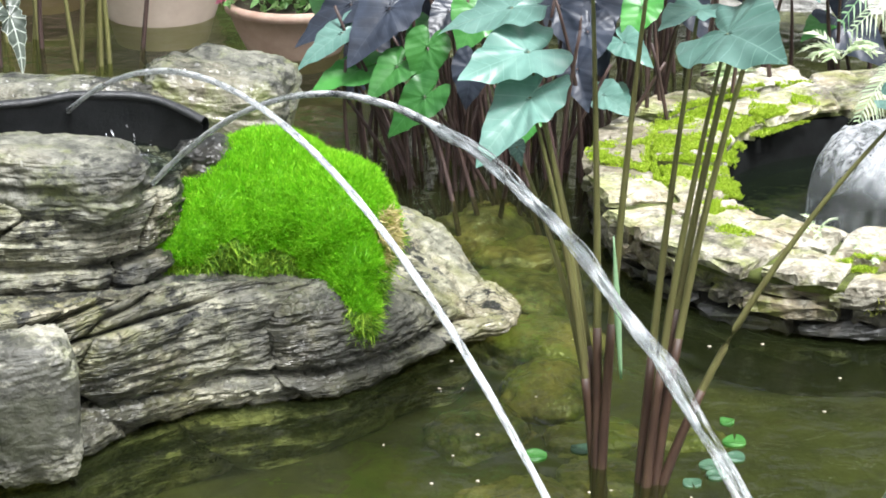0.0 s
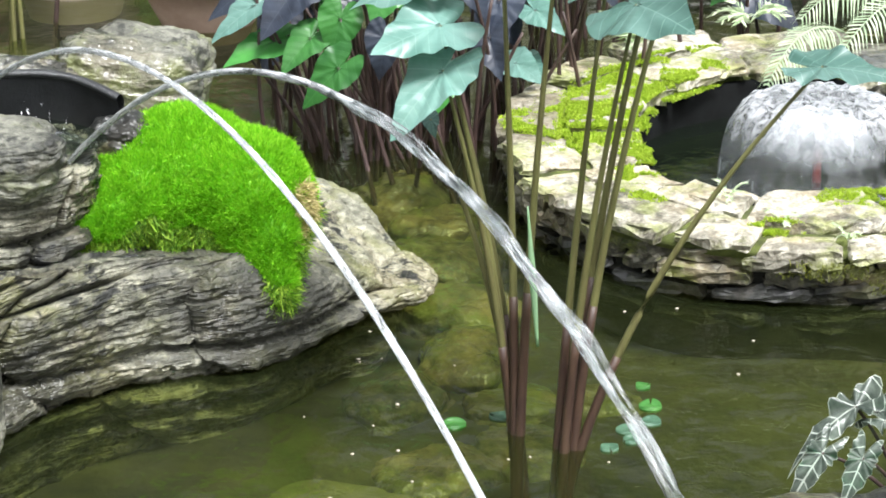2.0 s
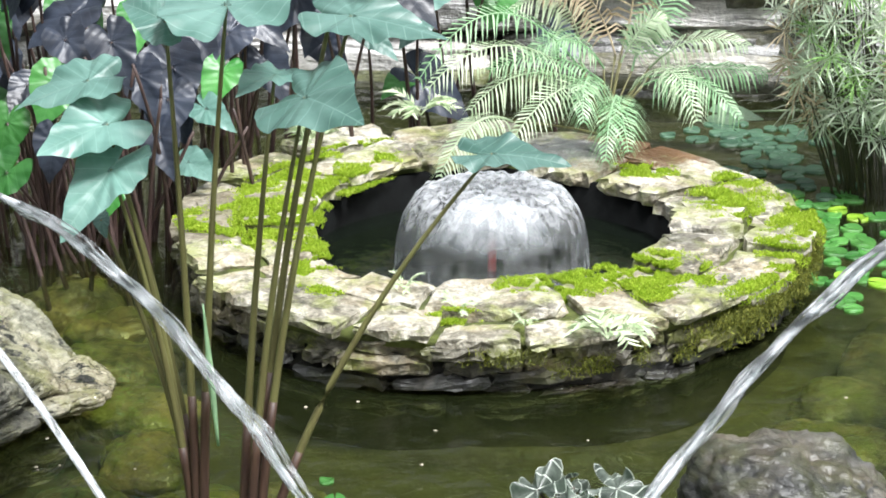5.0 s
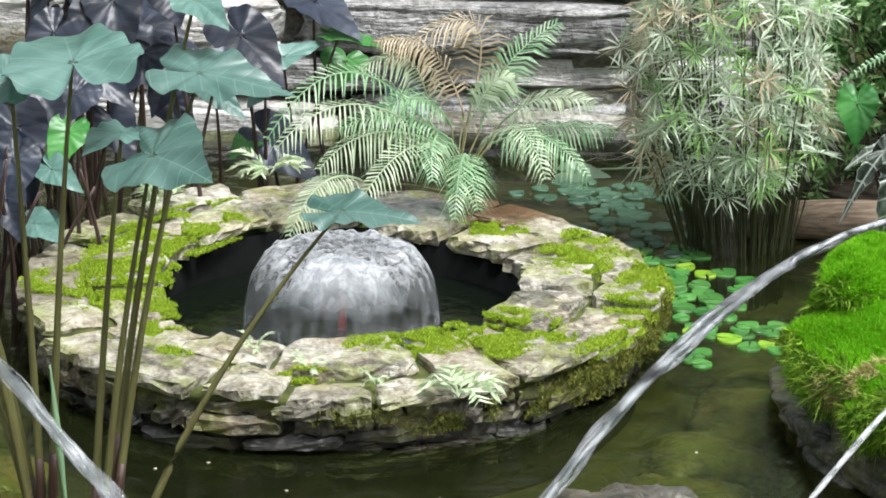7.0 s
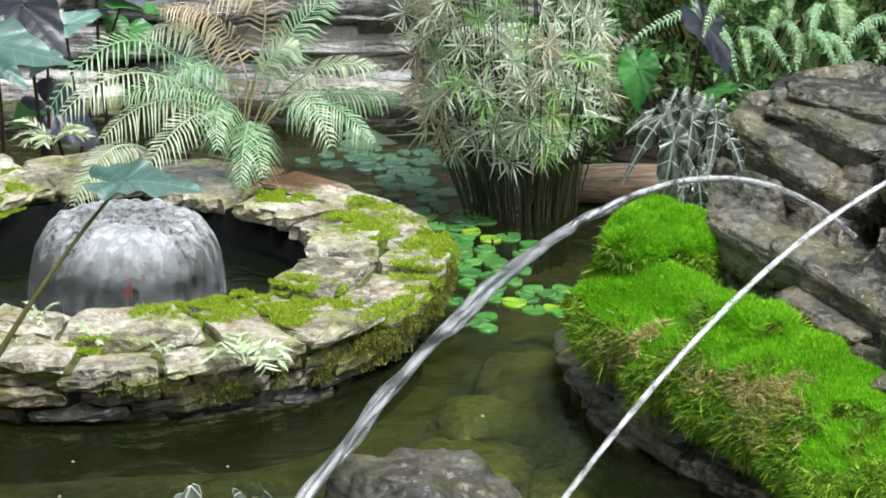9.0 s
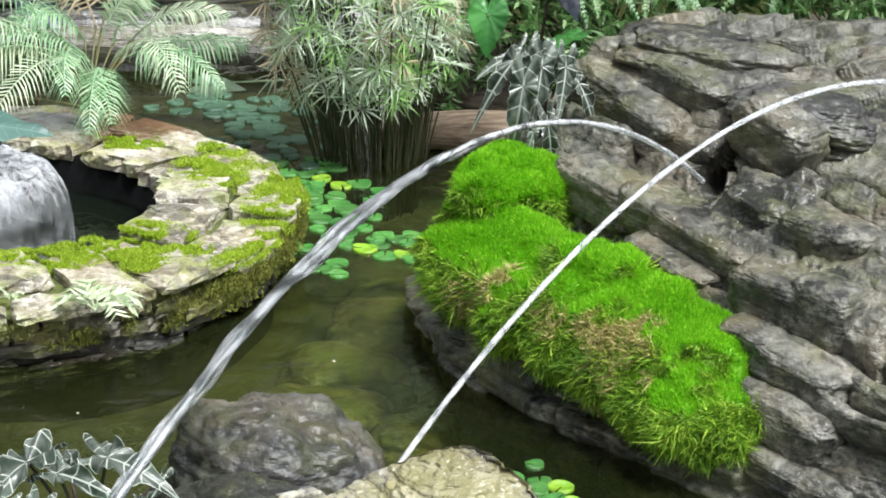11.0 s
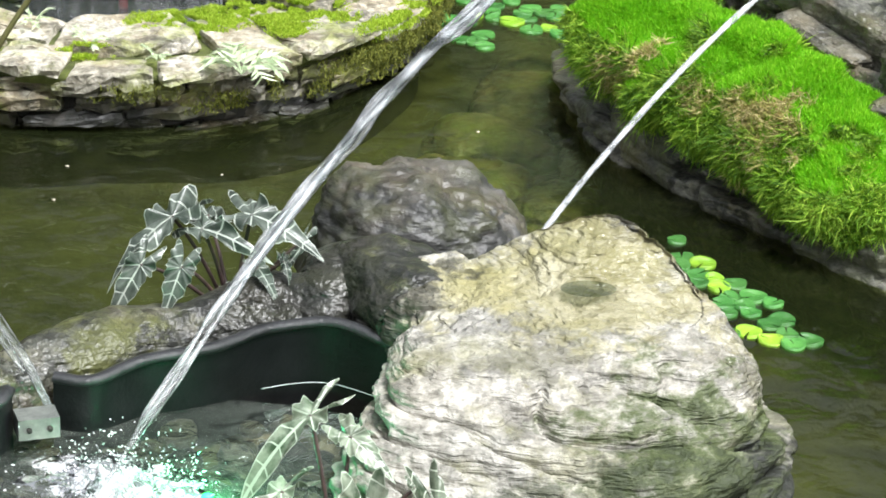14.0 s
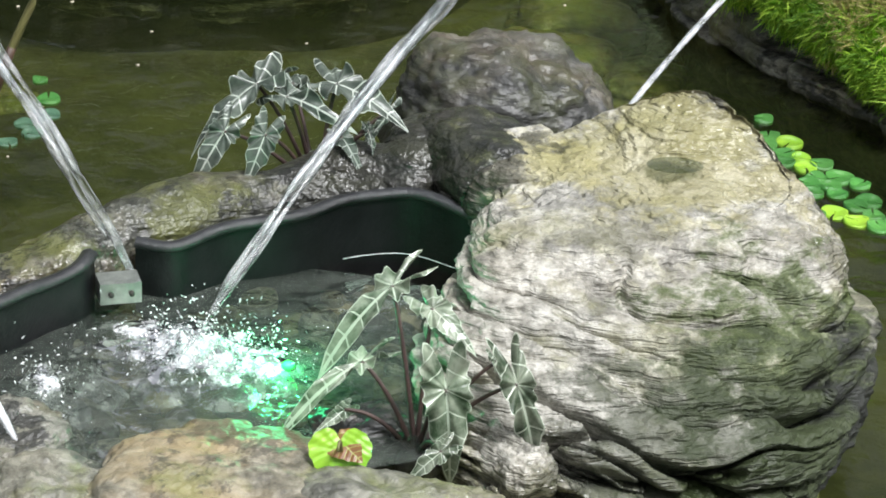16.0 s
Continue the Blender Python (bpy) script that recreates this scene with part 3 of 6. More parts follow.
def boulder(place, size, seed, turn=0.0, tilt=0.0, amp=0.12, seg=200, rows=110, ledge=0.06, course=0.09, groove=0.03, power=0.75):
    """A rounded boulder with faint layers."""
    th = np.linspace(0, 2 * np.pi, seg, endpoint=False)
    ph = np.linspace(-np.pi / 2, np.pi / 2, rows)
    P, T = np.meshgrid(ph, th, indexing="ij")
    sg = lambda a: np.sign(a) * np.abs(a) ** power
    u = np.stack([sg(np.cos(P)) * sg(np.cos(T)), sg(np.cos(P)) * sg(np.sin(T)), sg(np.sin(P))], -1).reshape(-1, 3)
    d = 1 + amp * fbm(u * 1.3 + seed * 3.1, 4, seed)
    s = (u[:, 2] * size[2] + 0.02 * fbm(u * 2, 2, seed + 4)) / course + 30
    k = np.floor(s).astype(np.int64)
    fr = np.minimum(s - k, 1 - s + k) * course
    d = d + (ledge * (hash3(k, k * 0, k * 0, seed) - 0.5) - groove / min(size) * np.exp(-(fr / 0.01) ** 2)) * np.clip(1.1 - np.abs(u[:, 2]), 0, 1)
    d = d + 0.022 * fbm(u * np.array([8, 8, 24]), 4, seed + 7, 0.6)
    v = u * d[:, None] * np.array(size)
    m = np.array((Matrix.Rotation(radians(turn), 3, "Z") @ Matrix.Rotation(radians(tilt), 3, "Y")))
    v = v @ m.T + np.array(place)
    return v, [tuple(q) for q in grid_faces(rows, seg).tolist()]


def tube(points, radii, sides=8, closed_ends=True):
    p = np.asarray(points, float)
    n = len(p)
    r = np.interp(np.linspace(0, 1, n), np.linspace(0, 1, len(radii)), radii) if len(radii) != n else np.asarray(radii)
    t = np.gradient(p, axis=0)
    t = t / np.maximum(np.linalg.norm(t, axis=1, keepdims=True), 1e-9)
    ref = np.where(np.abs(t[:, 2:3]) > 0.9, np.array([[1.0, 0, 0]]), np.array([[0, 0, 1.0]]))
    a = np.cross(t, ref)
    a = a / np.linalg.norm(a, axis=1, keepdims=True)
    b = np.cross(t, a)
    ang = np.linspace(0, 2 * np.pi, sides, endpoint=False)
    v = p[:, None] + r[:, None, None] * (np.cos(ang)[None, :, None] * a[:, None] + np.sin(ang)[None, :, None] * b[:, None])
    f = [tuple(q) for q in grid_faces(n, sides).tolist()]
    if closed_ends:
        f += [tuple(range(sides))[::-1], tuple(range((n - 1) * sides, n * sides))]
    return v.reshape(-1, 3), f


def join(pieces):
    vs, fs, n = [], [], 0
    for v, f in pieces:
        vs.append(np.asarray(v))
        fs += [tuple(i + n for i in q) for q in f]
        n += len(v)
    return np.concatenate(vs), fs


def blades(base, direction, length, width, bend=0.3, seed=0):
    """Many thin pointed blades in one array: a quad and a tip each."""
    rng = np.random.default_rng(seed)
    n = len(base)
    d = direction / np.linalg.norm(direction, axis=1, keepdims=True)
    side = np.cross(d, rng.normal(size=(n, 3)))
    side = side / np.maximum(np.linalg.norm(side, axis=1, keepdims=True), 1e-9)
    L = np.asarray(length).reshape(-1, 1) * np.ones((n, 1))
    W = np.asarray(width).reshape(-1, 1) * np.ones((n, 1)) * 0.5
    sag = rng.normal(size=(n, 3)) * bend * 0.5
    midp = base + d * L * 0.55 + sag * L * 0.3
    tip = base + d * L + sag * L
    v = np.stack([base - side * W, base + side * W, midp + side * W * 0.8, midp - side * W * 0.8, tip], 1).reshape(-1, 3)
    i = np.arange(n) * 5
    f = [(a, a + 1, a + 2, a + 3) for a in i.tolist()] + [(a + 3, a + 2, a + 4) for a in i.tolist()]
    return v, f


HEART = ((0, 0.68), (8, 0.59), (18, 0.50), (32, 0.425), (50, 0.385), (70, 0.375), (90, 0.385), (110, 0.395), (130, 0.395), (145, 0.385), (157, 0.36), (166, 0.31), (173, 0.21), (180, 0.10))
DART = ((0, 0.72), (5, 0.62), (11, 0.50), (19, 0.40), (30, 0.31), (45, 0.25), (60, 0.22), (80, 0.20), (100, 0.20), (120, 0.225), (138, 0.29), (150, 0.35), (158, 0.37), (165, 0.31), (172, 0.17), (180, 0.06))


def heart_leaf(length, width, droop=0.25, fold=0.12, wave=0.02, scallop=0.0, shape=HEART, seg=72, rings=8, seed=0):
    """A heart- or arrow-shaped blade; the stalk meets it at the origin, the tip points along +y."""
    th = np.linspace(-np.pi, np.pi, seg + 1)
    ang, rad = zip(*shape)
    r = np.interp(np.degrees(np.abs(th)), ang, rad) * length
    r = r * (1 + scallop * np.cos(th * 14))
    s = np.concatenate([[0.03], np.linspace(0, 1, rings - 1)[1:-1], [0.94, 1.0]])
    R, T = np.meshgrid(s, th, indexing="ij")
    rr = R * r[None, :]
    x, y = rr * np.sin(T) * (width / (0.78 * length)), rr * np.cos(T)
    z = fold * np.abs(x) - droop * (x * x + y * y * np.where(y > 0, 1.0, 0.6)) / length
    z = z + wave * length * R ** 2 * (np.sin(T * 5 + seed) + 0.6 * np.sin(T * 11 + seed * 2)) + 0.004 * length * R * np.cos(T * 12)
    v = np.stack([x, y, z], -1).reshape(-1, 3)
    m = seg + 1
    f = [tuple(q) for q in grid_faces(rings, m, False).tolist()]
    v = np.concatenate([v, [[0, 0, 0]]])
    c = len(v) - 1
    f += [(c, j, j + 1) for j in range(seg)]
    uv = v[:, :2] / length
    return v, f, uv, np.concatenate([R.ravel(), [0]])


def turned(v, place, yaw, pitch, roll=0.0):
    """Points turned (roll about the midrib, pitch of the tip, heading) and set at a place."""
    m = Matrix.Rotation(radians(yaw), 3, "Z") @ Matrix.Rotation(radians(pitch), 3, "X") @ Matrix.Rotation(radians(roll), 3, "Y")
    return np.asarray(v) @ np.array(m).T + np.array(place)


def arc(a, b, lift=0.1, side=(0, 0, 0), n=14):
    a, b = np.array(a, float), np.array(b, float)
    u = np.linspace(0, 1, n)[:, None]
    return a + (b - a) * u + (np.array([0, 0, lift]) + np.array(side)) * 4 * u * (1 - u)


# ---- pond, bed, hall ----
def sheet(name, x0, x1, y0, y1, z, mat, step=0.5, amp=0.0, seed=0):
    xs, ys = np.arange(x0, x1 + 1e-6, step), np.arange(y0, y1 + 1e-6, step)
    X, Y = np.meshgrid(xs, ys)
    p = np.stack([X, Y, 0 * X], -1).reshape(-1, 3)
    p[:, 2] = z + (amp * fbm(p * 1.1, 3, seed) if amp else 0)
    return solid(name, p, grid_faces(len(ys), len(xs), False), mat)


tagged(sheet("ground", -14, 14, -8, 20, -0.25, MUD, 0.2, 0.05, 3), "olive-brown muddy pond bed under shallow water", "pond bed", kind="structure")
pond = tagged(sheet("water", -14, 14, -8, 20, 0.0, POND, 1.0), "still murky green pond water", "water", kind="structure")


def wall(name, x0, x1, y0, y1, z1, mat=WALLS):
    v = [(x, y, z) for z in (-0.6, z1) for x, y in ((x0, y0), (x1, y0), (x1, y1), (x0, y1))]
    f = [(0, 3, 2, 1), (4, 5, 6, 7), (0, 1, 5, 4), (1, 2, 6, 5), (2, 3, 7, 6), (3, 0, 4, 7)]
    tagged(solid(name, v, f, mat, smooth=False), "plain dim unseen wall added to close the hall", "wall", kind="structure")


# Added walls out of view; the north one's height and green shape the pond's reflection.
wall("wall_north", -14, 14, 19.7, 20, 7.0, REFLECTED_GREEN)
wall("wall_south", -14, 14, -8, -7.7, 5.0)
wall("wall_west", -14, -13.7, -7.7, 19.7, 6.0)
wall("wall_east", 13.7, 14, -7.7, 19.7, 6.0)


tagged(solid("pavement", [(x, y, z) for z in (-0.6, 1.4) for x, y in ((-13.7, -7.7), (13.7, -7.7), (13.7, 2.2), (-13.7, 2.2))], [(0, 3, 2, 1), (4, 5, 6, 7), (0, 1, 5, 4), (1, 2, 6, 5), (2, 3, 7, 6), (3, 0, 4, 7)], WALLS, smooth=False), "plain raised walk beside the pond", "pavement", kind="structure")


def sand_bank(cx, cy, rx, ry, seed):
    """A low ragged spread of sand on the pond's bed."""
    T, K = np.meshgrid(np.linspace(0, 2 * np.pi, 90, endpoint=False), np.linspace(1, 0.01, 20))
    edge = 1 + 0.4 * fbm(np.column_stack([np.cos(T[0]) * 1.8, np.sin(T[0]) * 1.8, 0 * T[0]]), 3, seed)
    p = np.stack([cx + rx * K * edge * np.cos(T), cy + ry * K * edge * np.sin(T), -0.30 + 0.13 * (1 - K ** 2)], -1).reshape(-1, 3)
    p[:, 2] += 0.02 * fbm(p * 3, 3, seed)
    tagged(solid("sand_bank", p, [q[::-1] for q in map(tuple, grid_faces(20, 90).tolist())], SAND), "pale olive sand, brightened for lit water, under the shallows", "sand", "sand on the pond bed")


sand_bank(-1.55, 6.1, 0.75, 0.7, 3)
sand_bank(-2.0, 5.9, 0.8, 0.5, 4)
# This bank's pale colour stands in for a green-lit area of the pond.
sand_bank(0.75, 7.3, 0.5, 0.45, 6)


# ---- rock masses ----
def rock(name, mat, label, *a, **k):
    v, f = loft_rock(*a, **k)
    return tagged(solid(name, v, f, mat), label, "rock")


def round_rock(name, mat, label, *a, category="boulder", group="", **k):
    v, f = boulder(*a, **k)
    return tagged(solid(name, v, f, mat), label, category, group)


def lift(outline, z):
    return [(x, y, z) for x, y in outline]


# fountain mound with the round moss cushion
W = [(-3.6, 5.6), (-2.66, 6.02), (-2.36, 6.4), (-2.15, 6.68), (-1.95, 6.84), (-1.77, 7.0), (-1.66, 7.18), (-1.53, 7.38), (-1.41, 7.5), (-1.5, 7.78), (-1.9, 8.15), (-2.8, 8.3), (-3.7, 7.6)]
TOPZ = [0.48, 0.46, 0.43, 0.40, 0.37, 0.33, 0.25, 0.15, 0.10, 0.12, 0.30, 0.42, 0.48]
MIDP = (-2.45, 7.25)


def inset(outline, k, z, mid):
    z = z if isinstance(z, list) else [z] * len(outline)
    return [(mid[0] + (x - mid[0]) * k, mid[1] + (y - mid[1]) * k, h) for (x, y), h in zip(outline, z)]


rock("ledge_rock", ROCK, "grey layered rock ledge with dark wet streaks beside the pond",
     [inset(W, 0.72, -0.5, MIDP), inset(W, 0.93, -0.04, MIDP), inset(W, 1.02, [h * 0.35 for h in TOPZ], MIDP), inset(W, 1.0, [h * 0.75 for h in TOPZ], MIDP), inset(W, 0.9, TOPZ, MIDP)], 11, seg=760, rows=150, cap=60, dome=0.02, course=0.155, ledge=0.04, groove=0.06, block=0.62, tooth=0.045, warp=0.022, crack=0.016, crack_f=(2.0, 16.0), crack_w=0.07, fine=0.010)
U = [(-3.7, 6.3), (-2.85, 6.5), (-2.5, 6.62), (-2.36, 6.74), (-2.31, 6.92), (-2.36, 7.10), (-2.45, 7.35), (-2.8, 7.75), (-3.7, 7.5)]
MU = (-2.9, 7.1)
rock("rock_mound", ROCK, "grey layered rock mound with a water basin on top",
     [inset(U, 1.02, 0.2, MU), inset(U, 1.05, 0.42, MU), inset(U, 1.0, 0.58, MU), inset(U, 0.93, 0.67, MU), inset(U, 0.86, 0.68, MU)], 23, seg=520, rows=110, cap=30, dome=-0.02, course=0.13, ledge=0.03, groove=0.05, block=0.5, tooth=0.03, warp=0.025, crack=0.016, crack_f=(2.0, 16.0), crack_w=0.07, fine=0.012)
round_rock("boulder", ROCK_LUMP, "flat-topped grey boulder behind the fountain basin", (-2.41, 7.75, 0.54), (0.25, 0.22, 0.25), 31, 12, 4, category="boulder", power=0.42, ledge=0.02, groove=0.012, course=0.14)
round_rock("boulder", ROCK_LUMP, "long grey rim stone behind the fountain basin", (-2.92, 7.36, 0.68), (0.42, 0.15, 0.15), 33, 12, 0, power=0.6, ledge=0.02, groove=0.012)
round_rock("boulder", ROCK_LUMP, "rounded wet grey stone on the fountain mound", (-2.60, 6.76, 0.70), (0.25, 0.18, 0.105), 36, 10, 3, course=0.12, power=0.5, ledge=0.02, groove=0.015)
round_rock("boulder", ROCK_DARK, "wet grey stone at the lip of the fountain basin", (-2.27, 7.18, 0.58), (0.12, 0.14, 0.13), 37, 0, 0)
round_rock("boulder", ROCK_FOOT, "squared pale stone with black stains beside the fountain mound", (-2.495, 6.14, 0.23), (0.14, 0.13, 0.21), 38, 30, 0, power=0.38, ledge=0.01, groove=0.006, course=0.3, amp=0.06)

# near trough mound
NM = [(-1.439, 4.081), (-0.782, 3.673), (0.085, 3.551), (0.768, 3.987), (1.006, 4.486), (1.023, 5.058), (0.737, 5.405), (0.439, 5.607), (0.198, 5.487), (-0.04, 5.323), (-0.277, 5.159), (-0.607, 5.033), (-1.35, 4.73)]
MN = (-0.028, 4.580)
rock("rock_mound", SUNK, "low wet rock mound under the trough",
     [inset(NM, 1.0, -0.5, MN), inset(NM, 1.0, 0.0, MN), inset(NM, 0.97, 0.10, MN), inset(NM, 0.9, 0.12, MN)], 47, seg=400, rows=50, cap=60, dome=0.0, groove=0.02)
N1 = [(0.47, 4.50), (0.75, 4.42), (1.08, 4.47), (1.25, 4.63), (1.33, 4.93), (1.279, 5.254), (1.133, 5.466), (0.992, 5.545), (0.812, 5.601), (0.637, 5.488), (0.544, 5.244), (0.48, 5.004), (0.407, 4.733)]
N2 = [(0.45, 4.46), (0.76, 4.40), (1.10, 4.47), (1.29, 4.66), (1.38, 4.97), (1.282, 5.273), (1.137, 5.465), (0.985, 5.542), (0.806, 5.596), (0.641, 5.485), (0.547, 5.25), (0.493, 5.02), (0.419, 4.769)]
N3 = [(0.491, 4.679), (0.796, 4.653), (1.062, 4.737), (1.258, 4.88), (1.323, 5.048), (1.245, 5.284), (1.107, 5.435), (0.958, 5.501), (0.792, 5.539), (0.657, 5.449), (0.574, 5.236), (0.53, 5.036), (0.478, 4.836)]
N4 = [(0.569, 4.87), (0.805, 4.868), (1.042, 4.94), (1.189, 5.051), (1.245, 5.189), (1.189, 5.332), (1.084, 5.43), (0.936, 5.469), (0.751, 5.486), (0.617, 5.396), (0.581, 5.234), (0.564, 5.093), (0.538, 4.96)]
Z3 = [0.37, 0.40, 0.43, 0.46, 0.48, 0.51, 0.56, 0.53, 0.48, 0.46, 0.45, 0.43, 0.38]
Z4 = [0.49, 0.51, 0.53, 0.54, 0.55, 0.6, 0.65, 0.615, 0.52, 0.5, 0.5, 0.5, 0.49]
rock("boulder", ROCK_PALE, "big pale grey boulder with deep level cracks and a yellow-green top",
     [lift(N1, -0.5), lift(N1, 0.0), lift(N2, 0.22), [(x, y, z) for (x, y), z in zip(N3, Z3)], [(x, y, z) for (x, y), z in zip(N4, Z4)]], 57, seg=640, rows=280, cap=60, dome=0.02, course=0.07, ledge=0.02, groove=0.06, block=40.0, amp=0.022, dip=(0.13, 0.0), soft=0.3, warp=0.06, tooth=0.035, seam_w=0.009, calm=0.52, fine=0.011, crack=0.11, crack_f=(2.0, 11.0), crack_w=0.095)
round_rock("boulder", ROCK_PALE, "smooth grey stone between the rim and the big boulder", (0.651, 5.372, 0.340), (0.19, 0.20, 0.20), 58, 20, 0, power=0.8, ledge=0.02, groove=0.008)
round_rock("boulder", ROCK_DARK, "dark wet rounded boulder standing in the pond", (0.65, 6.091, 0.18), (0.30, 0.26, 0.32), 61, -10, 16, amp=0.13, power=0.9, ledge=0.02, groove=0.008, course=0.16)


def ridge(name, mat, label, line, radii, seed, sides=56, n=160, amp=0.028):
    """A long rounded rim of rock along a line."""
    p = spline(line, n, False)
    v, f = tube(p, [radii[0]] * 1 + list(radii), sides)
    c = np.repeat(p, sides, 0)
    d = v - c
    d = d / np.linalg.norm(d, axis=1, keepdims=True)
    v = v + d * (amp * fbm(v * 4, 4, seed) + 0.012 * fbm(v * np.array([9, 9, 30]), 3, seed))[:, None]
    return tagged(solid(name, v, f, mat), label, "rock")


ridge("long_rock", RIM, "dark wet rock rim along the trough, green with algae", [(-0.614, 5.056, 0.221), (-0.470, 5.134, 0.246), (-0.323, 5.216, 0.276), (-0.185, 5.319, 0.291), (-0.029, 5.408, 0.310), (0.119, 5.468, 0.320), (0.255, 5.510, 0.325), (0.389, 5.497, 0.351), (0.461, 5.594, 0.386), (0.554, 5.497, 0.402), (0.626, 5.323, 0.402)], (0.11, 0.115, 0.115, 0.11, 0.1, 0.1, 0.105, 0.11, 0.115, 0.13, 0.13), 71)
round_rock("boulder", TAN, "mossy tan stone at the front of the trough", (-0.03, 4.32, 0.13), (0.29, 0.24, 0.19), 73, 10, 0, power=0.7)
round_rock("boulder", BANK, "dark wet stone beside the spillway", (-0.47, 4.5, 0.11), (0.15, 0.13, 0.17), 74, 40, 0, power=0.6)
round_rock("boulder", ROCK_LUMP, "grey angular stone at the front of the trough", (-0.36, 4.28, 0.10), (0.18, 0.15, 0.17), 79, 15, 8, power=0.6)
round_rock("boulder", ROCK_LUMP, "grey stone in front of the trough", (0.289, 4.185, 0.1), (0.26, 0.16, 0.2), 75, -10, 0, power=0.6)
round_rock("boulder", ROCK_DARK, "dark wet stone below the arrow-leaved plant", (0.23, 4.56, 0.13), (0.12, 0.09, 0.14), 78, 25, 10, power=0.6)
round_rock("boulder", ROCK_PALE, "pale upright stone leaning on the big boulder", (0.53, 4.42, 0.12), (0.07, 0.12, 0.18), 76, 20, 14, power=0.6)
round_rock("boulder", ROCK_PALE, "small pale stone below the arrow-leaved plant", (0.46, 4.24, 0.06), (0.10, 0.09, 0.15), 77, 50, 0, power=0.6)

# rock bank with the spout hole
RB = [(1.40, 7.74), (1.48, 7.38), (1.67, 7.08), (1.86, 6.83), (2.02, 6.57), (2.8, 5.8), (3.9, 6.2), (4.0, 8.4), (3.2, 9.2), (2.3, 9.0), (1.8, 8.7), (1.42, 8.3)]
R2 = [(1.5, 7.9), (1.68, 7.55), (1.94, 7.15), (2.12, 6.9), (2.32, 6.6), (2.9, 6.1), (3.8, 6.4), (3.9, 8.3), (3.1, 9.0), (2.35, 8.85), (1.85, 8.55), (1.55, 8.25)]
R3 = [(1.78, 8.1), (1.94, 7.8), (2.16, 7.5), (2.36, 7.25), (2.6, 7.0), (3.1, 6.6), (3.7, 6.7), (3.8, 8.2), (3.0, 8.85), (2.35, 8.72), (1.98, 8.5), (1.8, 8.3)]
R4 = [(2.02, 8.2), (2.14, 8.02), (2.36, 7.86), (2.6, 7.7), (2.85, 7.5), (3.2, 7.2), (3.6, 7.1), (3.7, 8.1), (3.0, 8.7), (2.5, 8.66), (2.2, 8.5), (2.05, 8.35)]
bank = rock("rock_bank", BANK, "grey layered rock bank with stepped blocks beside the pond",
     [lift(RB, -0.5), lift(RB, 0.0), lift([(a + (c - a) * 0.4, b + (d - b) * 0.4) for (a, b), (c, d) in zip(RB, R2)], 0.18), lift(R2, 0.40), lift(R3, 0.66), lift(R4, 0.90)], 83, seg=820, rows=180, cap=40, dome=0.04, course=0.15, ledge=0.05, groove=0.06, block=0.42, amp=0.025, soft=0.8, warp=0.05, tooth=0.04, seam_w=0.014, fine=0.008, crack=0.02, crack_f=(2.2, 7.0), crack_w=0.09, dip=(0.12, 0.0), holes=((2.225, 7.49, 0.668, 0.055),))
BLOCKS = [(2.25, 7.92, 0.87, 0.183, 0.075, 12.0), (2.02, 8.02, 0.78, 0.185, 0.111, 14.0), (2.11, 7.83, 0.76, 0.133, 0.079, 16.0), (1.92, 7.64, 0.58, 0.2, 0.082, 10.0), (2.04, 7.44, 0.57, 0.138, 0.071, 14.0), (2.34, 7.24, 0.63, 0.12, 0.075, 8.0), (2.43, 7.50, 0.81, 0.15, 0.105, 20.0), (2.16, 7.23, 0.55, 0.214, 0.056, 10.0), (2.05, 7.21, 0.48, 0.18, 0.051, 12.0), (2.28, 6.88, 0.48, 0.152, 0.089, 6.0), (2.46, 6.99, 0.62, 0.155, 0.082, 4.0), (2.39, 6.73, 0.48, 0.118, 0.105, 6.0), (2.2, 6.78, 0.39, 0.107, 0.053, 4.0), (2.23, 6.54, 0.22, 0.198, 0.094, 8.0), (2.24, 6.41, 0.1, 0.206, 0.051, 8.0), (2.29, 6.6, 0.35, 0.158, 0.06, 10.0)]  # place, half length and half height, slope
for i, (x, y, z, w, h, slope) in enumerate(BLOCKS):
    solid("stone", *boulder((x, y, z), (w, 0.11, h), 140 + i, -55, slope, amp=0.10, seg=110, rows=64, ledge=0.02, course=0.07, groove=0.004, power=0.48), BANK, bank)
round_rock("boulder", BANK, "long grey stone on top of the rock bank", (2.38, 8.05, 0.86), (0.36, 0.2, 0.15), 88, -14, 6)
round_rock("boulder", ROCK_DARK, "flat grey stone on the rock bank", (2.55, 7.6, 0.80), (0.26, 0.17, 0.12), 89, -30, 6)

# far rock face
FW = [(-2.6, 12.2), (-1.4, 12.1), (-0.2, 12.25), (0.9, 12.15), (1.7, 12.2), (2.2, 12.4), (2.3, 13.4), (0.6, 14.0), (-3.0, 13.5)]
MF = (0.6, 13.0)
rock("rock_outcrop", BANK, "dark rock core behind the stacked stones",
     [inset(FW, 1.0, -0.3, MF), inset(FW, 1.0, 0.5, MF), inset(FW, 0.99, 1.0, MF), inset(FW, 0.95, 1.45, MF)], 97, seg=200, rows=40, cap=10, dome=0.1, course=0.30, ledge=0.05, groove=0.05, block=1.2, amp=0.06)
stacked = stand("rock_wall", (0.6, 12.3, 0.0), "wall of large pale and grey weathered stones behind the pond", "wall", kind="structure")
rng = np.random.default_rng(14)
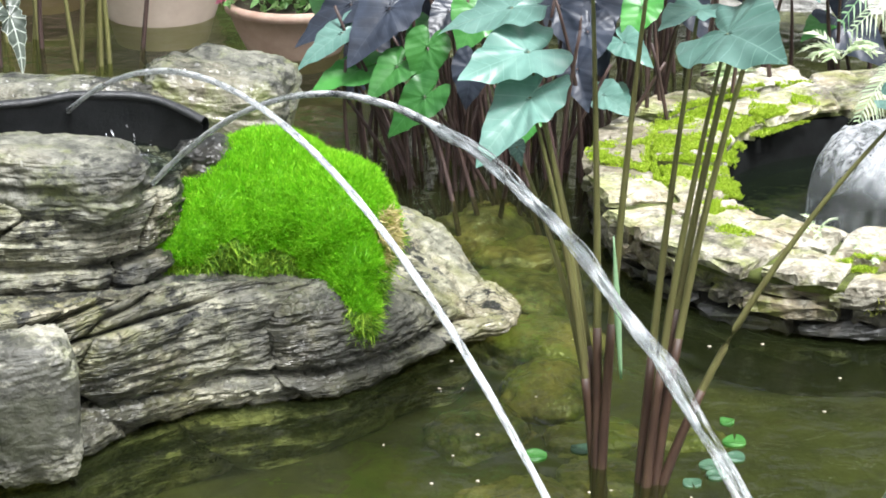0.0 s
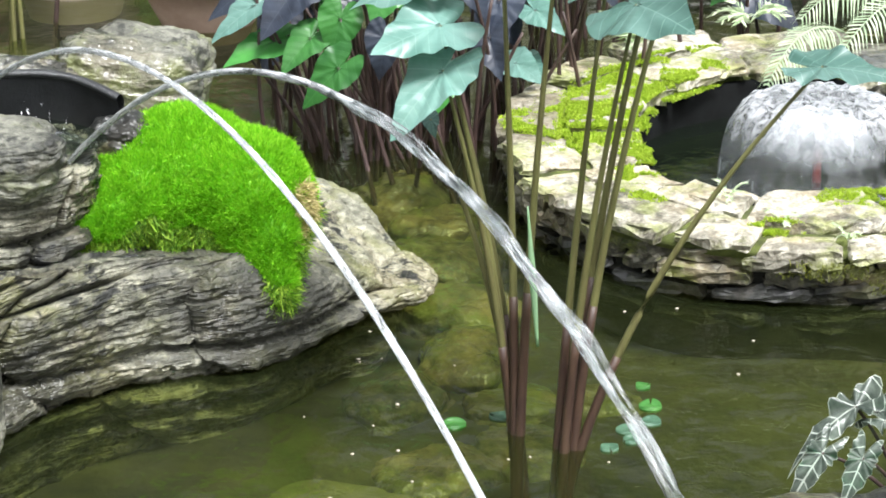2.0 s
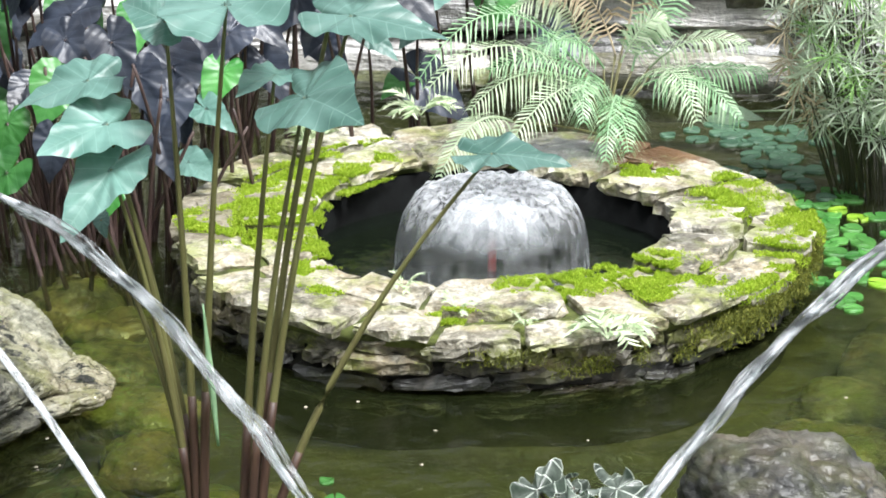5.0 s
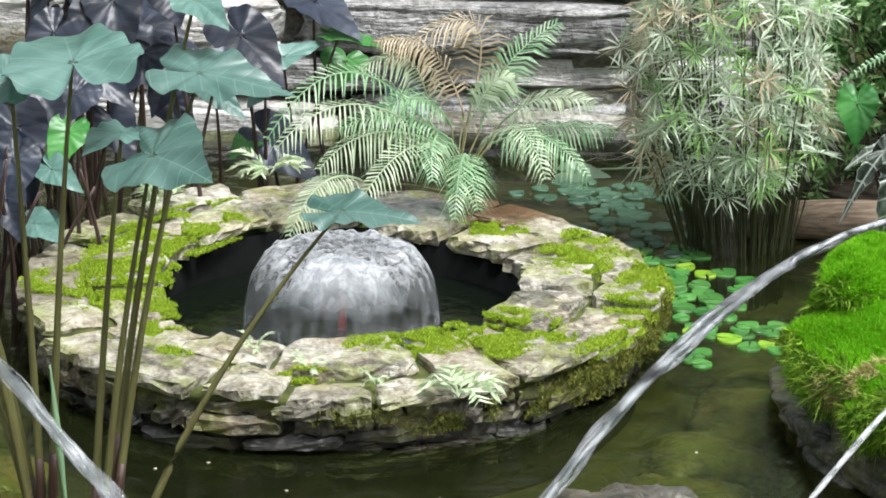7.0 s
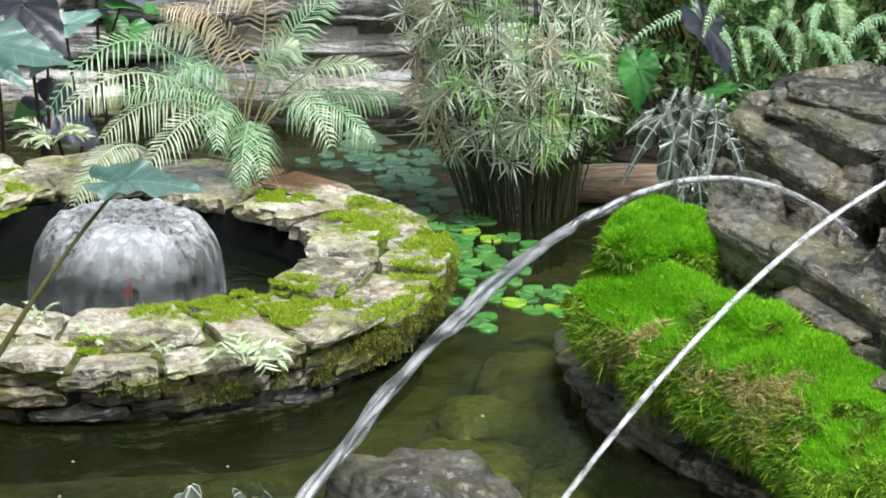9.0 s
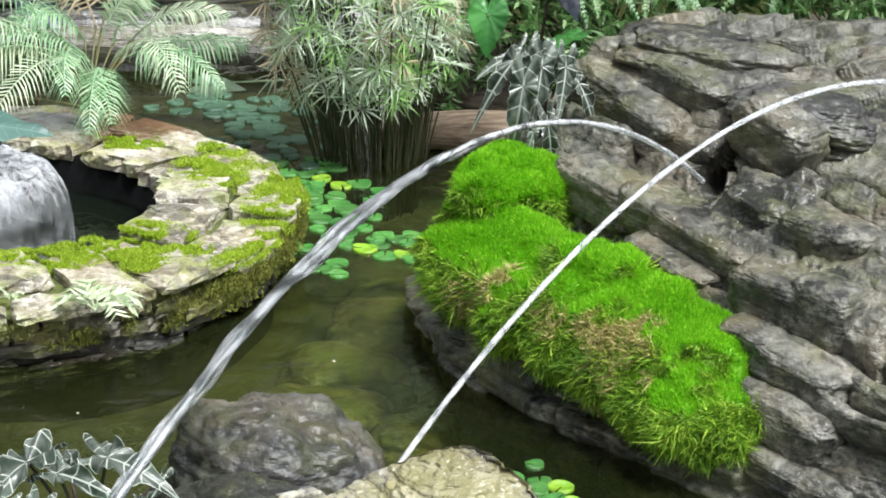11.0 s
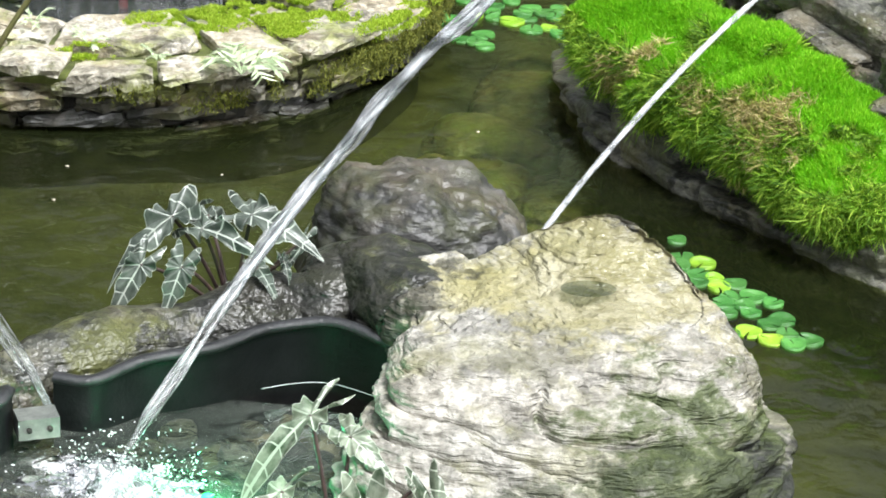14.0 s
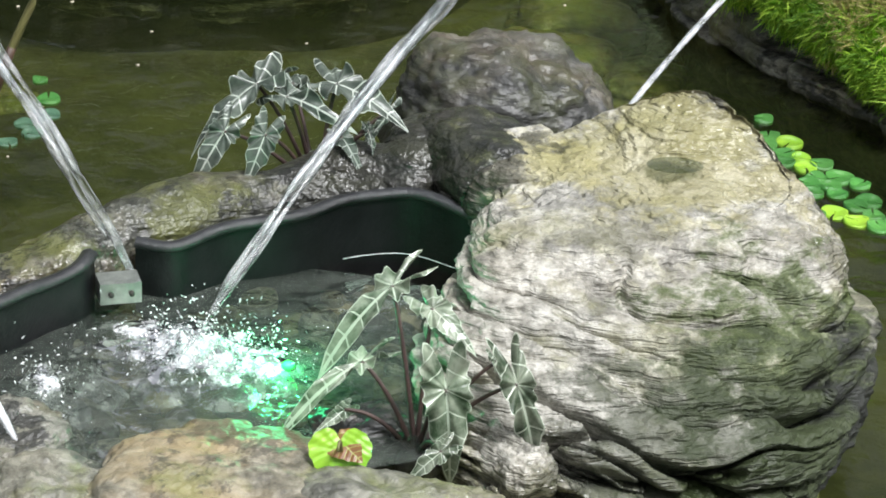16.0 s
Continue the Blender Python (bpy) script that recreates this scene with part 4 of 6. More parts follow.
for low, high, pale in ((-0.1, 0.17, 0.5), (0.17, 0.36, 0.35), (0.36, 0.66, 0.4), (0.66, 0.86, 0.85), (0.86, 1.22, 1.0), (1.22, 1.5, 1.0)):
    x = -3.3 + rng.uniform(0, 0.5)
    while x < 1.9:
        w = min(rng.uniform(0.7, 1.9) * (1.0 if pale < 1 else 0.75), 2.3 - x)
        deep = rng.uniform(-0.10, 0.10) + 0.06 * low
        v, f = boulder((x + w / 2, 12.28 + deep, (low + high) / 2 + rng.normal() * 0.012), (w / 2 * 0.96, 0.26, (high - low) / 2 * 0.93), int(rng.integers(1, 900)), 0, float(rng.normal() * 1.2), 0.10, 110, 44, 0.09, 0.085, 0.015, 0.34)
        solid("stone", v, f, ROCK_WALL if rng.uniform() < pale else FAR_GREY, stacked)
        x += w

# stones under water
rng = np.random.default_rng(5)
SUNKEN = [(-1.47, 8.38, 0.24, 0.17), (-1.32, 7.93, 0.22, 0.17), (-1.24, 7.51, 0.22, 0.16), (-1.40, 7.15, 0.18, 0.15), (-1.71, 8.25, 0.2, 0.18), (-1.25, 8.58, 0.2, 0.16), (-1.75, 9.0, 0.26, 0.2), (-1.55, 8.75, 0.18, 0.16),
          (-1.05, 7.2, 0.18, 0.13), (-0.75, 7.25, 0.16, 0.12), (-0.95, 6.95, 0.2, 0.1), (-1.2, 6.75, 0.2, 0.1), (1.29, 8.45, 0.26, 0.17), (1.12, 8.1, 0.24, 0.15), (1.42, 8.75, 0.22, 0.16), (1.0, 7.75, 0.25, 0.13), (1.3, 7.55, 0.2, 0.12)]
for x, y, size, high in SUNKEN:
    round_rock("sunken_stone", SUNK, "flat brown stone lying under the water", (x, y, -0.29), (size, size * 0.8, high), int(abs(x) * 100) % 97 + 3, float(rng.uniform(0, 180)), 0, category="stone", group="stones on the pond bed", seg=72, rows=36, power=0.6)


# ---- moss ----
def lump(centre, balls, seed, seg=120, rows=80, amp=0.07, blend=14):
    """One soft swelling that wraps several balls, seen from the centre outwards."""
    th = np.linspace(0, 2 * np.pi, seg, endpoint=False)
    ph = np.linspace(-np.pi / 2, np.pi / 2, rows)
    P, T = np.meshgrid(ph, th, indexing="ij")
    u = np.stack([np.cos(P) * np.cos(T), np.cos(P) * np.sin(T), np.sin(P)], -1).reshape(-1, 3)
    c0 = np.array(centre)
    total = 0
    for b in balls:
        o, r = (c0 - np.array(b[:3])) / np.array(b[3:6]), u / np.array(b[3:6])
        A, B, K = (r * r).sum(1), r @ o, o @ o - 1
        disc_ = B * B - A * K
        t = np.where(disc_ > 0, (-B + np.sqrt(np.maximum(disc_, 0))) / A, 0)
        total = total + np.maximum(t, 0.01) ** 5
    r = (total ** (1 / 5)).reshape(rows, seg)
    for _ in range(blend):
        edge = np.pad(r, ((1, 1), (0, 0)), mode="edge")
        r = 0.4 * r + 0.15 * (edge[2:] + edge[:-2] + np.roll(r, 1, 1) + np.roll(r, -1, 1))
    r = r.ravel()
    v = c0 + u * r[:, None]
    v = v + u * (amp * r * (0.6 * fbm(v * 5, 3, seed) + 0.5 * fbm(v * 17, 3, seed + 1)))[:, None]
    return v, [tuple(q) for q in grid_faces(rows, seg).tolist()]


def scatter(v, f, n, rng):
    """n points spread evenly over a mesh of quads, with normals."""
    q = v[np.array(f)]
    nr = np.cross(q[:, 2] - q[:, 0], q[:, 3] - q[:, 1])
    ar = np.linalg.norm(nr, axis=1)
    i = rng.choice(len(q), n, p=ar / ar.sum())
    s, t = rng.uniform(size=(n, 1)), rng.uniform(size=(n, 1))
    p = (q[i, 0] * (1 - s) + q[i, 1] * s) * (1 - t) + (q[i, 3] * (1 - s) + q[i, 2] * s) * t
    return p, nr[i] / np.maximum(ar[i], 1e-12)[:, None]


def cushion(name, centre, balls, label, n, mat, seed, length=0.022, width=0.0045, hang=0.0, dry=(), amp=0.08, low=-0.1):
    """A cushion of moss: one soft swelling covered by short blades, dry and hanging below."""
    rng = np.random.default_rng(seed)
    v, f = lump(centre, balls, seed, amp=amp)
    top = stand(name, (centre[0], centre[1], 0.25), label, "moss")
    solid("cushion", v, f, mat, top)
    p, g = scatter(v, f, n, rng)
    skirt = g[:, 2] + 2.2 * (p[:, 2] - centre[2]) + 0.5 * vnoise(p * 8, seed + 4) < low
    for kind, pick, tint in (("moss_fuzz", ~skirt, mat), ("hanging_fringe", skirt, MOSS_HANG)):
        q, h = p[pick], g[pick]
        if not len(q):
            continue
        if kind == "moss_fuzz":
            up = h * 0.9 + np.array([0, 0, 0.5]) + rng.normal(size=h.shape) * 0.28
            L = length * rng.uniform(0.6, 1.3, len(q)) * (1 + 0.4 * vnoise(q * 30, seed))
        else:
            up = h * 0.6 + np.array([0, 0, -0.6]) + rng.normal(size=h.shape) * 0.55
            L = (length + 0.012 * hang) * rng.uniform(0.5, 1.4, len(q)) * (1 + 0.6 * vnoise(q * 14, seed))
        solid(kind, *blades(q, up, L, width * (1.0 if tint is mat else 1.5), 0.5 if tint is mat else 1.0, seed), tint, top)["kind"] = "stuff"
    if dry:
        near = np.max([1 - np.linalg.norm(p - np.array(d[:3]), axis=1) / d[3] for d in dry], axis=0)
        w = np.where(near + 0.9 * fbm(p * 14, 3, seed + 2) > 0.1)[0]
        q = p[w] + g[w] * 0.010
        d = g[w] * 0.7 + np.array([0, 0, -0.7]) + rng.normal(size=(len(w), 3)) * 0.7
        solid("dry_fringe", *blades(q, d, 0.024 * rng.uniform(0.5, 1.4, len(w)), 0.004, 0.8, seed + 1), MOSS_DRY, top, label="tan dry hanging moss")["kind"] = "stuff"
    return top


DRY_TUFTS = [(1.76, 6.88, 0.28, 0.11), (1.89, 6.93, 0.34, 0.07), (1.44, 7.46, 0.30, 0.08), (1.52, 7.36, 0.33, 0.06), (1.62, 7.12, 0.33, 0.06)]
EDGE_TUFTS = [(-1.67, 7.12, 0.47, 0.05), (-1.66, 7.06, 0.38, 0.05)]
cushion("moss_cushion", (-2.06, 7.22, 0.42), [(-2.10, 7.25, 0.43, 0.30, 0.26, 0.28), (-1.86, 7.17, 0.46, 0.18, 0.18, 0.19), (-2.22, 7.08, 0.47, 0.13, 0.14, 0.13), (-2.34, 7.0, 0.42, 0.13, 0.14, 0.09), (-1.79, 7.04, 0.31, 0.09, 0.08, 0.14), (-1.77, 7.00, 0.21, 0.06, 0.05, 0.11)], "thick bright green moss cushion on the grey rock", 150000, MOSS, 3, 0.016, 0.0032, 0.5, EDGE_TUFTS, 0.05, -0.15)
cushion("moss_cushion", (1.80, 7.29, 0.26), [(1.44, 7.70, 0.38, 0.10, 0.10, 0.10), (1.55, 7.64, 0.40, 0.12, 0.12, 0.12), (1.68, 7.55, 0.41, 0.12, 0.12, 0.12), (1.77, 7.32, 0.41, 0.12, 0.12, 0.12), (1.88, 7.19, 0.39, 0.12, 0.12, 0.12), (1.97, 7.04, 0.37, 0.12, 0.12, 0.12), (2.05, 6.90, 0.33, 0.11, 0.11, 0.12), (2.06, 6.76, 0.28, 0.10, 0.10, 0.11), (1.43, 7.56, 0.31, 0.10, 0.10, 0.10), (1.57, 7.38, 0.32, 0.11, 0.11, 0.11), (1.68, 7.21, 0.31, 0.12, 0.12, 0.12), (1.79, 7.06, 0.29, 0.12, 0.12, 0.12), (1.89, 6.91, 0.27, 0.12, 0.12, 0.12), (1.97, 6.78, 0.24, 0.11, 0.11, 0.12), (1.43, 7.56, 0.25, 0.06, 0.06, 0.06), (1.55, 7.30, 0.24, 0.07, 0.07, 0.07), (1.66, 7.12, 0.22, 0.08, 0.08, 0.08), (1.77, 6.97, 0.21, 0.09, 0.09, 0.09), (1.86, 6.83, 0.18, 0.09, 0.09, 0.09), (1.92, 6.70, 0.15, 0.10, 0.10, 0.10), (1.97, 6.64, 0.13, 0.09, 0.09, 0.09), (2.05, 6.70, 0.18, 0.10, 0.10, 0.10)], "long bright green moss cushion hanging over the rock bank", 200000, MOSS, 7, 0.014, 0.0034, 1.2, DRY_TUFTS, 0.14, 0.82)
cushion("moss_cushion", (1.59, 7.81, 0.52), [(1.52, 7.75, 0.52, 0.11, 0.12, 0.15), (1.60, 7.87, 0.56, 0.11, 0.11, 0.12), (1.68, 7.76, 0.56, 0.11, 0.10, 0.11), (1.45, 7.76, 0.44, 0.06, 0.07, 0.09), (1.74, 7.72, 0.54, 0.07, 0.07, 0.08)], "bright green moss cushion beside the arrow-leaved plant", 70000, MOSS, 9, 0.014, 0.0034, 0.5, (), 0.18, 0.0)


# ---- stone ring pool ----
C = np.array([-0.16, 8.88])
ring = stand("stone_pool", (C[0], C[1], 0.0), "round raised pool of stacked mossy flagstones with a bell fountain", "pool")


def on_ring(angle, k):
    """k = 0 at the inner lip, 1 at the outer edge; angle in degrees, -90 towards the near side."""
    a = radians(angle)
    wob = 0.03 * math.sin(3 * a + 1) + 0.02 * math.sin(5 * a)
    rx, ry = 0.66 + (1.17 - 0.66) * k, 0.73 + (1.25 - 0.73) * k
    return C + np.array([rx * math.cos(a), ry * math.sin(a)]) * (1 + wob * (1 - 0.5 * k))


def drum(k0, k1, z0, z1, mat, name, label=""):
    pro = [(k0, z0), (k1, z0), (k1, z1), (k0, z1)]
    seg = 96
    v = [(*on_ring(360 * s / seg, k), z) for k, z in pro for s in range(seg)]
    f = []
    for r in range(4):
        q = (r + 1) % 4
        for s in range(seg):
            w = (s + 1) % seg
            f.append((r * seg + s, r * seg + w, q * seg + w, q * seg + s))
    return solid(name, v, f, mat, ring, label=label)


drum(0.10, 0.86, -0.5, 0.155, MORTAR, "core", "dark mortar core")
drum(0.12, 0.93, 0.156, 0.192, MOSS_BED, "moss_bed", "moss in the joints")
drum(0.04, 0.10, -0.5, 0.19, DEEP, "liner", "black pool liner")


def stone_piece(corner, z0, z1, seed, mat, name, parent, round_=0.012, tilt=(0, 0)):
    """A flat stone with a rough rim from plan corners."""
    rng = np.random.default_rng(seed)
    p = np.array(corner, float)
    mid = p.mean(0)
    out = []
    for a, b in zip(p, np.roll(p, -1, 0)):
        for s in (0.0, 0.33, 0.66):
            q = a + (b - a) * s
            out.append(q + (mid - q) * rng.uniform(0.0, 0.10) + rng.normal(size=2) * 0.008)
    o = np.array(out)
    n = len(o)
    L = []
    for k, z in ((0.97, z0), (1.0, z0 + 0.35 * (z1 - z0)), (0.985, z1 - round_ * 0.6), (0.94, z1), (0.5, z1 + 0.004)):
        q = mid + (o - mid) * k + rng.normal(size=(n, 2)) * 0.005
        zz = z + rng.normal(size=n) * 0.005 + (q - mid) @ np.array(tilt)
        L.append(np.column_stack([q, zz]))
    v = np.concatenate(L)
    f = [tuple(x) for x in grid_faces(5, n).tolist()] + [tuple(range(n))[::-1], tuple(range(4 * n, 5 * n))]
    return solid(name, v, f, mat, parent, smooth=False)


def course_ring(z0, z1, k_out, seed, lo, hi, mat=COURSE):
    rng = np.random.default_rng(seed)
    a = rng.uniform(0, 10)
    end = a + 360
    while a < end - 3:
        step = min(rng.uniform(lo, hi), end - a)
        if end - a - step < 5:
            step = end - a
        ko = k_out + rng.uniform(-0.07, 0.05)
        dz = rng.uniform(-0.018, 0.018)
        g = 0.35
        quad = [on_ring(a + g, 0.80), on_ring(a + g, ko + rng.uniform(-0.02, 0.02)), on_ring(a + step / 2, ko + 0.01), on_ring(a + step - g, ko + rng.uniform(-0.02, 0.02)), on_ring(a + step - g, 0.80)]
        stone_piece(quad, z0 + dz + rng.uniform(0, 0.006), z1 + dz - rng.uniform(0, 0.012), int(a * 10 + seed * 1000), mat, "stone", ring, 0.014, (rng.normal() * 0.03, rng.normal() * 0.03))
        a += step


# Lowest courses near black: wet, plus painted recess shade and dark reflection.
course_ring(-0.10, -0.04, 0.93, 3, 12, 26, SOAKED_SHADED)
course_ring(-0.04, 0.015, 0.935, 4, 10, 24, SOAKED_SHADED)
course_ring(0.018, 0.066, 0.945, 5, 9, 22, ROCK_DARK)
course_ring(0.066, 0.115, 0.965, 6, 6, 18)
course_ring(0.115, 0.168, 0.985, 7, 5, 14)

# flagstones on top: start and end angle, inner and outer share, top height, tilt
CAPS = [(-172, -150, 0.02, 0.5, 0.21), (-172, -150, 0.53, 1.02, 0.225), (-149, -128, 0.05, 0.55, 0.205), (-149, -136, 0.58, 1.0, 0.2), (-135, -112, 0.45, 1.03, 0.225), (-127, -104, -0.02, 0.43, 0.215),
        (-111, -98, 0.5, 1.0, 0.22), (-103, -72, 0.0, 0.62, 0.235), (-97, -84, 0.66, 1.0, 0.2), (-83, -70, 0.66, 1.02, 0.2), (-71, -58, 0.35, 1.02, 0.225), (-57, -40, 0.5, 1.04, 0.225), (-69, -40, 0.02, 0.32, 0.2),
        (-39, -10, -0.02, 0.55, 0.225), (-39, -18, 0.58, 1.04, 0.215), (-17, 4, 0.58, 1.05, 0.235), (-9, 24, 0.0, 0.55, 0.225), (5, 28, 0.58, 1.02, 0.21), (25, 52, 0.0, 0.5, 0.225), (29, 55, 0.52, 1.05, 0.22),
        (53, 82, 0.0, 0.55, 0.23), (56, 84, 0.58, 1.1, 0.22), (83, 112, 0.0, 0.6, 0.24), (85, 112, 0.62, 1.1, 0.23), (113, 143, 0.0, 0.62, 0.245), (113, 135, 0.65, 1.12, 0.25), (136, 156, 0.65, 1.08, 0.23), (144, 171, 0.0, 0.55, 0.235), (157, 187, 0.58, 1.04, 0.22), (172, 187, 0.02, 0.55, 0.23)]
for i, (a0, a1, k0, k1, z) in enumerate(CAPS):
    n = max(2, int((a1 - a0) / 9))
    outer = [on_ring(a0 + (a1 - a0) * s / n, k1) for s in range(n + 1)]
    inner = [on_ring(a1 - (a1 - a0) * s / n, k0) for s in range(n + 1)]
    r2 = np.random.default_rng(300 + i)
    stone_piece(outer + inner, z - r2.uniform(0.032, 0.058), z, 500 + i, SLAB, "flagstone", ring, 0.016, tuple(r2.normal(size=2) * 0.03))


def disc(name, centre, rx, ry, z, mat, parent=None, rings=10, seg=64):
    v = [(centre[0] + rx * k / rings * math.cos(2 * math.pi * s / seg), centre[1] + ry * k / rings * math.sin(2 * math.pi * s / seg), z) for k in range(1, rings + 1) for s in range(seg)]
    f = [tuple(q)[::-1] for q in grid_faces(rings, seg).tolist()] + [tuple(range(seg))]
    return solid(name, v, f, mat, parent)


tagged(disc("pool_water", C, 0.70, 0.77, 0.05, POOL), "dark water inside the stone pool", "water", kind="structure")
disc("pool_bed", C, 0.70, 0.77, -0.2, DEEP, ring)


def cap_top(a, k):
    """Height of the stones' top at an angle and share of the ring."""
    for a0, a1, k0, k1, z in CAPS:
        if k0 <= k <= k1 and any(a0 <= a + w <= a1 for w in (-360, 0, 360)):
            return z
    return 0.198


def moss_patch(spots, n, seed, mat=MOSS_LOW, length=0.016, z=0):
    """Low moss on the flagstones: spots of (angle, share, width along, width across)."""
    rng = np.random.default_rng(seed)
    pts = []
    for a, k, wa, wk in spots:
        q = rng.normal(size=(int(n * wa * wk * 100), 2)) * 0.42
        q = q[(q ** 2).sum(1) < 1]
        pts += [(*on_ring(a + x * wa, k + y * wk), z or cap_top(a + x * wa, k + y * wk)) for x, y in q]
    p = np.array(pts)
    p = p[fbm(p * 7, 4, seed, 0.6) > -0.2]
    drop = 0.03 if z else 0.006
    p[:, 2] += rng.uniform(-drop, drop, len(p)) + (4 * drop / 6) * vnoise(p * 12, seed)
    v, f = blades(p, rng.normal(size=p.shape) * 0.5 + np.array([0, 0, 0.9]), length * rng.uniform(0.6, 1.4, len(p)), 0.0045, 0.5, seed)
    ob = solid("moss", v, f, mat, ring, label="yellow-green moss between the flagstones")
    ob["kind"] = "stuff"


moss_patch([(-58, 0.15, 30, 0.34), (-72, 0.12, 8, 0.16), (-40, 0.4, 14, 0.4), (-52, 0.62, 7, 0.16), (12, 0.42, 14, 0.3), (24, 0.78, 10, 0.2), (45, 0.4, 9, 0.25), (-10, 0.85, 14, 0.2), (-95, 0.64, 6, 0.06), (-126, 0.5, 6, 0.12), (-28, 0.97, 18, 0.14), (-5, 1.0, 16, 0.12), (8, 0.95, 10, 0.14), (158, 0.08, 38, 0.18), (172, 0.5, 14, 0.34), (148, 0.5, 16, 0.28), (125, 0.3, 12, 0.24), (-178, 0.3, 12, 0.3), (-165, 0.5, 8, 0.34), (-150, 0.1, 14, 0.16), (182, 0.8, 8, 0.24), (128, 0.64, 16, 0.1), (-140, 0.3, 8, 0.2)], 60.0, 41, MOSS_LOW, 0.008)
moss_patch([(-38, 1.0, 16, 0.09), (-25, 1.02, 16, 0.09), (-10, 1.03, 16, 0.08), (5, 1.02, 10, 0.06), (-62, 1.0, 12, 0.05), (-85, 0.98, 10, 0.04)], 24.0, 42, MOSS_OLIVE, 0.014, 0.13)
moss_patch([(-30, 1.0, 16, 0.08), (-14, 1.02, 16, 0.08), (-48, 0.98, 12, 0.05), (-70, 0.97, 10, 0.04)], 20.0, 43, MOSS_OLIVE, 0.014, 0.085)
moss_patch([(-22, 1.02, 14, 0.08), (-8, 1.03, 12, 0.08)], 30.0, 44, MOSS_OLIVE, 0.014, 0.175)

# bell fountain
BX, BY = C[0] + 0.015, C[1] - 0.08
bell = stand("bell_fountain", (BX, BY, 0.05), "domed bell of falling clear water with white froth", "fountain")
seg, rows = 96, 40
pro = []
for i in range(rows):
    s = i / (rows - 1)
    pro.append((0.36 * math.sin(s * math.pi / 2) ** 0.75, 0.045 + 0.335 * (1 - s ** 2.9) - 0.02 * math.exp(-(s / 0.2) ** 2)))
v = np.array([(BX + r * math.cos(2 * math.pi * s / seg), BY + r * math.sin(2 * math.pi * s / seg), z) for r, z in pro for s in range(seg)])
v[:, :2] += (v[:, :2] - np.array([BX, BY])) * (0.012 * fbm(v * np.array([16, 16, 4]), 3, 4))[:, None]
v[:, 2] += 0.012 * fbm(v * np.array([26, 26, 8]), 4, 6) * np.clip((v[:, 2] - 0.1) / 0.2, 0, 1)
uvb = np.array([(s / seg, i / rows) for i in range(rows) for s in range(seg)])
cutr = 15
solid("skirt", v[(cutr - 1) * seg:], grid_faces(rows - cutr + 1, seg)[:, ::-1], BELL, bell, uv=uvb[(cutr - 1) * seg:])
solid("crown", v[:cutr * seg], grid_faces(cutr, seg)[:, ::-1], BELL, bell, uv=uvb[:cutr * seg], label="churning white crown of the fountain")
burst = []
for i in range(24):
    q = i / 23
    burst.append((0.23 * q ** 0.75, 0.325 - 0.17 * q ** 2.0))
vb = np.array([(BX + r * math.cos(2 * math.pi * s / seg), BY + r * math.sin(2 * math.pi * s / seg), z) for r, z in burst for s in range(seg)])
vb[:, 2] += 0.02 * fbm(vb * np.array([16, 16, 8]), 3, 8)
ub = np.array([(s / seg, i / 24) for i in range(24) for s in range(seg)])
solid("burst", vb, grid_faces(24, seg)[:, ::-1], CROWN, bell, uv=ub, label="white burst of froth inside the bell")
vv, ff = tube([(BX, BY, -0.1), (BX, BY, 0.17)], [0.018, 0.014], 20)
solid("nozzle", vv, ff, RED, bell, label="red fountain nozzle")


# ---- troughs: liners and water ----
def strip(name, line, low, label, parent=None, lip=0.022):
    """An upright band of black liner with a rolled lip."""
    p = spline(line, 120, False)
    p[:, 2] += 0.010 * vnoise(p * np.array([7.0, 7.0, 0]), 5)
    d = np.gradient(p[:, :2], axis=0)
    d = d / np.linalg.norm(d, axis=1, keepdims=True)
    nrm = np.column_stack([-d[:, 1], d[:, 0]])
    rowsv = []
    for off, z in ((0.012, low), (0.0, None), (-0.006, None), (lip * 0.3, None), (lip, None), (lip * 1.2, None), (lip, low)):
        rowsv.append((off, z))
    shape = [(0.0, -1), (0.0, 0.0), (-0.008, 0.008), (-0.004, 0.018), (0.012, 0.023), (0.028, 0.016), (0.034, 0.0), (0.034, -1)]
    v = []
    for off, up in shape:
        q = p[:, :2] + nrm * off
        z = np.full(len(p), low) if up == -1 else p[:, 2] + up
        v.append(np.column_stack([q, z]))
    v = np.concatenate(v)
    top = stand(name, tuple(p[len(p) // 2]), label, "liner")
    m = len(p)
    solid("sheet", v[:2 * m], grid_faces(2, m, False), LINER, top)
    solid("lip", v[m:], grid_faces(len(shape) - 1, m, False), LIP, top, label="rounded glossy liner lip")
    return top


TROUGH_EDGE = [(-0.245, 5.120, 0.370), (-0.154, 5.102, 0.370), (-0.041, 5.178, 0.380), (0.114, 5.233, 0.380), (0.248, 5.317, 0.390), (0.381, 5.341, 0.390), (0.496, 5.269, 0.380), (0.584, 5.205, 0.360), (0.548, 5.163, 0.330), (0.485, 5.082, 0.270)]
strip("pool_liner", [(-0.782, 4.587, 0.360), (-0.626, 4.726, 0.360), (-0.518, 4.823, 0.360), (-0.419, 4.932, 0.360), (-0.350, 4.996, 0.370), (-0.332, 5.061, 0.370)], 0.15, "black rubber liner edge beside the metal spout")
strip("pool_liner", TROUGH_EDGE, 0.15, "curved black rubber liner along the trough")
strip("pool_liner", [(-3.6, 6.75, 0.82), (-2.9, 6.98, 0.82), (-2.65, 7.14, 0.825), (-2.45, 7.2, 0.81), (-2.27, 7.15, 0.76)], 0.62, "black rubber liner at the back of the fountain basin")
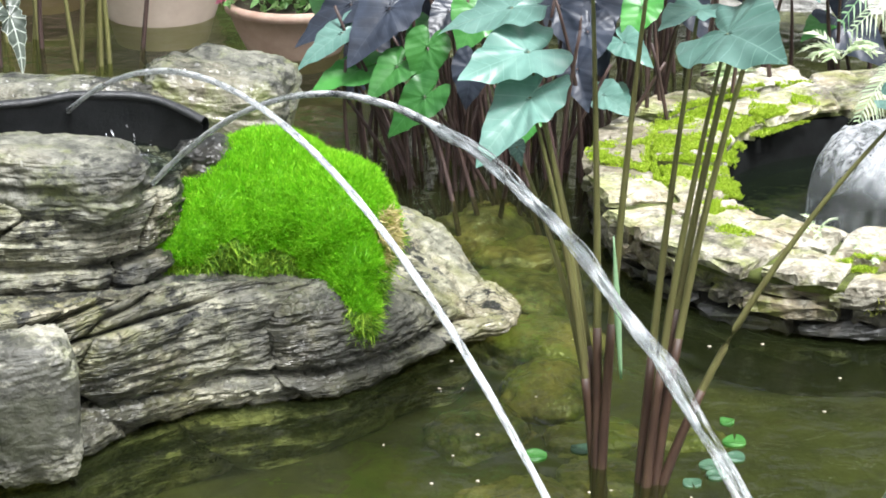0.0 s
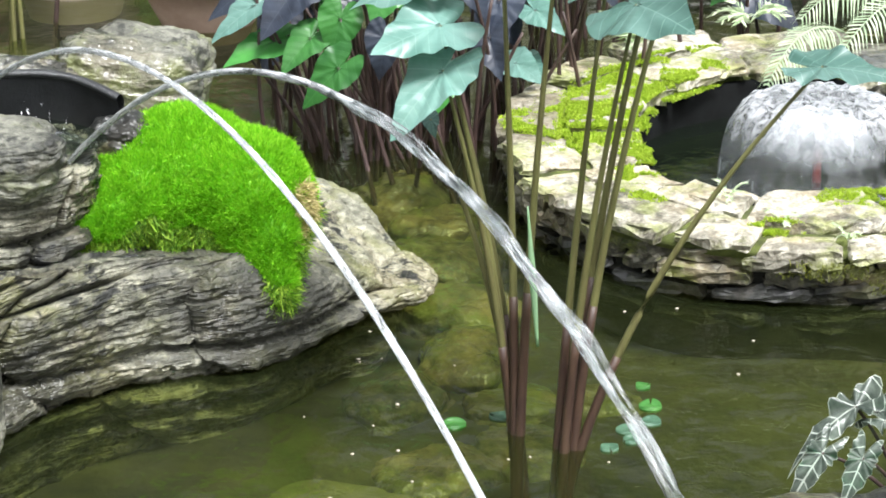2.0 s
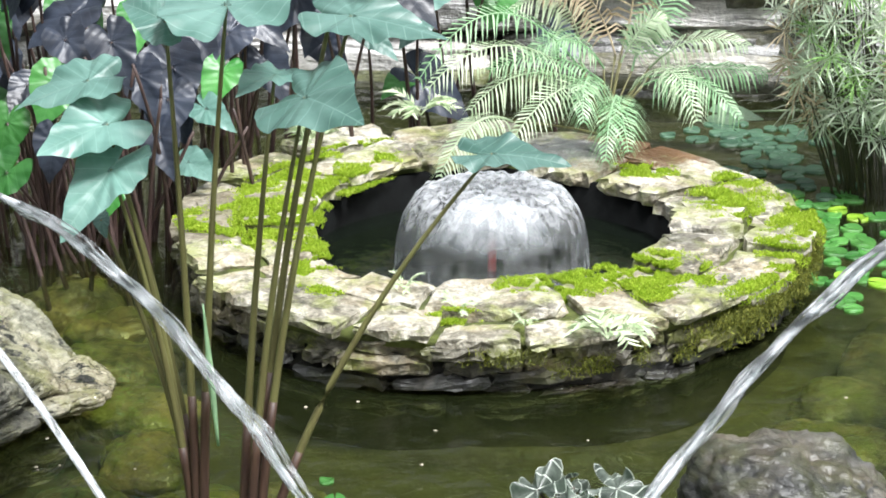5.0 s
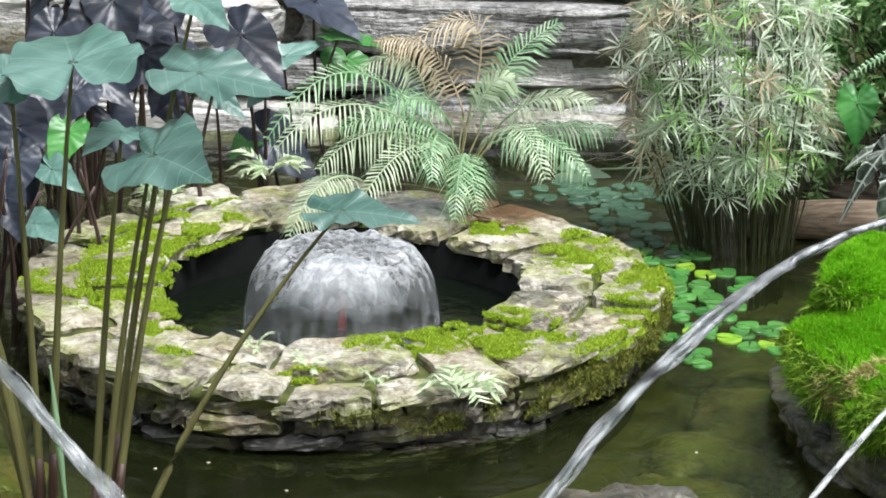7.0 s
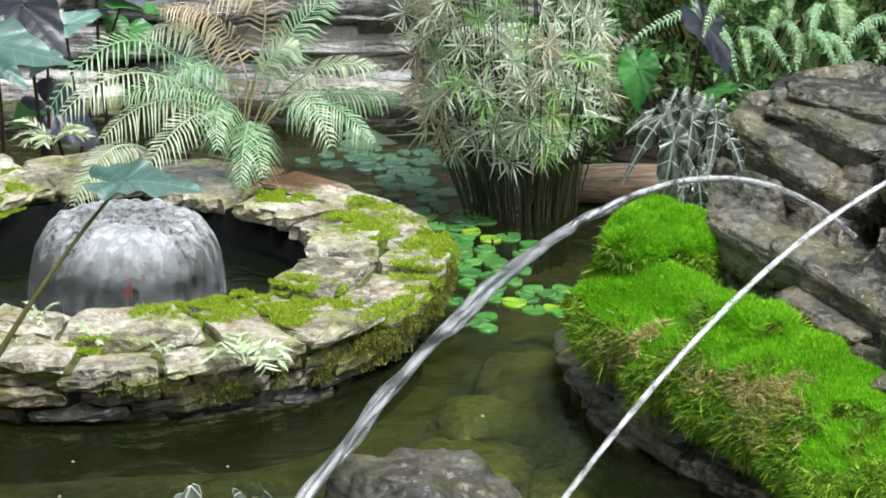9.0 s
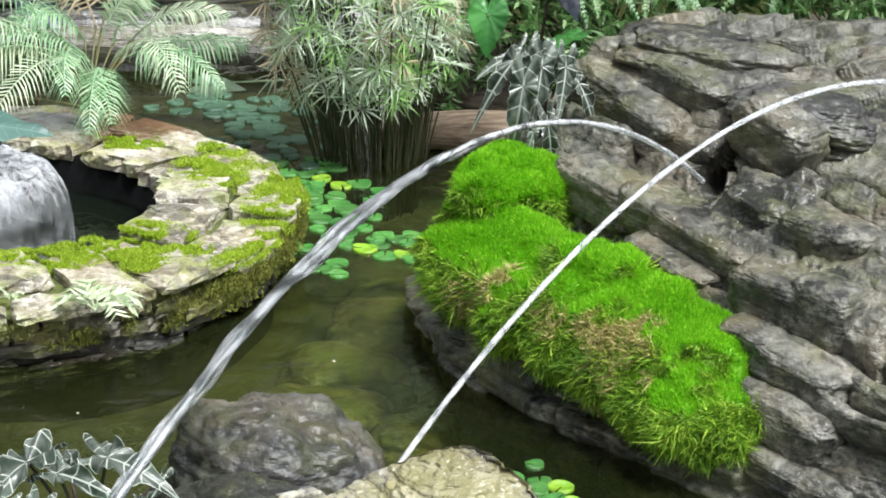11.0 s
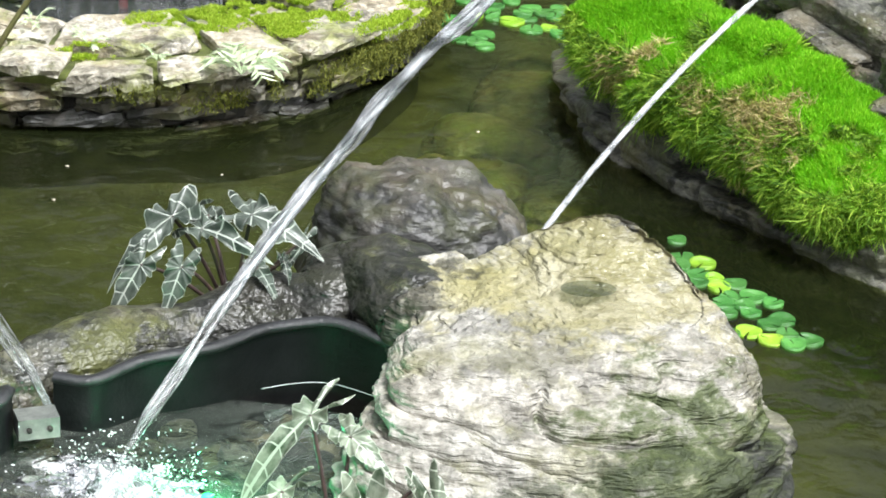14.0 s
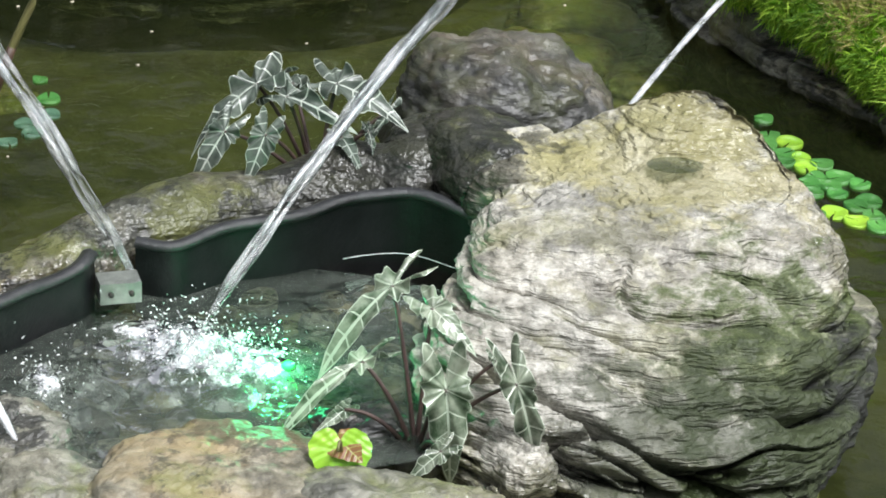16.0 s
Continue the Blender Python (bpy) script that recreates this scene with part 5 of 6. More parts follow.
tagged(disc("trough_water", (-0.039, 4.806), 0.75, 0.47, 0.25, STREAM), "rippled clear water in the trough", "water", kind="structure")
tagged(disc("basin_water", (-2.8, 6.95), 0.55, 0.24, 0.70, POOL), "dark water in the fountain basin", "water", kind="structure")

tagged(disc("puddle", (0.97, 5.18), 0.065, 0.045, 0.570, POOL), "small dark puddle on top of the big pale boulder", "puddle")

# ---- water jets ----
def jet(start, end, k, label, r0=0.010, r1=0.02, seed=0, u1=1.0, loose=0.5, u0=0.0):
    """An arching jet: a smooth core that frays into strands after the share loose of its way."""
    a, b = np.array(start), np.array(end)
    top = stand("water_jet", start, label, "water jet", "fountain jets")
    flow = lambda u: a + (b - a) * u[:, None] + np.array([0, 0, 1]) * (4 * k * u * (1 - u))[:, None]

    def run(name, u0, u2, ra, rb, shift, s):
        n = 220
        u = np.linspace(u0, u2, n)
        key = np.column_stack([u * 26, 0 * u, 0 * u])
        p = flow(u)
        if shift:
            grow = np.clip((u - u0) / 0.25, 0, 1) * shift
            p = p + np.column_stack([vnoise(key + 5, s), vnoise(key + 9, s + 1), vnoise(key + 13, s + 2)]) * 0.5 * grow[:, None] + np.array([math.cos(s * 2.1), math.sin(s * 2.1), 0.5 * math.cos(s)]) * 0.6 * grow[:, None]
        rad = np.linspace(ra, rb, n) * (1 + (0.10 if not shift else 0.45) * vnoise(key * 1.6, s))
        rad[-4:] *= np.linspace(0.9, 0.1, 4)
        if shift:
            rad[:6] *= np.linspace(0.1, 0.9, 6)
        v, f = tube(p, rad, 10)
        uv = np.array([(x, q / 10) for x in u for q in range(10)])
        solid(name, v, f, SPRAY if shift else JET, top, uv=uv)

    run("core", u0, min(u1, loose + 0.12), r0, r0 * 1.1, 0, seed)
    if loose < 1:
        for s in range(6):
            run("strand", loose - 0.03 * s, u1 - 0.035 * s, r0 * 0.62, r1 * 0.42, r1 * 0.9, seed * 10 + s)
    return top


jet((-2.241, 6.562, 0.765), (-0.23, 5.058, 0.30), 0.676, "white arching jet of water from the rock mound", 0.0085, 0.019, 1, 1.0, 0.38)
jet((-2.809, 7.254, 0.687), (-0.777, 4.835, 0.646), 0.52, "thin white arching jet of water", 0.0085, 0.009, 2, 1.17, 1.2, -0.08)
jet((2.187, 7.482, 0.667), (-0.257, 4.315, 0.273), 0.697, "white arching jet of water from the spout hole", 0.0085, 0.019, 3, 0.95, 0.36)
jet((2.306, 6.886, 1.113), (0.626, 5.646, 0.0), 0.261, "thin white jet of water over the rock bank", 0.0075, 0.007, 4, 1.0, 1.2, -0.35)

# stones on the trough's bed, and froth where the jets fall
rng = np.random.default_rng(77)
for i in range(170):
    x, y = rng.uniform(-0.70, 0.49), rng.uniform(4.47, 5.24)
    s = rng.uniform(0.02, 0.052)
    round_rock("pebble", (SUNK, ROCK, ROCK_DARK)[i % 3], "smooth wet pebble on the trough's bed", (x, y, 0.175 + 0.4 * s), (s, s * rng.uniform(0.6, 1), s * 0.6), i + 3, float(rng.uniform(0, 180)), 0, category="pebble", group="pebbles in the trough", seg=22, rows=12, ledge=0.0, groove=0.0)


def splash(cx, cy, z, rx, ry, n, seed, label):
    """Churned white water: many small drops and flecks over a low mound."""
    rng = np.random.default_rng(seed)
    top = stand("splash", (cx, cy, z), label, "splash")
    for name, size, mat, rise in (("froth", 0.7, FROTH, 0.2 * rx), ("foam", 1.25, FOAM, 0.07 * rx)):
        seg, rings = 120, 50
        T, K = np.meshgrid(np.linspace(0, 2 * np.pi, seg, endpoint=False), np.linspace(1, 0.01, rings))
        ragged = 1 + 0.45 * fbm(np.column_stack([np.cos(T[0]) * 1.6, np.sin(T[0]) * 1.6, 0 * T[0] + seed]), 3, seed + len(name))
        R = K * size * ragged[None, :]
        p = np.stack([cx + rx * R * np.cos(T), cy + ry * R * np.sin(T), 0 * R], -1).reshape(-1, 3)
        k = K.ravel()
        p[:, 2] = z - 0.03 * k ** 3 + 0.004 + (1 - k ** 2) * (rise + 0.9 * rise * fbm(p * np.array([16, 16, 1]), 4, seed, 0.6))
        solid(name, p, [q[::-1] for q in map(tuple, grid_faces(rings, seg).tolist())], mat, top)
    q = rng.normal(size=(n, 3)) * np.array([rx * 0.45, ry * 0.45, 0]) + np.array([cx, cy, z])
    q[:, 2] += rng.exponential(0.03, n)
    solid("spray", *blades(q, rng.normal(size=(n, 3)), 0.007 * rng.uniform(0.5, 1.6, n), 0.003, 0.2, seed), DROP, top)["kind"] = "stuff"


splash(-0.082, 4.837, 0.25, 0.23, 0.16, 800, 3, "white froth where the jets fall into the trough")
splash(-0.42, 4.70, 0.235, 0.10, 0.16, 160, 4, "white water running out of the trough")
splash(-2.5, 7.02, 0.70, 0.12, 0.05, 60, 5, "white froth in the fountain basin")


# ---- plants ----
def leaf_part(parent, name, mat, place, yaw, pitch, roll=0.0, label="", **k):
    v, f, uv, rim = heart_leaf(**k)
    return solid(name, turned(v, place, yaw, pitch, roll), f, mat, parent, uv=uv, label=label, rim=rim)


def leaf_to(parent, name, mat, joint, tip, face, width, seed, droop=0.16, fold=0.10, wave=0.016, seg=72, rings=8, shape=HEART, scallop=0.02):
    """A heart-shaped leaf from the place where its stalk joins it to its tip, its upper side towards face."""
    a, b = Vector(joint), Vector(tip)
    y = (b - a).normalized()
    z = Vector(face)
    z = (z - y * z.dot(y)).normalized()
    x = y.cross(z)
    size = (b - a).length / (0.66 if shape is HEART else 0.70)
    v, f, uv, rim = heart_leaf(size, size * width, droop, fold, wave, scallop, shape, seg, rings, seed)
    v = v @ np.array([x, y, z]) + np.array(a)
    return solid(name, v, f, mat, parent, uv=uv, rim=rim)


def stalk_part(parent, a, b, r0, r1, mat, lift=0.05, side=(0, 0, 0), name="stalk"):
    v, f = tube(arc(a, b, lift, side), [r0, (r0 + r1) / 2, r1], 8)
    return solid(name, v, f, mat, parent)


# tall taro standing in the water: leaf joint, tip, facing, width, foot
taro = stand("taro_plant", (-0.86, 6.5, -0.1), "tall taro with blue-green leaves on long stalks standing in the pond", "plant")
A, B = (-0.925, 6.555), (-0.80, 6.44)
TALL = [
    ((-1.137, 6.500, 1.104), (-1.256, 6.350, 0.973), (-0.25, -0.85, 0.45), 0.80, A),
    ((-1.152, 6.550, 1.217), (-1.305, 6.400, 1.192), (-0.05, -0.6, 0.8), 1.05, A),
    ((-1.217, 6.650, 1.312), (-1.411, 6.600, 1.267), (0.05, -0.35, 0.95), 0.95, A),
    ((-0.602, 6.450, 1.322), (-0.460, 6.250, 1.337), (0.25, -0.85, 0.5), 1.15, B),
    ((-0.697, 6.600, 1.345), (-0.779, 6.450, 1.352), (-0.1, -0.35, 0.9), 0.90, B),
    ((-0.810, 6.500, 1.558), (-0.878, 6.800, 1.628), (0.05, -0.75, 0.65), 1.15, A),
    ((-0.982, 6.550, 1.503), (-1.103, 6.600, 1.553), (0, -0.7, 0.7), 1.10, A),
    ((-0.487, 6.600, 1.509), (-0.238, 6.500, 1.497), (0.1, -0.45, 0.9), 0.80, B),
    ((-0.107, 6.550, 1.141), (0.096, 6.500, 1.149), (0.10, -0.28, 0.95), 0.85, B),
    ((-0.501, 6.700, 1.688), (-0.412, 6.600, 1.647), (0.1, -0.7, 0.7), 0.90, B),
    ((-1.207, 6.700, 0.898), (-1.188, 6.650, 0.865), (0, -0.9, 0.4), 0.80, A),
]
rng_t = np.random.default_rng(8)
for i, (top, tip, face, width, (fx, fy)) in enumerate(TALL):
    leaf_to(taro, "leaf", TARO, top, tip, face, width * 0.68, i, 0.26, 0.16, 0.03, 96, 10)
    fx, fy = fx + rng_t.uniform(-0.022, 0.022), fy + rng_t.uniform(-0.02, 0.02)
    line = arc((fx, fy, -0.3), top, 0.0, ((top[0] - fx) * -0.16, 0.02, 0.02), 24)
    solid("stalk", *tube(line[8:], [0.0125, 0.0045], 8), STALK, taro)
    solid("stalk_foot", *tube(line[:10], [0.018, 0.0124], 8), STALK_RED, taro, label="purplish-brown foot of a stalk")
v, f = tube(arc((-0.87, 6.5, 0.3), (-0.90, 6.5, 0.72), 0.0), [0.004, 0.012, 0.002], 6)
solid("young_leaf", v, f, FROND, taro, label="rolled young green leaf")

# black taro clump behind: leaf joint, tip, facing, width, material
CLUMP = [
    ((-2.103, 9.000, 0.690), (-2.240, 8.850, 0.523), (-0.2, -0.85, 0.5), 0.78, TARO_DARK),
    ((-2.277, 9.100, 0.672), (-2.480, 9.000, 0.545), (-0.2, -0.7, 0.7), 0.60, TARO_DARK),
    ((-2.289, 9.000, 0.586), (-2.455, 8.900, 0.476), (-0.15, -0.6, 0.8), 0.55, TARO),
    ((-1.937, 8.900, 0.573), (-1.968, 8.850, 0.433), (0.1, -0.95, 0.3), 0.95, TARO_GREEN),
    ((-1.742, 8.900, 0.726), (-1.798, 8.800, 0.590), (0, -0.9, 0.4), 1.00, TARO_GREEN),
    ((-2.216, 9.000, 0.448), (-2.395, 8.900, 0.399), (-0.1, -0.6, 0.8), 0.70, TARO_GREEN),
    ((-2.054, 8.900, 0.493), (-2.151, 8.800, 0.397), (-0.1, -0.7, 0.7), 0.80, TARO_GREEN),
    ((-1.927, 8.800, 0.410), (-2.063, 8.750, 0.272), (-0.15, -0.85, 0.5), 0.72, TARO_GREEN),
    ((-1.748, 8.800, 0.532), (-1.767, 8.750, 0.390), (0, -0.9, 0.4), 0.85, TARO_DARK),
    ((-1.381, 9.200, 0.588), (-1.402, 9.100, 0.430), (0.1, -0.9, 0.4), 0.90, TARO_DARK),
    ((-1.491, 9.200, 0.682), (-1.429, 9.100, 0.557), (0, -0.8, 0.5), 0.90, TARO_DARK),
    ((-1.253, 9.300, 0.525), (-1.141, 9.200, 0.479), (0.1, -0.8, 0.5), 0.70, TARO),
    ((-1.499, 8.700, 0.392), (-1.537, 8.650, 0.295), (0, -0.9, 0.3), 0.70, TARO_GREEN),
    ((-1.896, 9.100, 0.664), (-1.952, 9.000, 0.599), (0, -0.8, 0.5), 0.90, TARO_DARK),
    ((-1.292, 9.300, 0.320), (-1.213, 9.200, 0.308), (0.1, -0.7, 0.6), 0.80, TARO),
    ((-1.762, 9.200, 0.817), (-1.663, 9.100, 0.712), (0, -0.85, 0.5), 0.80, TARO_DARK),
    ((-1.572, 9.100, 0.832), (-1.488, 9.000, 0.685), (0.05, -0.9, 0.4), 0.80, TARO_DARK),
    ((-1.045, 9.700, 1.100), (-0.979, 9.550, 0.926), (0, -0.9, 0.4), 0.85, TARO_DARK),
    ((-0.834, 9.800, 1.126), (-0.795, 9.700, 1.006), (0, -0.8, 0.5), 1.10, TARO_DARK),
    ((-0.594, 10.400, 0.815), (-0.410, 10.200, 0.677), (0.15, -0.75, 0.65), 0.75, TARO_DARK),
    ((-0.293, 10.700, 0.901), (-0.090, 10.500, 0.810), (0.1, -0.6, 0.8), 0.60, TARO_DARK),
    ((-0.421, 10.500, 0.697), (-0.246, 10.600, 0.764), (0.1, -0.5, 0.85), 0.50, TARO),
    ((-0.160, 10.700, 0.638), (-0.188, 10.600, 0.556), (0, -0.8, 0.5), 1.40, TARO_GREEN),
    ((-1.394, 9.400, 0.664), (-1.335, 9.300, 0.467), (0, -0.9, 0.3), 0.90, TARO_DARK),
    ((-1.337, 9.500, 0.812), (-1.217, 9.400, 0.667), (0.1, -0.85, 0.5), 0.75, TARO_DARK),
    ((-1.131, 9.600, 0.841), (-0.954, 9.500, 0.723), (0.1, -0.8, 0.5), 0.60, TARO_DARK),
    ((-0.478, 10.500, 0.335), (-0.278, 10.400, 0.192), (0.1, -0.9, 0.4), 0.75, TARO_DARK),
    ((-0.570, 10.500, 0.335), (-0.643, 10.400, 0.291), (-0.1, -0.7, 0.6), 0.80, TARO_GREEN),
    ((-0.183, 10.600, 0.774), (0.001, 10.500, 0.771), (0, -0.3, 0.95), 0.50, TARO_GREEN),
    ((-0.659, 10.100, 0.753), (-0.791, 10.000, 0.693), (0, -0.7, 0.7), 0.70, TARO_DARK),
    ((-0.490, 10.400, 0.602), (-0.557, 10.300, 0.540), (0, -0.8, 0.5), 0.80, TARO),
    ((-1.201, 9.400, 0.642), (-1.258, 9.300, 0.523), (0, -0.8, 0.5), 0.80, TARO_GREEN),
    ((0.098, 10.800, 0.473), (0.196, 10.700, 0.395), (0, -0.8, 0.5), 0.80, TARO_DARK),
    ((-1.422, 9.400, 0.519), (-1.323, 9.300, 0.385), (0, -0.9, 0.3), 0.90, TARO_DARK),
    ((-1.187, 9.500, 0.774), (-1.326, 9.400, 0.649), (-0.1, -0.8, 0.5), 0.80, TARO_DARK),
    ((-0.950, 9.900, 0.843), (-1.080, 9.800, 0.681), (-0.1, -0.85, 0.5), 0.80, TARO_DARK),
    ((-1.267, 9.600, 0.986), (-1.379, 9.500, 0.840), (-0.1, -0.8, 0.5), 0.80, TARO_DARK),
    ((-0.868, 10.100, 0.717), (-0.936, 10.000, 0.575), (-0.05, -0.85, 0.4), 0.80, TARO_DARK),
    ((-0.698, 10.300, 0.588), (-0.571, 10.200, 0.515), (0.1, -0.7, 0.6), 0.60, TARO),
    ((-1.060, 9.700, 0.613), (-0.974, 9.600, 0.478), (0.1, -0.85, 0.4), 0.80, TARO_DARK),
    ((-1.113, 9.700, 1.055), (-1.236, 9.600, 0.952), (-0.1, -0.8, 0.5), 0.90, TARO_DARK),
    ((-0.879, 10.200, 0.575), (-0.769, 10.100, 0.443), (0.1, -0.85, 0.4), 0.70, TARO_DARK),
    ((-1.316, 9.200, 0.340), (-1.208, 9.100, 0.313), (0.1, -0.7, 0.6), 0.80, TARO),
    ((-1.403, 9.100, 0.467), (-1.352, 9.000, 0.343), (0, -0.9, 0.3), 0.80, TARO_DARK),
    ((-0.968, 10.000, 0.937), (-0.735, 9.900, 0.890), (0.1, -0.6, 0.8), 0.60, TARO_DARK),
]
rng = np.random.default_rng(12)
clump = stand("taro_clump", (-1.7, 9.6, -0.1), "dense clump of black and green taro leaves on dark stalks", "plant")
for i, (top, tip, face, width, mat) in enumerate(CLUMP):
    leaf_to(clump, "leaf", mat, top, tip, face, width * 0.8, i, 0.28, 0.2, 0.018, 56, 7)
    side = rng.uniform(-0.2, 0.2)
    foot = (top[0] * 0.75 - 0.38 + side, top[1] + 0.15 + rng.uniform(-0.15, 0.2), -0.3) if top[0] < -1.0 else (top[0] * 0.9 - 0.1 + side, top[1] + 0.12, -0.3)
    stalk_part(clump, foot, top, 0.013, 0.005, STALK_DARK, 0.02, (rng.uniform(-0.04, 0.04), 0, 0))
for i in range(46):
    s = rng.uniform(0, 1)
    az = 14.5 - 9.5 * s
    d = rng.uniform(9.6, 10.4) if az > 8.5 else rng.uniform(10.4, 11.0)
    z = rng.uniform(0.35, 1.0) + 0.35 * s
    x, y = -d * math.sin(radians(az)), d * math.cos(radians(az))
    if s > 0.75 and z < 0.75:
        continue
    size = rng.uniform(0.24, 0.38)
    green = rng.uniform() < (0.35 if az > 8.5 else 0.12)
    leaf_part(clump, "leaf", TARO_GREEN if green else TARO_DARK, (x, y, z), rng.uniform(110, 250), rng.uniform(-60, -20), rng.uniform(-30, 30), length=size, width=size * 0.7, droop=0.3, seed=i, seg=48, rings=6)
    stalk_part(clump, (x * 0.85 - 0.2 + rng.uniform(-0.15, 0.15), y + 0.1, -0.3), (x, y, z), 0.012, 0.005, STALK_DARK, 0.02)
for i in range(70):
    x, y = rng.normal(-1.72, 0.28), rng.normal(9.25, 0.22)
    stalk_part(clump, (x, y, -0.3), (x + rng.normal() * 0.18, y + rng.normal() * 0.12, rng.uniform(0.35, 0.8)), 0.012, 0.006, STALK_DARK, 0.0, (rng.normal() * 0.03, 0, 0), "dark_stalk")
back = stand("taro_plant", (2.1, 9.9, 0.0), "young taro with black and green leaves below the shrub", "plant")
for mat, p, yaw, pitch, size in ((TARO_DARK, (2.16, 9.76, 0.86), -140, -45, 0.34), (TARO_GREEN, (1.93, 9.92, 0.64), 170, -65, 0.26), (TARO_GREEN, (2.2, 9.6, 0.62), 100, -20, 0.22)):
    leaf_part(back, "leaf", mat, p, yaw, pitch, 0, length=size, width=size * 0.66, seed=3)
    stalk_part(back, (2.1, 9.9, 0.0), p, 0.01, 0.005, STALK_DARK)


def arrow_clump(place, leaves, label, mat=ARROW, slim=1.05):
    """An arrow-leaved plant; leaves: stalk joint, tip, facing, width."""
    p = stand("arrow_leaf_plant", place, label, "plant", "arrow-leaved plants")
    for i, (joint, tip, face, width) in enumerate(leaves):
        leaf_to(p, "leaf", mat, joint, tip, face, width * slim, i, 0.6, 0.28, 0.06, 72, 8, DART, 0.08)
        stalk_part(p, place, joint, 0.006, 0.004, STALK_DARK, 0.03)
    return p


BEHIND_TROUGH = [
    ((-0.053, 5.500, 0.487), (-0.129, 5.420, 0.392), (-0.2, -0.9, 0.4), 0.62),
    ((0.043, 5.450, 0.503), (0.002, 5.380, 0.410), (0, -0.9, 0.45), 0.72),
    ((0.021, 5.600, 0.570), (-0.138, 5.500, 0.498), (-0.3, -0.35, 0.9), 0.60),
    ((0.213, 5.600, 0.575), (0.358, 5.500, 0.571), (0.2, -0.5, 0.85), 0.75),
    ((0.092, 5.550, 0.560), (0.220, 5.450, 0.574), (0.1, -0.6, 0.8), 0.50),
    ((0.227, 5.500, 0.479), (0.267, 5.420, 0.453), (0.15, -0.85, 0.5), 0.60),
    ((0.289, 5.500, 0.495), (0.307, 5.450, 0.458), (0.3, -0.8, 0.4), 0.50),
    ((0.168, 5.600, 0.383), (0.113, 5.550, 0.391), (-0.1, -0.5, 0.8), 0.60),
    ((0.340, 5.600, 0.505), (0.295, 5.550, 0.435), (0.5, -0.7, 0.3), 0.40),
    ((0.111, 5.750, 0.511), (0.001, 5.700, 0.556), (0, -0.3, 0.9), 0.60),
]
BEFORE_TROUGH = [
    ((0.302, 4.600, 0.549), (0.147, 4.500, 0.460), (-0.3, -0.5, 0.8), 0.50),
    ((0.384, 4.580, 0.509), (0.461, 4.500, 0.475), (0.1, -0.7, 0.7), 0.90),
    ((0.408, 4.420, 0.408), (0.429, 4.360, 0.216), (0, -0.85, 0.5), 0.78),
    ((0.550, 4.420, 0.423), (0.620, 4.360, 0.232), (0.1, -0.85, 0.5), 0.50),
    ((0.209, 4.500, 0.312), (0.162, 4.450, 0.301), (-0.1, -0.8, 0.5), 0.80),
    ((0.398, 4.350, 0.304), (0.323, 4.300, 0.268), (-0.1, -0.7, 0.7), 0.70),
    ((0.242, 4.550, 0.398), (0.081, 4.450, 0.353), (-0.3, -0.5, 0.8), 0.35),
    ((0.516, 4.500, 0.430), (0.543, 4.450, 0.393), (0.2, -0.8, 0.5), 0.60),
]


def arrow_plant(place, leaves, label, seed=0, size=0.2):
    """An arrow-leaved plant with pale veins; leaves: offset, heading, pitch, roll."""
    p = stand("arrow_leaf_plant", place, label, "plant", "arrow-leaved plants")
    for i, (o, yaw, pitch, roll, k) in enumerate(leaves):
        q = np.array(place) + np.array(o)
        L = size * k
        leaf_part(p, "leaf", ARROW, q, yaw, pitch, roll, length=L * 1.25, width=L * 0.92, droop=0.6, fold=0.3, scallop=0.06, shape=DART, wave=0.035, seed=i)
        stalk_part(p, place, q, 0.006, 0.004, STALK, 0.03)
    return p


arrow_clump((0.17, 5.56, 0.30), BEHIND_TROUGH, "arrow-leaved plant with silvery veins growing behind the trough rim")
arrow_clump((0.36, 4.50, 0.20), BEFORE_TROUGH, "arrow-leaved plant with silvery veins growing in front of the trough", ARROW_PALE, 0.85)
HANGING = [
    ((1.740, 7.950, 0.929), (1.706, 7.850, 0.749), (0, -0.95, 0.3), 0.75),
    ((1.822, 7.950, 0.928), (1.799, 7.860, 0.778), (0.1, -0.95, 0.3), 0.70),
    ((1.670, 7.900, 0.875), (1.631, 7.840, 0.640), (-0.1, -0.95, 0.25), 0.70),
    ((1.755, 7.880, 0.753), (1.782, 7.840, 0.599), (0.05, -0.95, 0.25), 0.70),
    ((1.871, 7.950, 0.869), (1.926, 7.860, 0.763), (0.2, -0.9, 0.4), 0.70),
    ((1.654, 8.000, 0.936), (1.508, 7.900, 0.795), (-0.3, -0.8, 0.5), 0.55),
    ((1.673, 8.050, 0.942), (1.549, 8.000, 0.936), (-0.1, -0.4, 0.9), 0.60),
    ((1.729, 8.000, 0.955), (1.668, 7.900, 0.836), (-0.1, -0.95, 0.3), 0.70),
    ((1.807, 8.050, 0.951), (1.865, 7.950, 0.908), (0.1, -0.6, 0.8), 0.70),
    ((1.703, 7.860, 0.730), (1.673, 7.830, 0.632), (-0.1, -0.95, 0.25), 0.60),
]
arrow_clump((1.773, 8.050, 0.675), HANGING, "drooping arrow-leaved plant with silvery veins on the rock bank", ARROW, 0.75)
arrow_plant((-3.2, 7.75, 0.8), [((-0.05, -0.05, 0.14), 160, -60, 0, 1.0), ((0.08, 0.0, 0.12), -130, -50, 0, 1.0), ((-0.15, 0.0, 0.1), 120, -40, 0, 0.9)], "arrow-leaved plant with silvery veins behind the basin", 4)


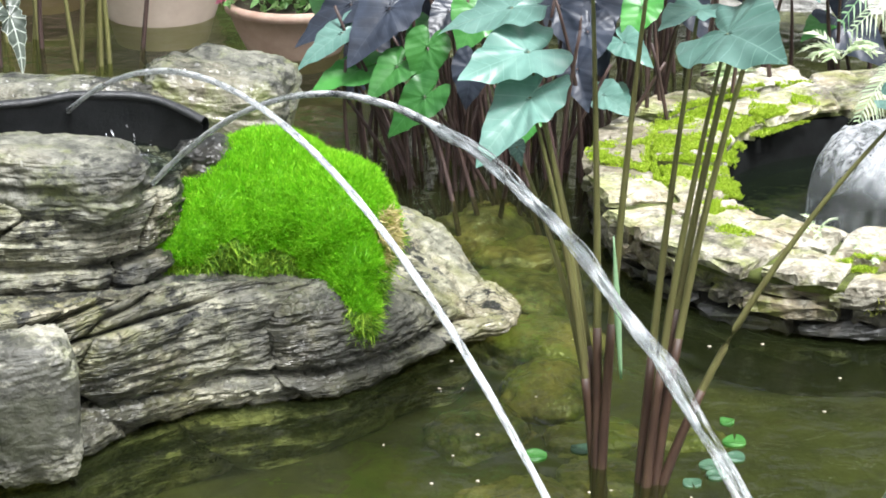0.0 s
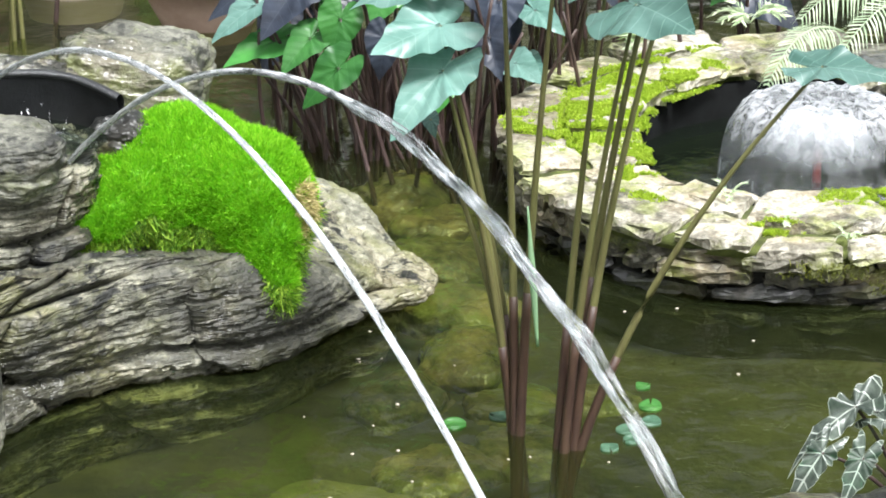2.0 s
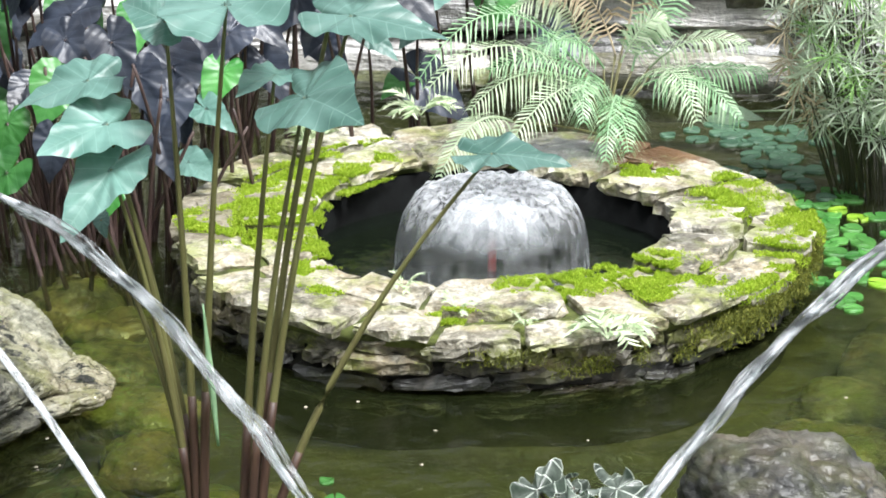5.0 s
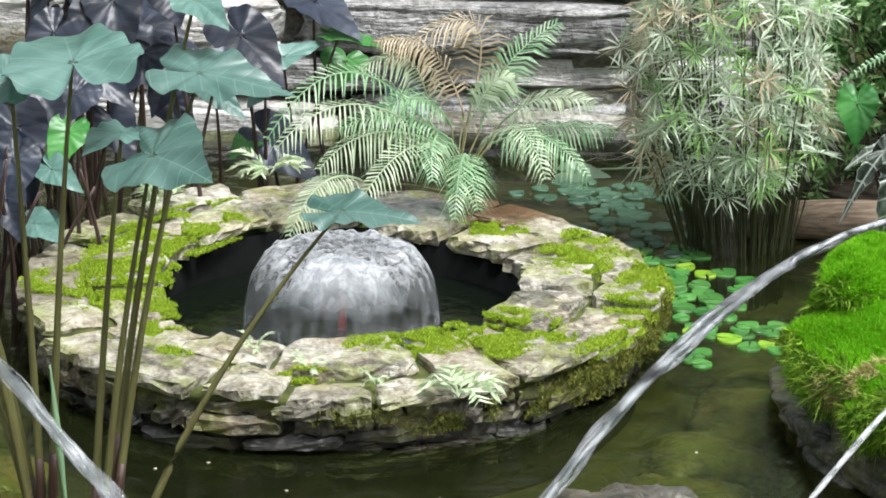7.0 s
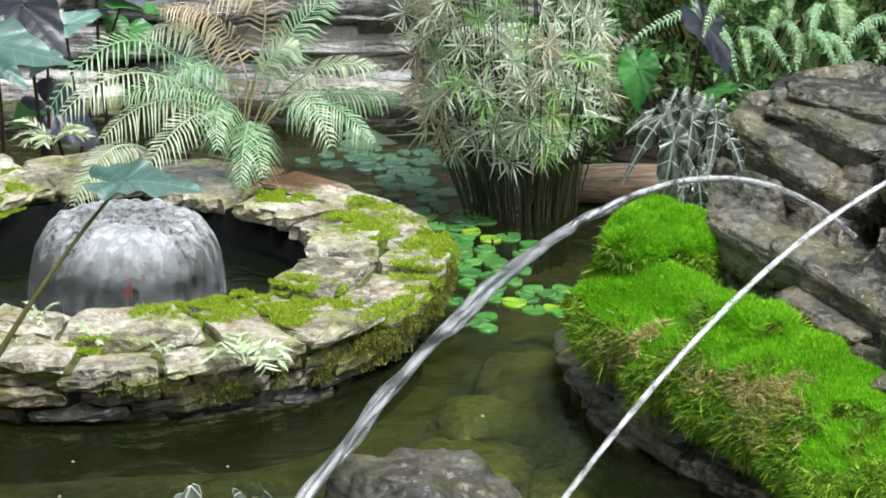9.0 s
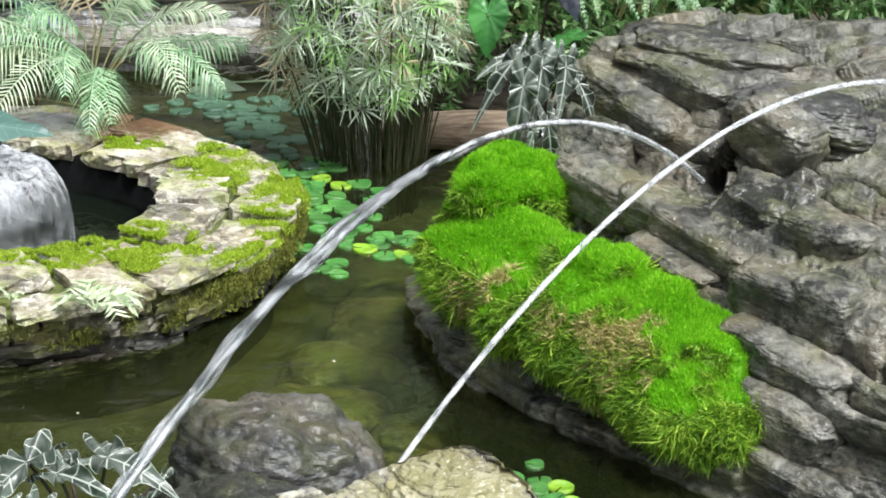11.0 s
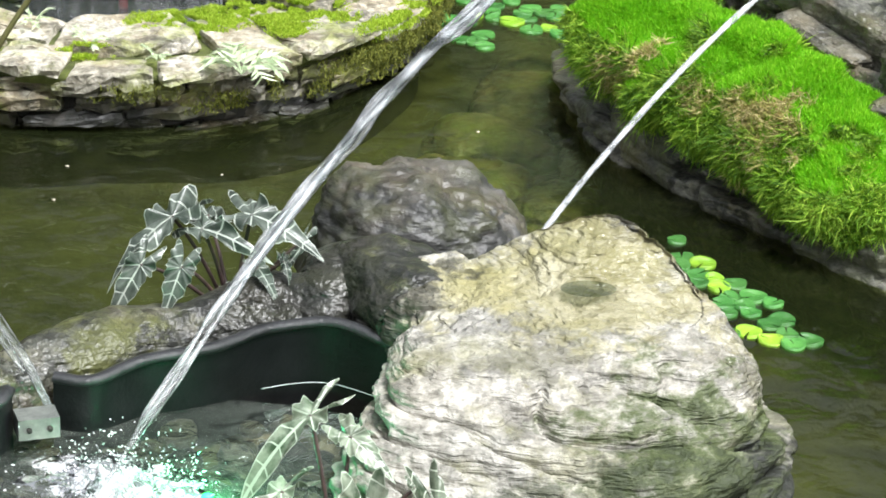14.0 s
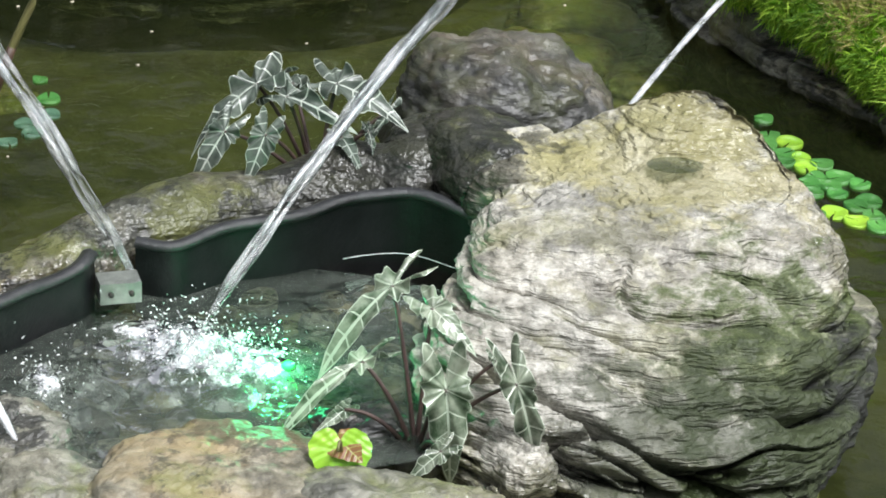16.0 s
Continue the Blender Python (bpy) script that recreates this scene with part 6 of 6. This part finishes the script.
def frond(parent, a, m, b, width, n, mat, seed, curl=0.25):
    """A feather-shaped frond that arches over m: a rib with narrow folded leaflets on both sides."""
    rng = np.random.default_rng(seed)
    a, m, b = np.array(a), np.array(m), np.array(b)
    u0 = np.linspace(0, 1, 30)[:, None]
    c = 2 * m - 0.5 * (a + b)
    p = a * (1 - u0) ** 2 + c * 2 * u0 * (1 - u0) + b * u0 ** 2
    rib = tube(p, [0.005, 0.0018], 5)
    u = np.linspace(0.12, 0.99, n)
    at = np.array([np.interp(u, u0[:, 0], p[:, i]) for i in range(3)]).T
    t = np.gradient(at, axis=0)
    t = t / np.linalg.norm(t, axis=1, keepdims=True)
    side = np.cross(t, [0, -0.35, 0.94])
    side = side / np.linalg.norm(side, axis=1, keepdims=True)
    L = width * np.sin(np.pi * np.clip(u * 0.80 + 0.16, 0, 1)) ** 0.6
    pieces = [rib]
    for sgn in (-1, 1):
        d = side * sgn + t * (0.35 + 0.6 * u[:, None]) + np.array([0, 0, -curl]) + rng.normal(size=side.shape) * 0.07
        d = d / np.linalg.norm(d, axis=1, keepdims=True)
        ll = L[:, None] * rng.uniform(0.85, 1.1, (n, 1))
        w = t * 0.0052
        mid = at + d * ll * 0.5 + np.array([0, 0, 0.010])
        tip = at + d * ll + np.array([0, 0, -0.30 - 0.5 * curl]) * ll * 0.5
        v = np.stack([at - w * 0.6, at + w * 0.6, mid + w, mid - w, tip], 1).reshape(-1, 3)
        f = [(i * 5, i * 5 + 1, i * 5 + 2, i * 5 + 3) for i in range(n)] + [(i * 5 + 3, i * 5 + 2, i * 5 + 4) for i in range(n)]
        pieces.append((v, f))
    v, f = join(pieces)
    return solid("frond", v, f, mat, parent, smooth=False)


fern = stand("palm_fern", (0.18, 9.95, 0.24), "low palm-like fern with arching feathery pale green fronds", "plant")
# foot, crest and tip of each frond
FR = [
    ((0.208, 10.050, 0.482), (-0.136, 9.800, 0.791), (-0.450, 9.600, 0.564), FROND),
    ((0.196, 10.000, 0.470), (-0.123, 9.700, 0.684), (-0.407, 9.500, 0.557), FROND_PALE),
    ((0.264, 9.950, 0.443), (-0.023, 9.800, 0.544), (-0.245, 9.600, 0.445), FROND_PALE),
    ((0.264, 9.950, 0.429), (0.100, 9.700, 0.500), (-0.078, 9.500, 0.353), FROND_PALE),
    ((-0.079, 9.700, 0.372), (-0.232, 9.500, 0.414), (-0.356, 9.350, 0.245), FROND_PALE),
    ((0.287, 9.950, 0.448), (0.212, 9.700, 0.546), (0.198, 9.500, 0.426), FROND),
    ((0.402, 9.950, 0.443), (0.537, 9.700, 0.586), (0.640, 9.500, 0.432), FROND_PALE),
    ((0.332, 9.900, 0.413), (0.343, 9.700, 0.454), (0.374, 9.450, 0.322), FROND),
    ((0.355, 9.900, 0.413), (0.313, 9.650, 0.455), (0.286, 9.450, 0.285), FROND),
    ((0.411, 10.200, 0.457), (0.519, 10.300, 0.699), (0.735, 10.400, 0.867), FROND),
    ((0.367, 10.300, 0.505), (0.375, 10.300, 0.891), (0.034, 10.200, 0.756), SEDGE_DRY),
    ((0.343, 10.300, 0.505), (0.199, 10.300, 0.771), (-0.017, 10.200, 0.828), SEDGE_DRY),
    ((0.482, 10.200, 0.469), (0.662, 10.100, 0.614), (0.864, 10.000, 0.614), FROND_PALE),
    ((0.482, 10.200, 0.432), (0.723, 10.100, 0.494), (0.947, 10.000, 0.503), FROND),
    ((0.455, 10.100, 0.422), (0.655, 9.950, 0.484), (0.831, 9.800, 0.365), FROND),
    ((0.291, 10.100, 0.493), (0.149, 10.000, 0.636), (-0.035, 9.900, 0.589), FROND),
    ((0.364, 10.200, 0.493), (0.456, 10.200, 0.650), (0.538, 10.200, 0.674), FROND_PALE),
    ((0.201, 10.300, 0.468), (0.117, 10.300, 0.723), (-0.083, 10.200, 0.720), FROND_PALE),
    ((0.288, 10.000, 0.459), (0.056, 9.900, 0.590), (-0.170, 9.800, 0.555), FROND),
]
F0 = np.array((0.30, 10.05, 0.22))
for i, (foot, crest, tip, mat) in enumerate(FR):
    frond(fern, foot, crest, tip, 0.15, 28, mat, 60 + i, 0.15 + 0.35 * (i % 3) / 2)
    solid("stalk", *tube(arc(F0, foot, 0.01, n=6), [0.006, 0.004], 5), STALK, fern)
leaf_to(fern, "leaf", PAD_PALE, (0.805, 10.200, 0.274), (0.950, 10.150, 0.281), (0.1, -0.6, 0.8), 0.5, 5)
solid("stem", *tube([(0.873, 10.300, 0.258), (1.190, 10.350, 0.257)], [0.005, 0.004], 6), FROND_PALE, fern, label="thin pale straight stem")

# papyrus
def star(mid, d, length, width):
    """Narrow leaves that spread from one point."""
    d = d / np.linalg.norm(d, axis=1, keepdims=True)
    side = np.cross(d, np.random.default_rng(int(mid[0] * 9999)).normal(size=d.shape) + np.array([0, 0.8, 0]))
    side = side / np.linalg.norm(side, axis=1, keepdims=True) * width * 0.5
    L = np.asarray(length)[:, None]
    half = mid + d * L * 0.45
    tip = mid + d * L - np.array([0, 0, 0.25]) * L * 0.4
    v = np.concatenate([np.asarray(mid)[None], np.stack([half - side, half + side, tip], 1).reshape(-1, 3)])
    return v, [(0, 3 * i + 2, 3 * i + 3, 3 * i + 1) for i in range(len(d))]


pap = stand("papyrus", (1.5, 10.05, -0.1), "bushy clump of umbrella papyrus with grey-green and tan heads", "plant")
rng = np.random.default_rng(21)
rest = []
for i in range(390):
    a, r = rng.uniform(math.pi * 0.85, 2.15 * math.pi), rng.uniform(0.25, 1) ** 0.4
    foot = np.array([1.5 + 0.17 * r * math.cos(a), 10.05 + 0.17 * r * math.sin(a), -0.3])
    z = rng.uniform(0.34, 1.42)
    spread = float(np.interp(z, [0.2, 0.36, 0.6, 0.9, 1.2, 1.45], [0.16, 0.30, 0.41, 0.40, 0.34, 0.2]))
    head = np.array([1.42 + spread * r * math.cos(a) + rng.normal() * 0.03, 10.05 + spread * r * math.sin(a) + rng.normal() * 0.03, z - 0.06 * r])
    if i % 3 == 0:
        solid("stem", *tube(arc(foot, head, 0.02, (0, 0, 0), 8), [0.004, 0.0025], 5), SEDGE_STEM, pap)
    n = int(rng.integers(12, 17))
    th = np.linspace(0, 2 * math.pi, n, endpoint=False) + rng.uniform(0, 1) + rng.normal(size=n) * 0.12
    axis = Vector((0.4 * math.cos(a) + rng.normal() * 0.35, 0.3 * math.sin(a) - 0.6 + rng.normal() * 0.3, 0.45 + rng.normal() * 0.15)).normalized()
    flat = np.array(axis.to_track_quat("Z", "Y").to_matrix())
    d = np.column_stack([np.cos(th), np.sin(th), rng.uniform(-0.15, 0.45, n)]) @ flat.T
    v, f = star(head, d, rng.uniform(0.085, 0.125) * rng.uniform(0.75, 1.15, n), 0.0095)
    dry = rng.uniform() < (0.5 if head[0] < 1.14 else 0.12)
    fresh = rng.uniform() < 0.3
    if i < 300:
        solid("umbel", v, f, SEDGE_DRY if dry else SEDGE_GREEN if fresh else SEDGE, pap, smooth=False)
    else:
        rest.append((v, f))
solid("foliage", *join(rest), SEDGE, pap, smooth=False)["kind"] = "stuff"

# lily pads
def pad(x, y, r, mat, seed, z=0.004, label="round green lily pad floating on the water"):
    rng = np.random.default_rng(seed)
    seg = 28
    th = np.linspace(0.12, 2 * math.pi - 0.12, seg)
    rr = r * (1 + 0.04 * np.sin(3 * th + seed))
    v, uv = [], []
    for k in (0.06, 0.9, 1.0):
        for t, q in zip(th, rr):
            v.append((q * k * math.cos(t), q * k * math.sin(t), z + 0.004 * (k == 1.0) + 0.003 * math.sin(2 * t + seed) * k))
            uv.append((k * math.cos(t), k * math.sin(t)))
    n = len(v)
    v += [(0, 0, z)]
    uv += [(0, 0)]
    low = [(a, b, -0.006) for a, b, c in v[2 * seg:3 * seg]]
    f = [tuple(q) for q in grid_faces(3, seg, False).tolist()] + [(n, j, j + 1) for j in range(seg - 1)]
    m0 = len(v)
    v += low
    uv += [(0.5, 1)] * seg
    f += [(2 * seg + j, 2 * seg + j + 1, m0 + j + 1, m0 + j) for j in range(seg - 1)]
    a = rng.uniform(0, 6.28)
    v = [(x + p * math.cos(a) - q * math.sin(a), y + p * math.sin(a) + q * math.cos(a), c) for p, q, c in v]
    tagged(solid("lily_pad", v, f, mat, uv=uv), label, "lily pad", "floating lily pads")


rng = np.random.default_rng(31)
for i, (x, y, r) in enumerate(((-1.127, 6.589, 0.034), (-1.003, 6.663, 0.03), (-0.572, 6.805, 0.034), (-0.608, 6.947, 0.022), (-0.627, 6.622, 0.028), (-0.661, 6.493, 0.026), (-0.561, 6.692, 0.03), (-0.60, 6.56, 0.03))):
    pad(x, y, r, PAD if i in (0, 2, 3) else PAD_DULL, i)
taken = []


def pads_along(line, n, spread, r0, r1, mats, seed):
    rng = np.random.default_rng(seed)
    p = spline(line, 60, False)
    for _ in range(n * 12):
        if n <= 0:
            break
        q = p[rng.integers(0, 60)] + rng.normal(size=2) * spread
        r = rng.uniform(r0, r1)
        if all(math.hypot(q[0] - a, q[1] - b) > (r + c) * 0.72 for a, b, c in taken):
            taken.append((q[0], q[1], r))
            pad(q[0], q[1], r, mats[rng.integers(0, len(mats))], seed * 100 + n, 0.004 + 0.003 * rng.uniform())
            n -= 1


pads_along([(0.72, 10.95), (1.0, 10.75), (1.1, 10.4), (1.15, 10.1)], 48, 0.13, 0.03, 0.052, [PAD_DULL], 4)
pads_along([(1.12, 10.0), (1.16, 9.7), (1.2, 9.4), (1.28, 9.1), (1.36, 8.85), (1.52, 8.75)], 58, 0.10, 0.03, 0.05, [PAD] * 9 + [PAD_YELLOW], 5)
pads_along([(1.05, 9.0), (1.08, 8.6), (1.0, 8.38)], 8, 0.04, 0.03, 0.045, [PAD], 6)
pads_along([(1.428, 6.723), (1.553, 6.569), (1.618, 6.399), (1.643, 6.213), (1.706, 6.126)], 30, 0.045, 0.028, 0.042, [PAD] * 5 + [PAD_YELLOW], 7)


# white-edged brake ferns and other small plants on the ring
def tuft(place, n, size, mat, seed, label, name="brake_fern", rise=0.5):
    rng = np.random.default_rng(seed)
    t = stand(name, place, label, "fern")
    for i in range(n):
        a = rng.uniform(0, 2 * math.pi)
        e = rng.uniform(0.1, rise)
        tip = np.array(place) + np.array([math.cos(a), math.sin(a), e]) * size * rng.uniform(0.6, 1.1)
        p = arc(place, tip, size * 0.2, n=9)
        base = np.concatenate([p[2:], p[2:]])
        t0 = np.gradient(p, axis=0)[2:]
        s = np.cross(t0, [0, 0, 1.0])
        s = s / np.linalg.norm(s, axis=1, keepdims=True)
        t0 = t0 / np.linalg.norm(t0, axis=1, keepdims=True)
        d = np.concatenate([s + t0 * 0.9, -s + t0 * 0.9])
        v, f = blades(base, d, size * 0.36, size * 0.085, 0.15, seed + i)
        solid("frond", *join([(v, f), tube(p, [0.002, 0.001], 4)]), mat, t, smooth=False)


tuft((0.25, 7.66, 0.2), 9, 0.15, BRAKE, 1, "white-edged brake fern growing from the pool wall")
tuft((-0.89, 9.85, 0.24), 13, 0.15, BRAKE, 2, "pale variegated plant on the stone pool", rise=1.0)
tuft((-0.47, 10.2, 0.26), 8, 0.15, BRAKE, 3, "small fern with pale curling fronds behind the stone pool", rise=1.0)
tuft((-0.24, 7.86, 0.22), 6, 0.06, BRAKE, 4, "tiny green fern between flagstones", rise=0.9)
tuft((-0.02, 7.73, 0.22), 6, 0.05, BRAKE, 5, "tiny green fern between flagstones", rise=0.9)
tuft((-0.43, 8.06, 0.23), 6, 0.06, BRAKE, 6, "tiny green fern between flagstones", rise=0.9)


# log, pots, reeds, shrubs
v, f = tube([(1.55, 10.2, 0.07), (1.9, 10.14, 0.08), (2.4, 10.1, 0.09)], [0.075, 0.085, 0.08], 24)
tagged(solid("log", v + 0.012 * fbm(v * 9, 3, 3)[:, None], f, LOG), "old pinkish-brown log lying behind the papyrus", "log")
v, f = tube([(0.1, 11.6, 0.1), (0.9, 11.55, 0.11), (1.3, 11.5, 0.1)], [0.08, 0.09, 0.08], 24)
tagged(solid("stone_kerb", v + 0.02 * fbm(v * 6, 3, 5)[:, None], f, ROCK_PALE), "pale stone kerb below the rock face", "stone")


def pot(x, y, r, h, mat, label, seed, flowers):
    p = stand("flower_pot", (x, y, 0.0), label, "flower pot")
    seg = 48
    pro = [(0.62, -0.3), (0.72, 0.0), (0.9, 0.45), (1.0, 0.8), (1.06, 0.82), (1.06, 1.0), (0.98, 1.0), (0.94, 0.85)]
    v = [(x + r * k * math.cos(2 * math.pi * s / seg), y + r * k * math.sin(2 * math.pi * s / seg), h * z) for k, z in pro for s in range(seg)]
    solid("pot", v, [tuple(q) for q in grid_faces(len(pro), seg).tolist()], mat, p)
    disc("soil", (x, y), r * 0.95, r * 0.95, h * 0.86, EARTH, p, 3, 24)
    if flowers:
        rng = np.random.default_rng(seed)
        n = 700
        q = np.clip(rng.normal(size=(n, 3)), -1.4, 1.4) * np.array([r * 0.6, r * 0.5, 0.06]) + np.array([x, y, h + 0.08])
        solid("foliage", *blades(q, rng.normal(size=(n, 3)) + np.array([0, -0.4, 0.3]), 0.05, 0.028, 0.3, seed), SHRUB, p, smooth=False)["kind"] = "stuff"
        for i in range(22):
            c = q[i] + np.array([0, -0.1, 0.06])
            th = np.linspace(0, 2 * math.pi, 5, endpoint=False)
            d = np.column_stack([np.cos(th), -0.5 + 0 * th, np.sin(th)])
            solid("flower", *blades(np.repeat(c[None], 5, 0), d, 0.03, 0.026, 0.1, seed + i), PINK, p, smooth=False)


pot(-3.78, 11.35, 0.36, 0.42, CREAM, "wide cream flower pot standing in the pond", 1, False)
pot(-2.98, 10.85, 0.3, 0.24, CLAY, "terracotta pot with pink flowers standing in the pond", 2, True)
pot(-4.6, 11.9, 0.36, 0.42, CLAY, "terracotta pot behind the reeds", 3, False)
reeds = stand("reeds", (-4.0, 10.5, -0.1), "clump of tall green and brown reeds", "reeds")
rng = np.random.default_rng(44)
for i in range(13):
    x, y = rng.uniform(-4.4, -3.7), rng.uniform(10.2, 10.8)
    v, f = tube(arc((x, y, -0.3), (x + rng.normal() * 0.12, y, rng.uniform(0.5, 1.2)), 0, (rng.normal() * 0.03, 0, 0)), [0.014, 0.010, 0.004], 6)
    solid("reed", v, f, STALK if i % 3 else STALK_DARK, reeds)


def shrub(x, y, z, sx, sy, sz, n, seed, label, mat=SHRUB, length=0.07):
    s = stand("shrub", (x, y, 0.0), label, "shrub")
    rng = np.random.default_rng(seed)
    twigs = []
    pts, dirs = [], []
    for i in range(n // 26):
        c = np.array([x, y, z]) + rng.uniform(-1, 1, 3) * np.array([sx, sy, sz])
        d = rng.normal(size=3) + np.array([0, -0.5, 0.1])
        d = d / np.linalg.norm(d)
        tip = c + d * 0.22
        if i % 12 == 0:
            twigs.append(tube(arc((x + rng.normal() * 0.1, y + 0.2, 0), c, 0.03, n=5), [0.008, 0.003], 4))
        twigs.append(tube([c, tip], [0.003, 0.001], 4))
        u = rng.uniform(0, 1, 26)[:, None]
        pts.append(c + (tip - c) * u)
        dirs.append(np.cross(np.repeat(d[None], 26, 0), rng.normal(size=(26, 3))) + d * 0.8)
    p, d = np.concatenate(pts), np.concatenate(dirs)
    solid("leaves", *blades(p, d, length * rng.uniform(0.6, 1.2, len(p)), 0.018, 0.2, seed), mat, s, smooth=False)["kind"] = "stuff"
    solid("branchwork", *join(twigs), STALK_DARK, s)["kind"] = "stuff"


shrub(2.6, 10.6, 0.75, 0.9, 0.35, 0.6, 15000, 3, "dense green shrub with narrow leaves behind the rock bank")
shrub(3.9, 10.0, 0.9, 0.8, 0.5, 0.7, 15000, 4, "dense green shrub with narrow leaves behind the rock bank")
shrub(-4.4, 13.0, 0.5, 1.6, 0.3, 0.6, 9000, 5, "dim green shrubs behind the flower pots")
bank = tagged(round_rock("soil_bank", EARTH, "dark soil bank under the shrubs", (3.4, 11.0, -0.1), (2.0, 0.9, 0.35), 91), category="soil")

hedge_fern = stand("fern", (2.677, 10.000, 0.765), "pale green fern with hanging feathery fronds behind the rock bank", "fern")
rng = np.random.default_rng(52)
for i in range(22):
    foot = np.array((2.697, 10.000, 0.824)) + rng.uniform(-1, 1, 3) * np.array([0.55, 0.15, 0.10])
    away = np.array([rng.normal() * 0.16, -0.12 + rng.normal() * 0.05, -0.02])
    frond(hedge_fern, foot, foot + away * 0.6 + np.array([0, 0, 0.05]), foot + away * 1.3 - np.array([0, 0, rng.uniform(0.03, 0.12)]), 0.042, 24, (SHRUB_PALE, FROND)[i % 2], 400 + i, 0.2)

# lamp and bracket in the trough
lamp = stand("pond_lamp", (0.097, 4.80, 0.25), "small green underwater lamp shining in the trough", "lamp")
v, f = tube([(0.101, 4.803, 0.18), (0.097, 4.79, 0.25)], [0.016, 0.018], 20)
solid("housing", v, f, LINER, lamp)
v, f = boulder((0.097, 4.781, 0.258), (0.014, 0.012, 0.009), 2, 0, 0, 0.0, 20, 12, 0, 0.2, 0, 1.0)
solid("lens", v, f, LED, lamp, label="bright green lens")
glow = new("pond_lamp_light", bpy.data.lights.new("pond_lamp_light", "POINT"))
glow.data.energy, glow.data.color, glow.data.shadow_soft_size = 2.0, (0.05, 1.0, 0.35), 0.02
glow.location = (0.094, 4.768, 0.33)
v = [(x, y, z) for z in (0.285, 0.335) for x, y in ((-0.316, 4.992), (-0.226, 5.012), (-0.241, 5.072), (-0.331, 5.052))]
f = [(0, 3, 2, 1), (4, 5, 6, 7), (0, 1, 5, 4), (1, 2, 6, 5), (2, 3, 7, 6), (3, 0, 4, 7)]
spout = stand("metal_spout", tuple(np.array(v).mean(0)), "small dull metal spout box with two bolts at the liner's edge", "spout")
solid("box", v, f, STEEL, spout, smooth=False)
low, up = np.array(v[:4]), np.array(v[4:])
front = (low[0] + up[0]) / 2, (low[1] + up[1]) / 2
for k in (0.25, 0.75):
    c = front[0] + (front[1] - front[0]) * k
    solid("bolt", *tube([c + np.array([0, 0.004, 0]), c + np.array([0.002, -0.008, 0])], [0.007, 0.006], 8), MORTAR, spout, label="dark bolt head")

rng = np.random.default_rng(91)
for i in range(36):
    x, y = rng.uniform(-1.6, 1.5), rng.uniform(5.9, 7.7)
    th = np.linspace(0, 2 * math.pi, 7, endpoint=False)
    r = rng.uniform(0.003, 0.007)
    v = [(x + r * math.cos(a) * rng.uniform(0.7, 1.2), y + r * 0.8 * math.sin(a), z) for z in (0.002, 0.005) for a in th]
    f = [tuple(q) for q in grid_faces(2, 7).tolist()] + [tuple(range(7, 14))]
    tagged(solid("petal", v, f, LEAF_DEAD), "tiny pale fallen petal floating on the pond", "petal", "petals on the water")

cal = stand("young_arrow_plant", (0.201, 4.315, 0.26), "small plant with a yellow and red leaf among the stones", "plant")
leaf_to(cal, "leaf", PAD_YELLOW, (0.194, 4.300, 0.335), (0.193, 4.25, 0.262), (0, -0.8, 0.6), 0.95, 2)
leaf_to(cal, "leaf", PINK_LEAF, (0.20, 4.31, 0.345), (0.235, 4.27, 0.33), (0.1, -0.7, 0.7), 0.9, 3)
stalk_part(cal, (0.201, 4.315, 0.26), (0.187, 4.255, 0.36), 0.004, 0.003, STALK)

# Highlight where the trough water meets the liner, built as a thin white tube.
line = spline(TROUGH_EDGE, 80, False)[34:56]
line[:, 2] = 0.252
v, f = tube(line, [0.0010, 0.0008], 6)
tagged(solid("waterline", v, f, DROP), "thin white tube for the glint of water along the black liner", "water")
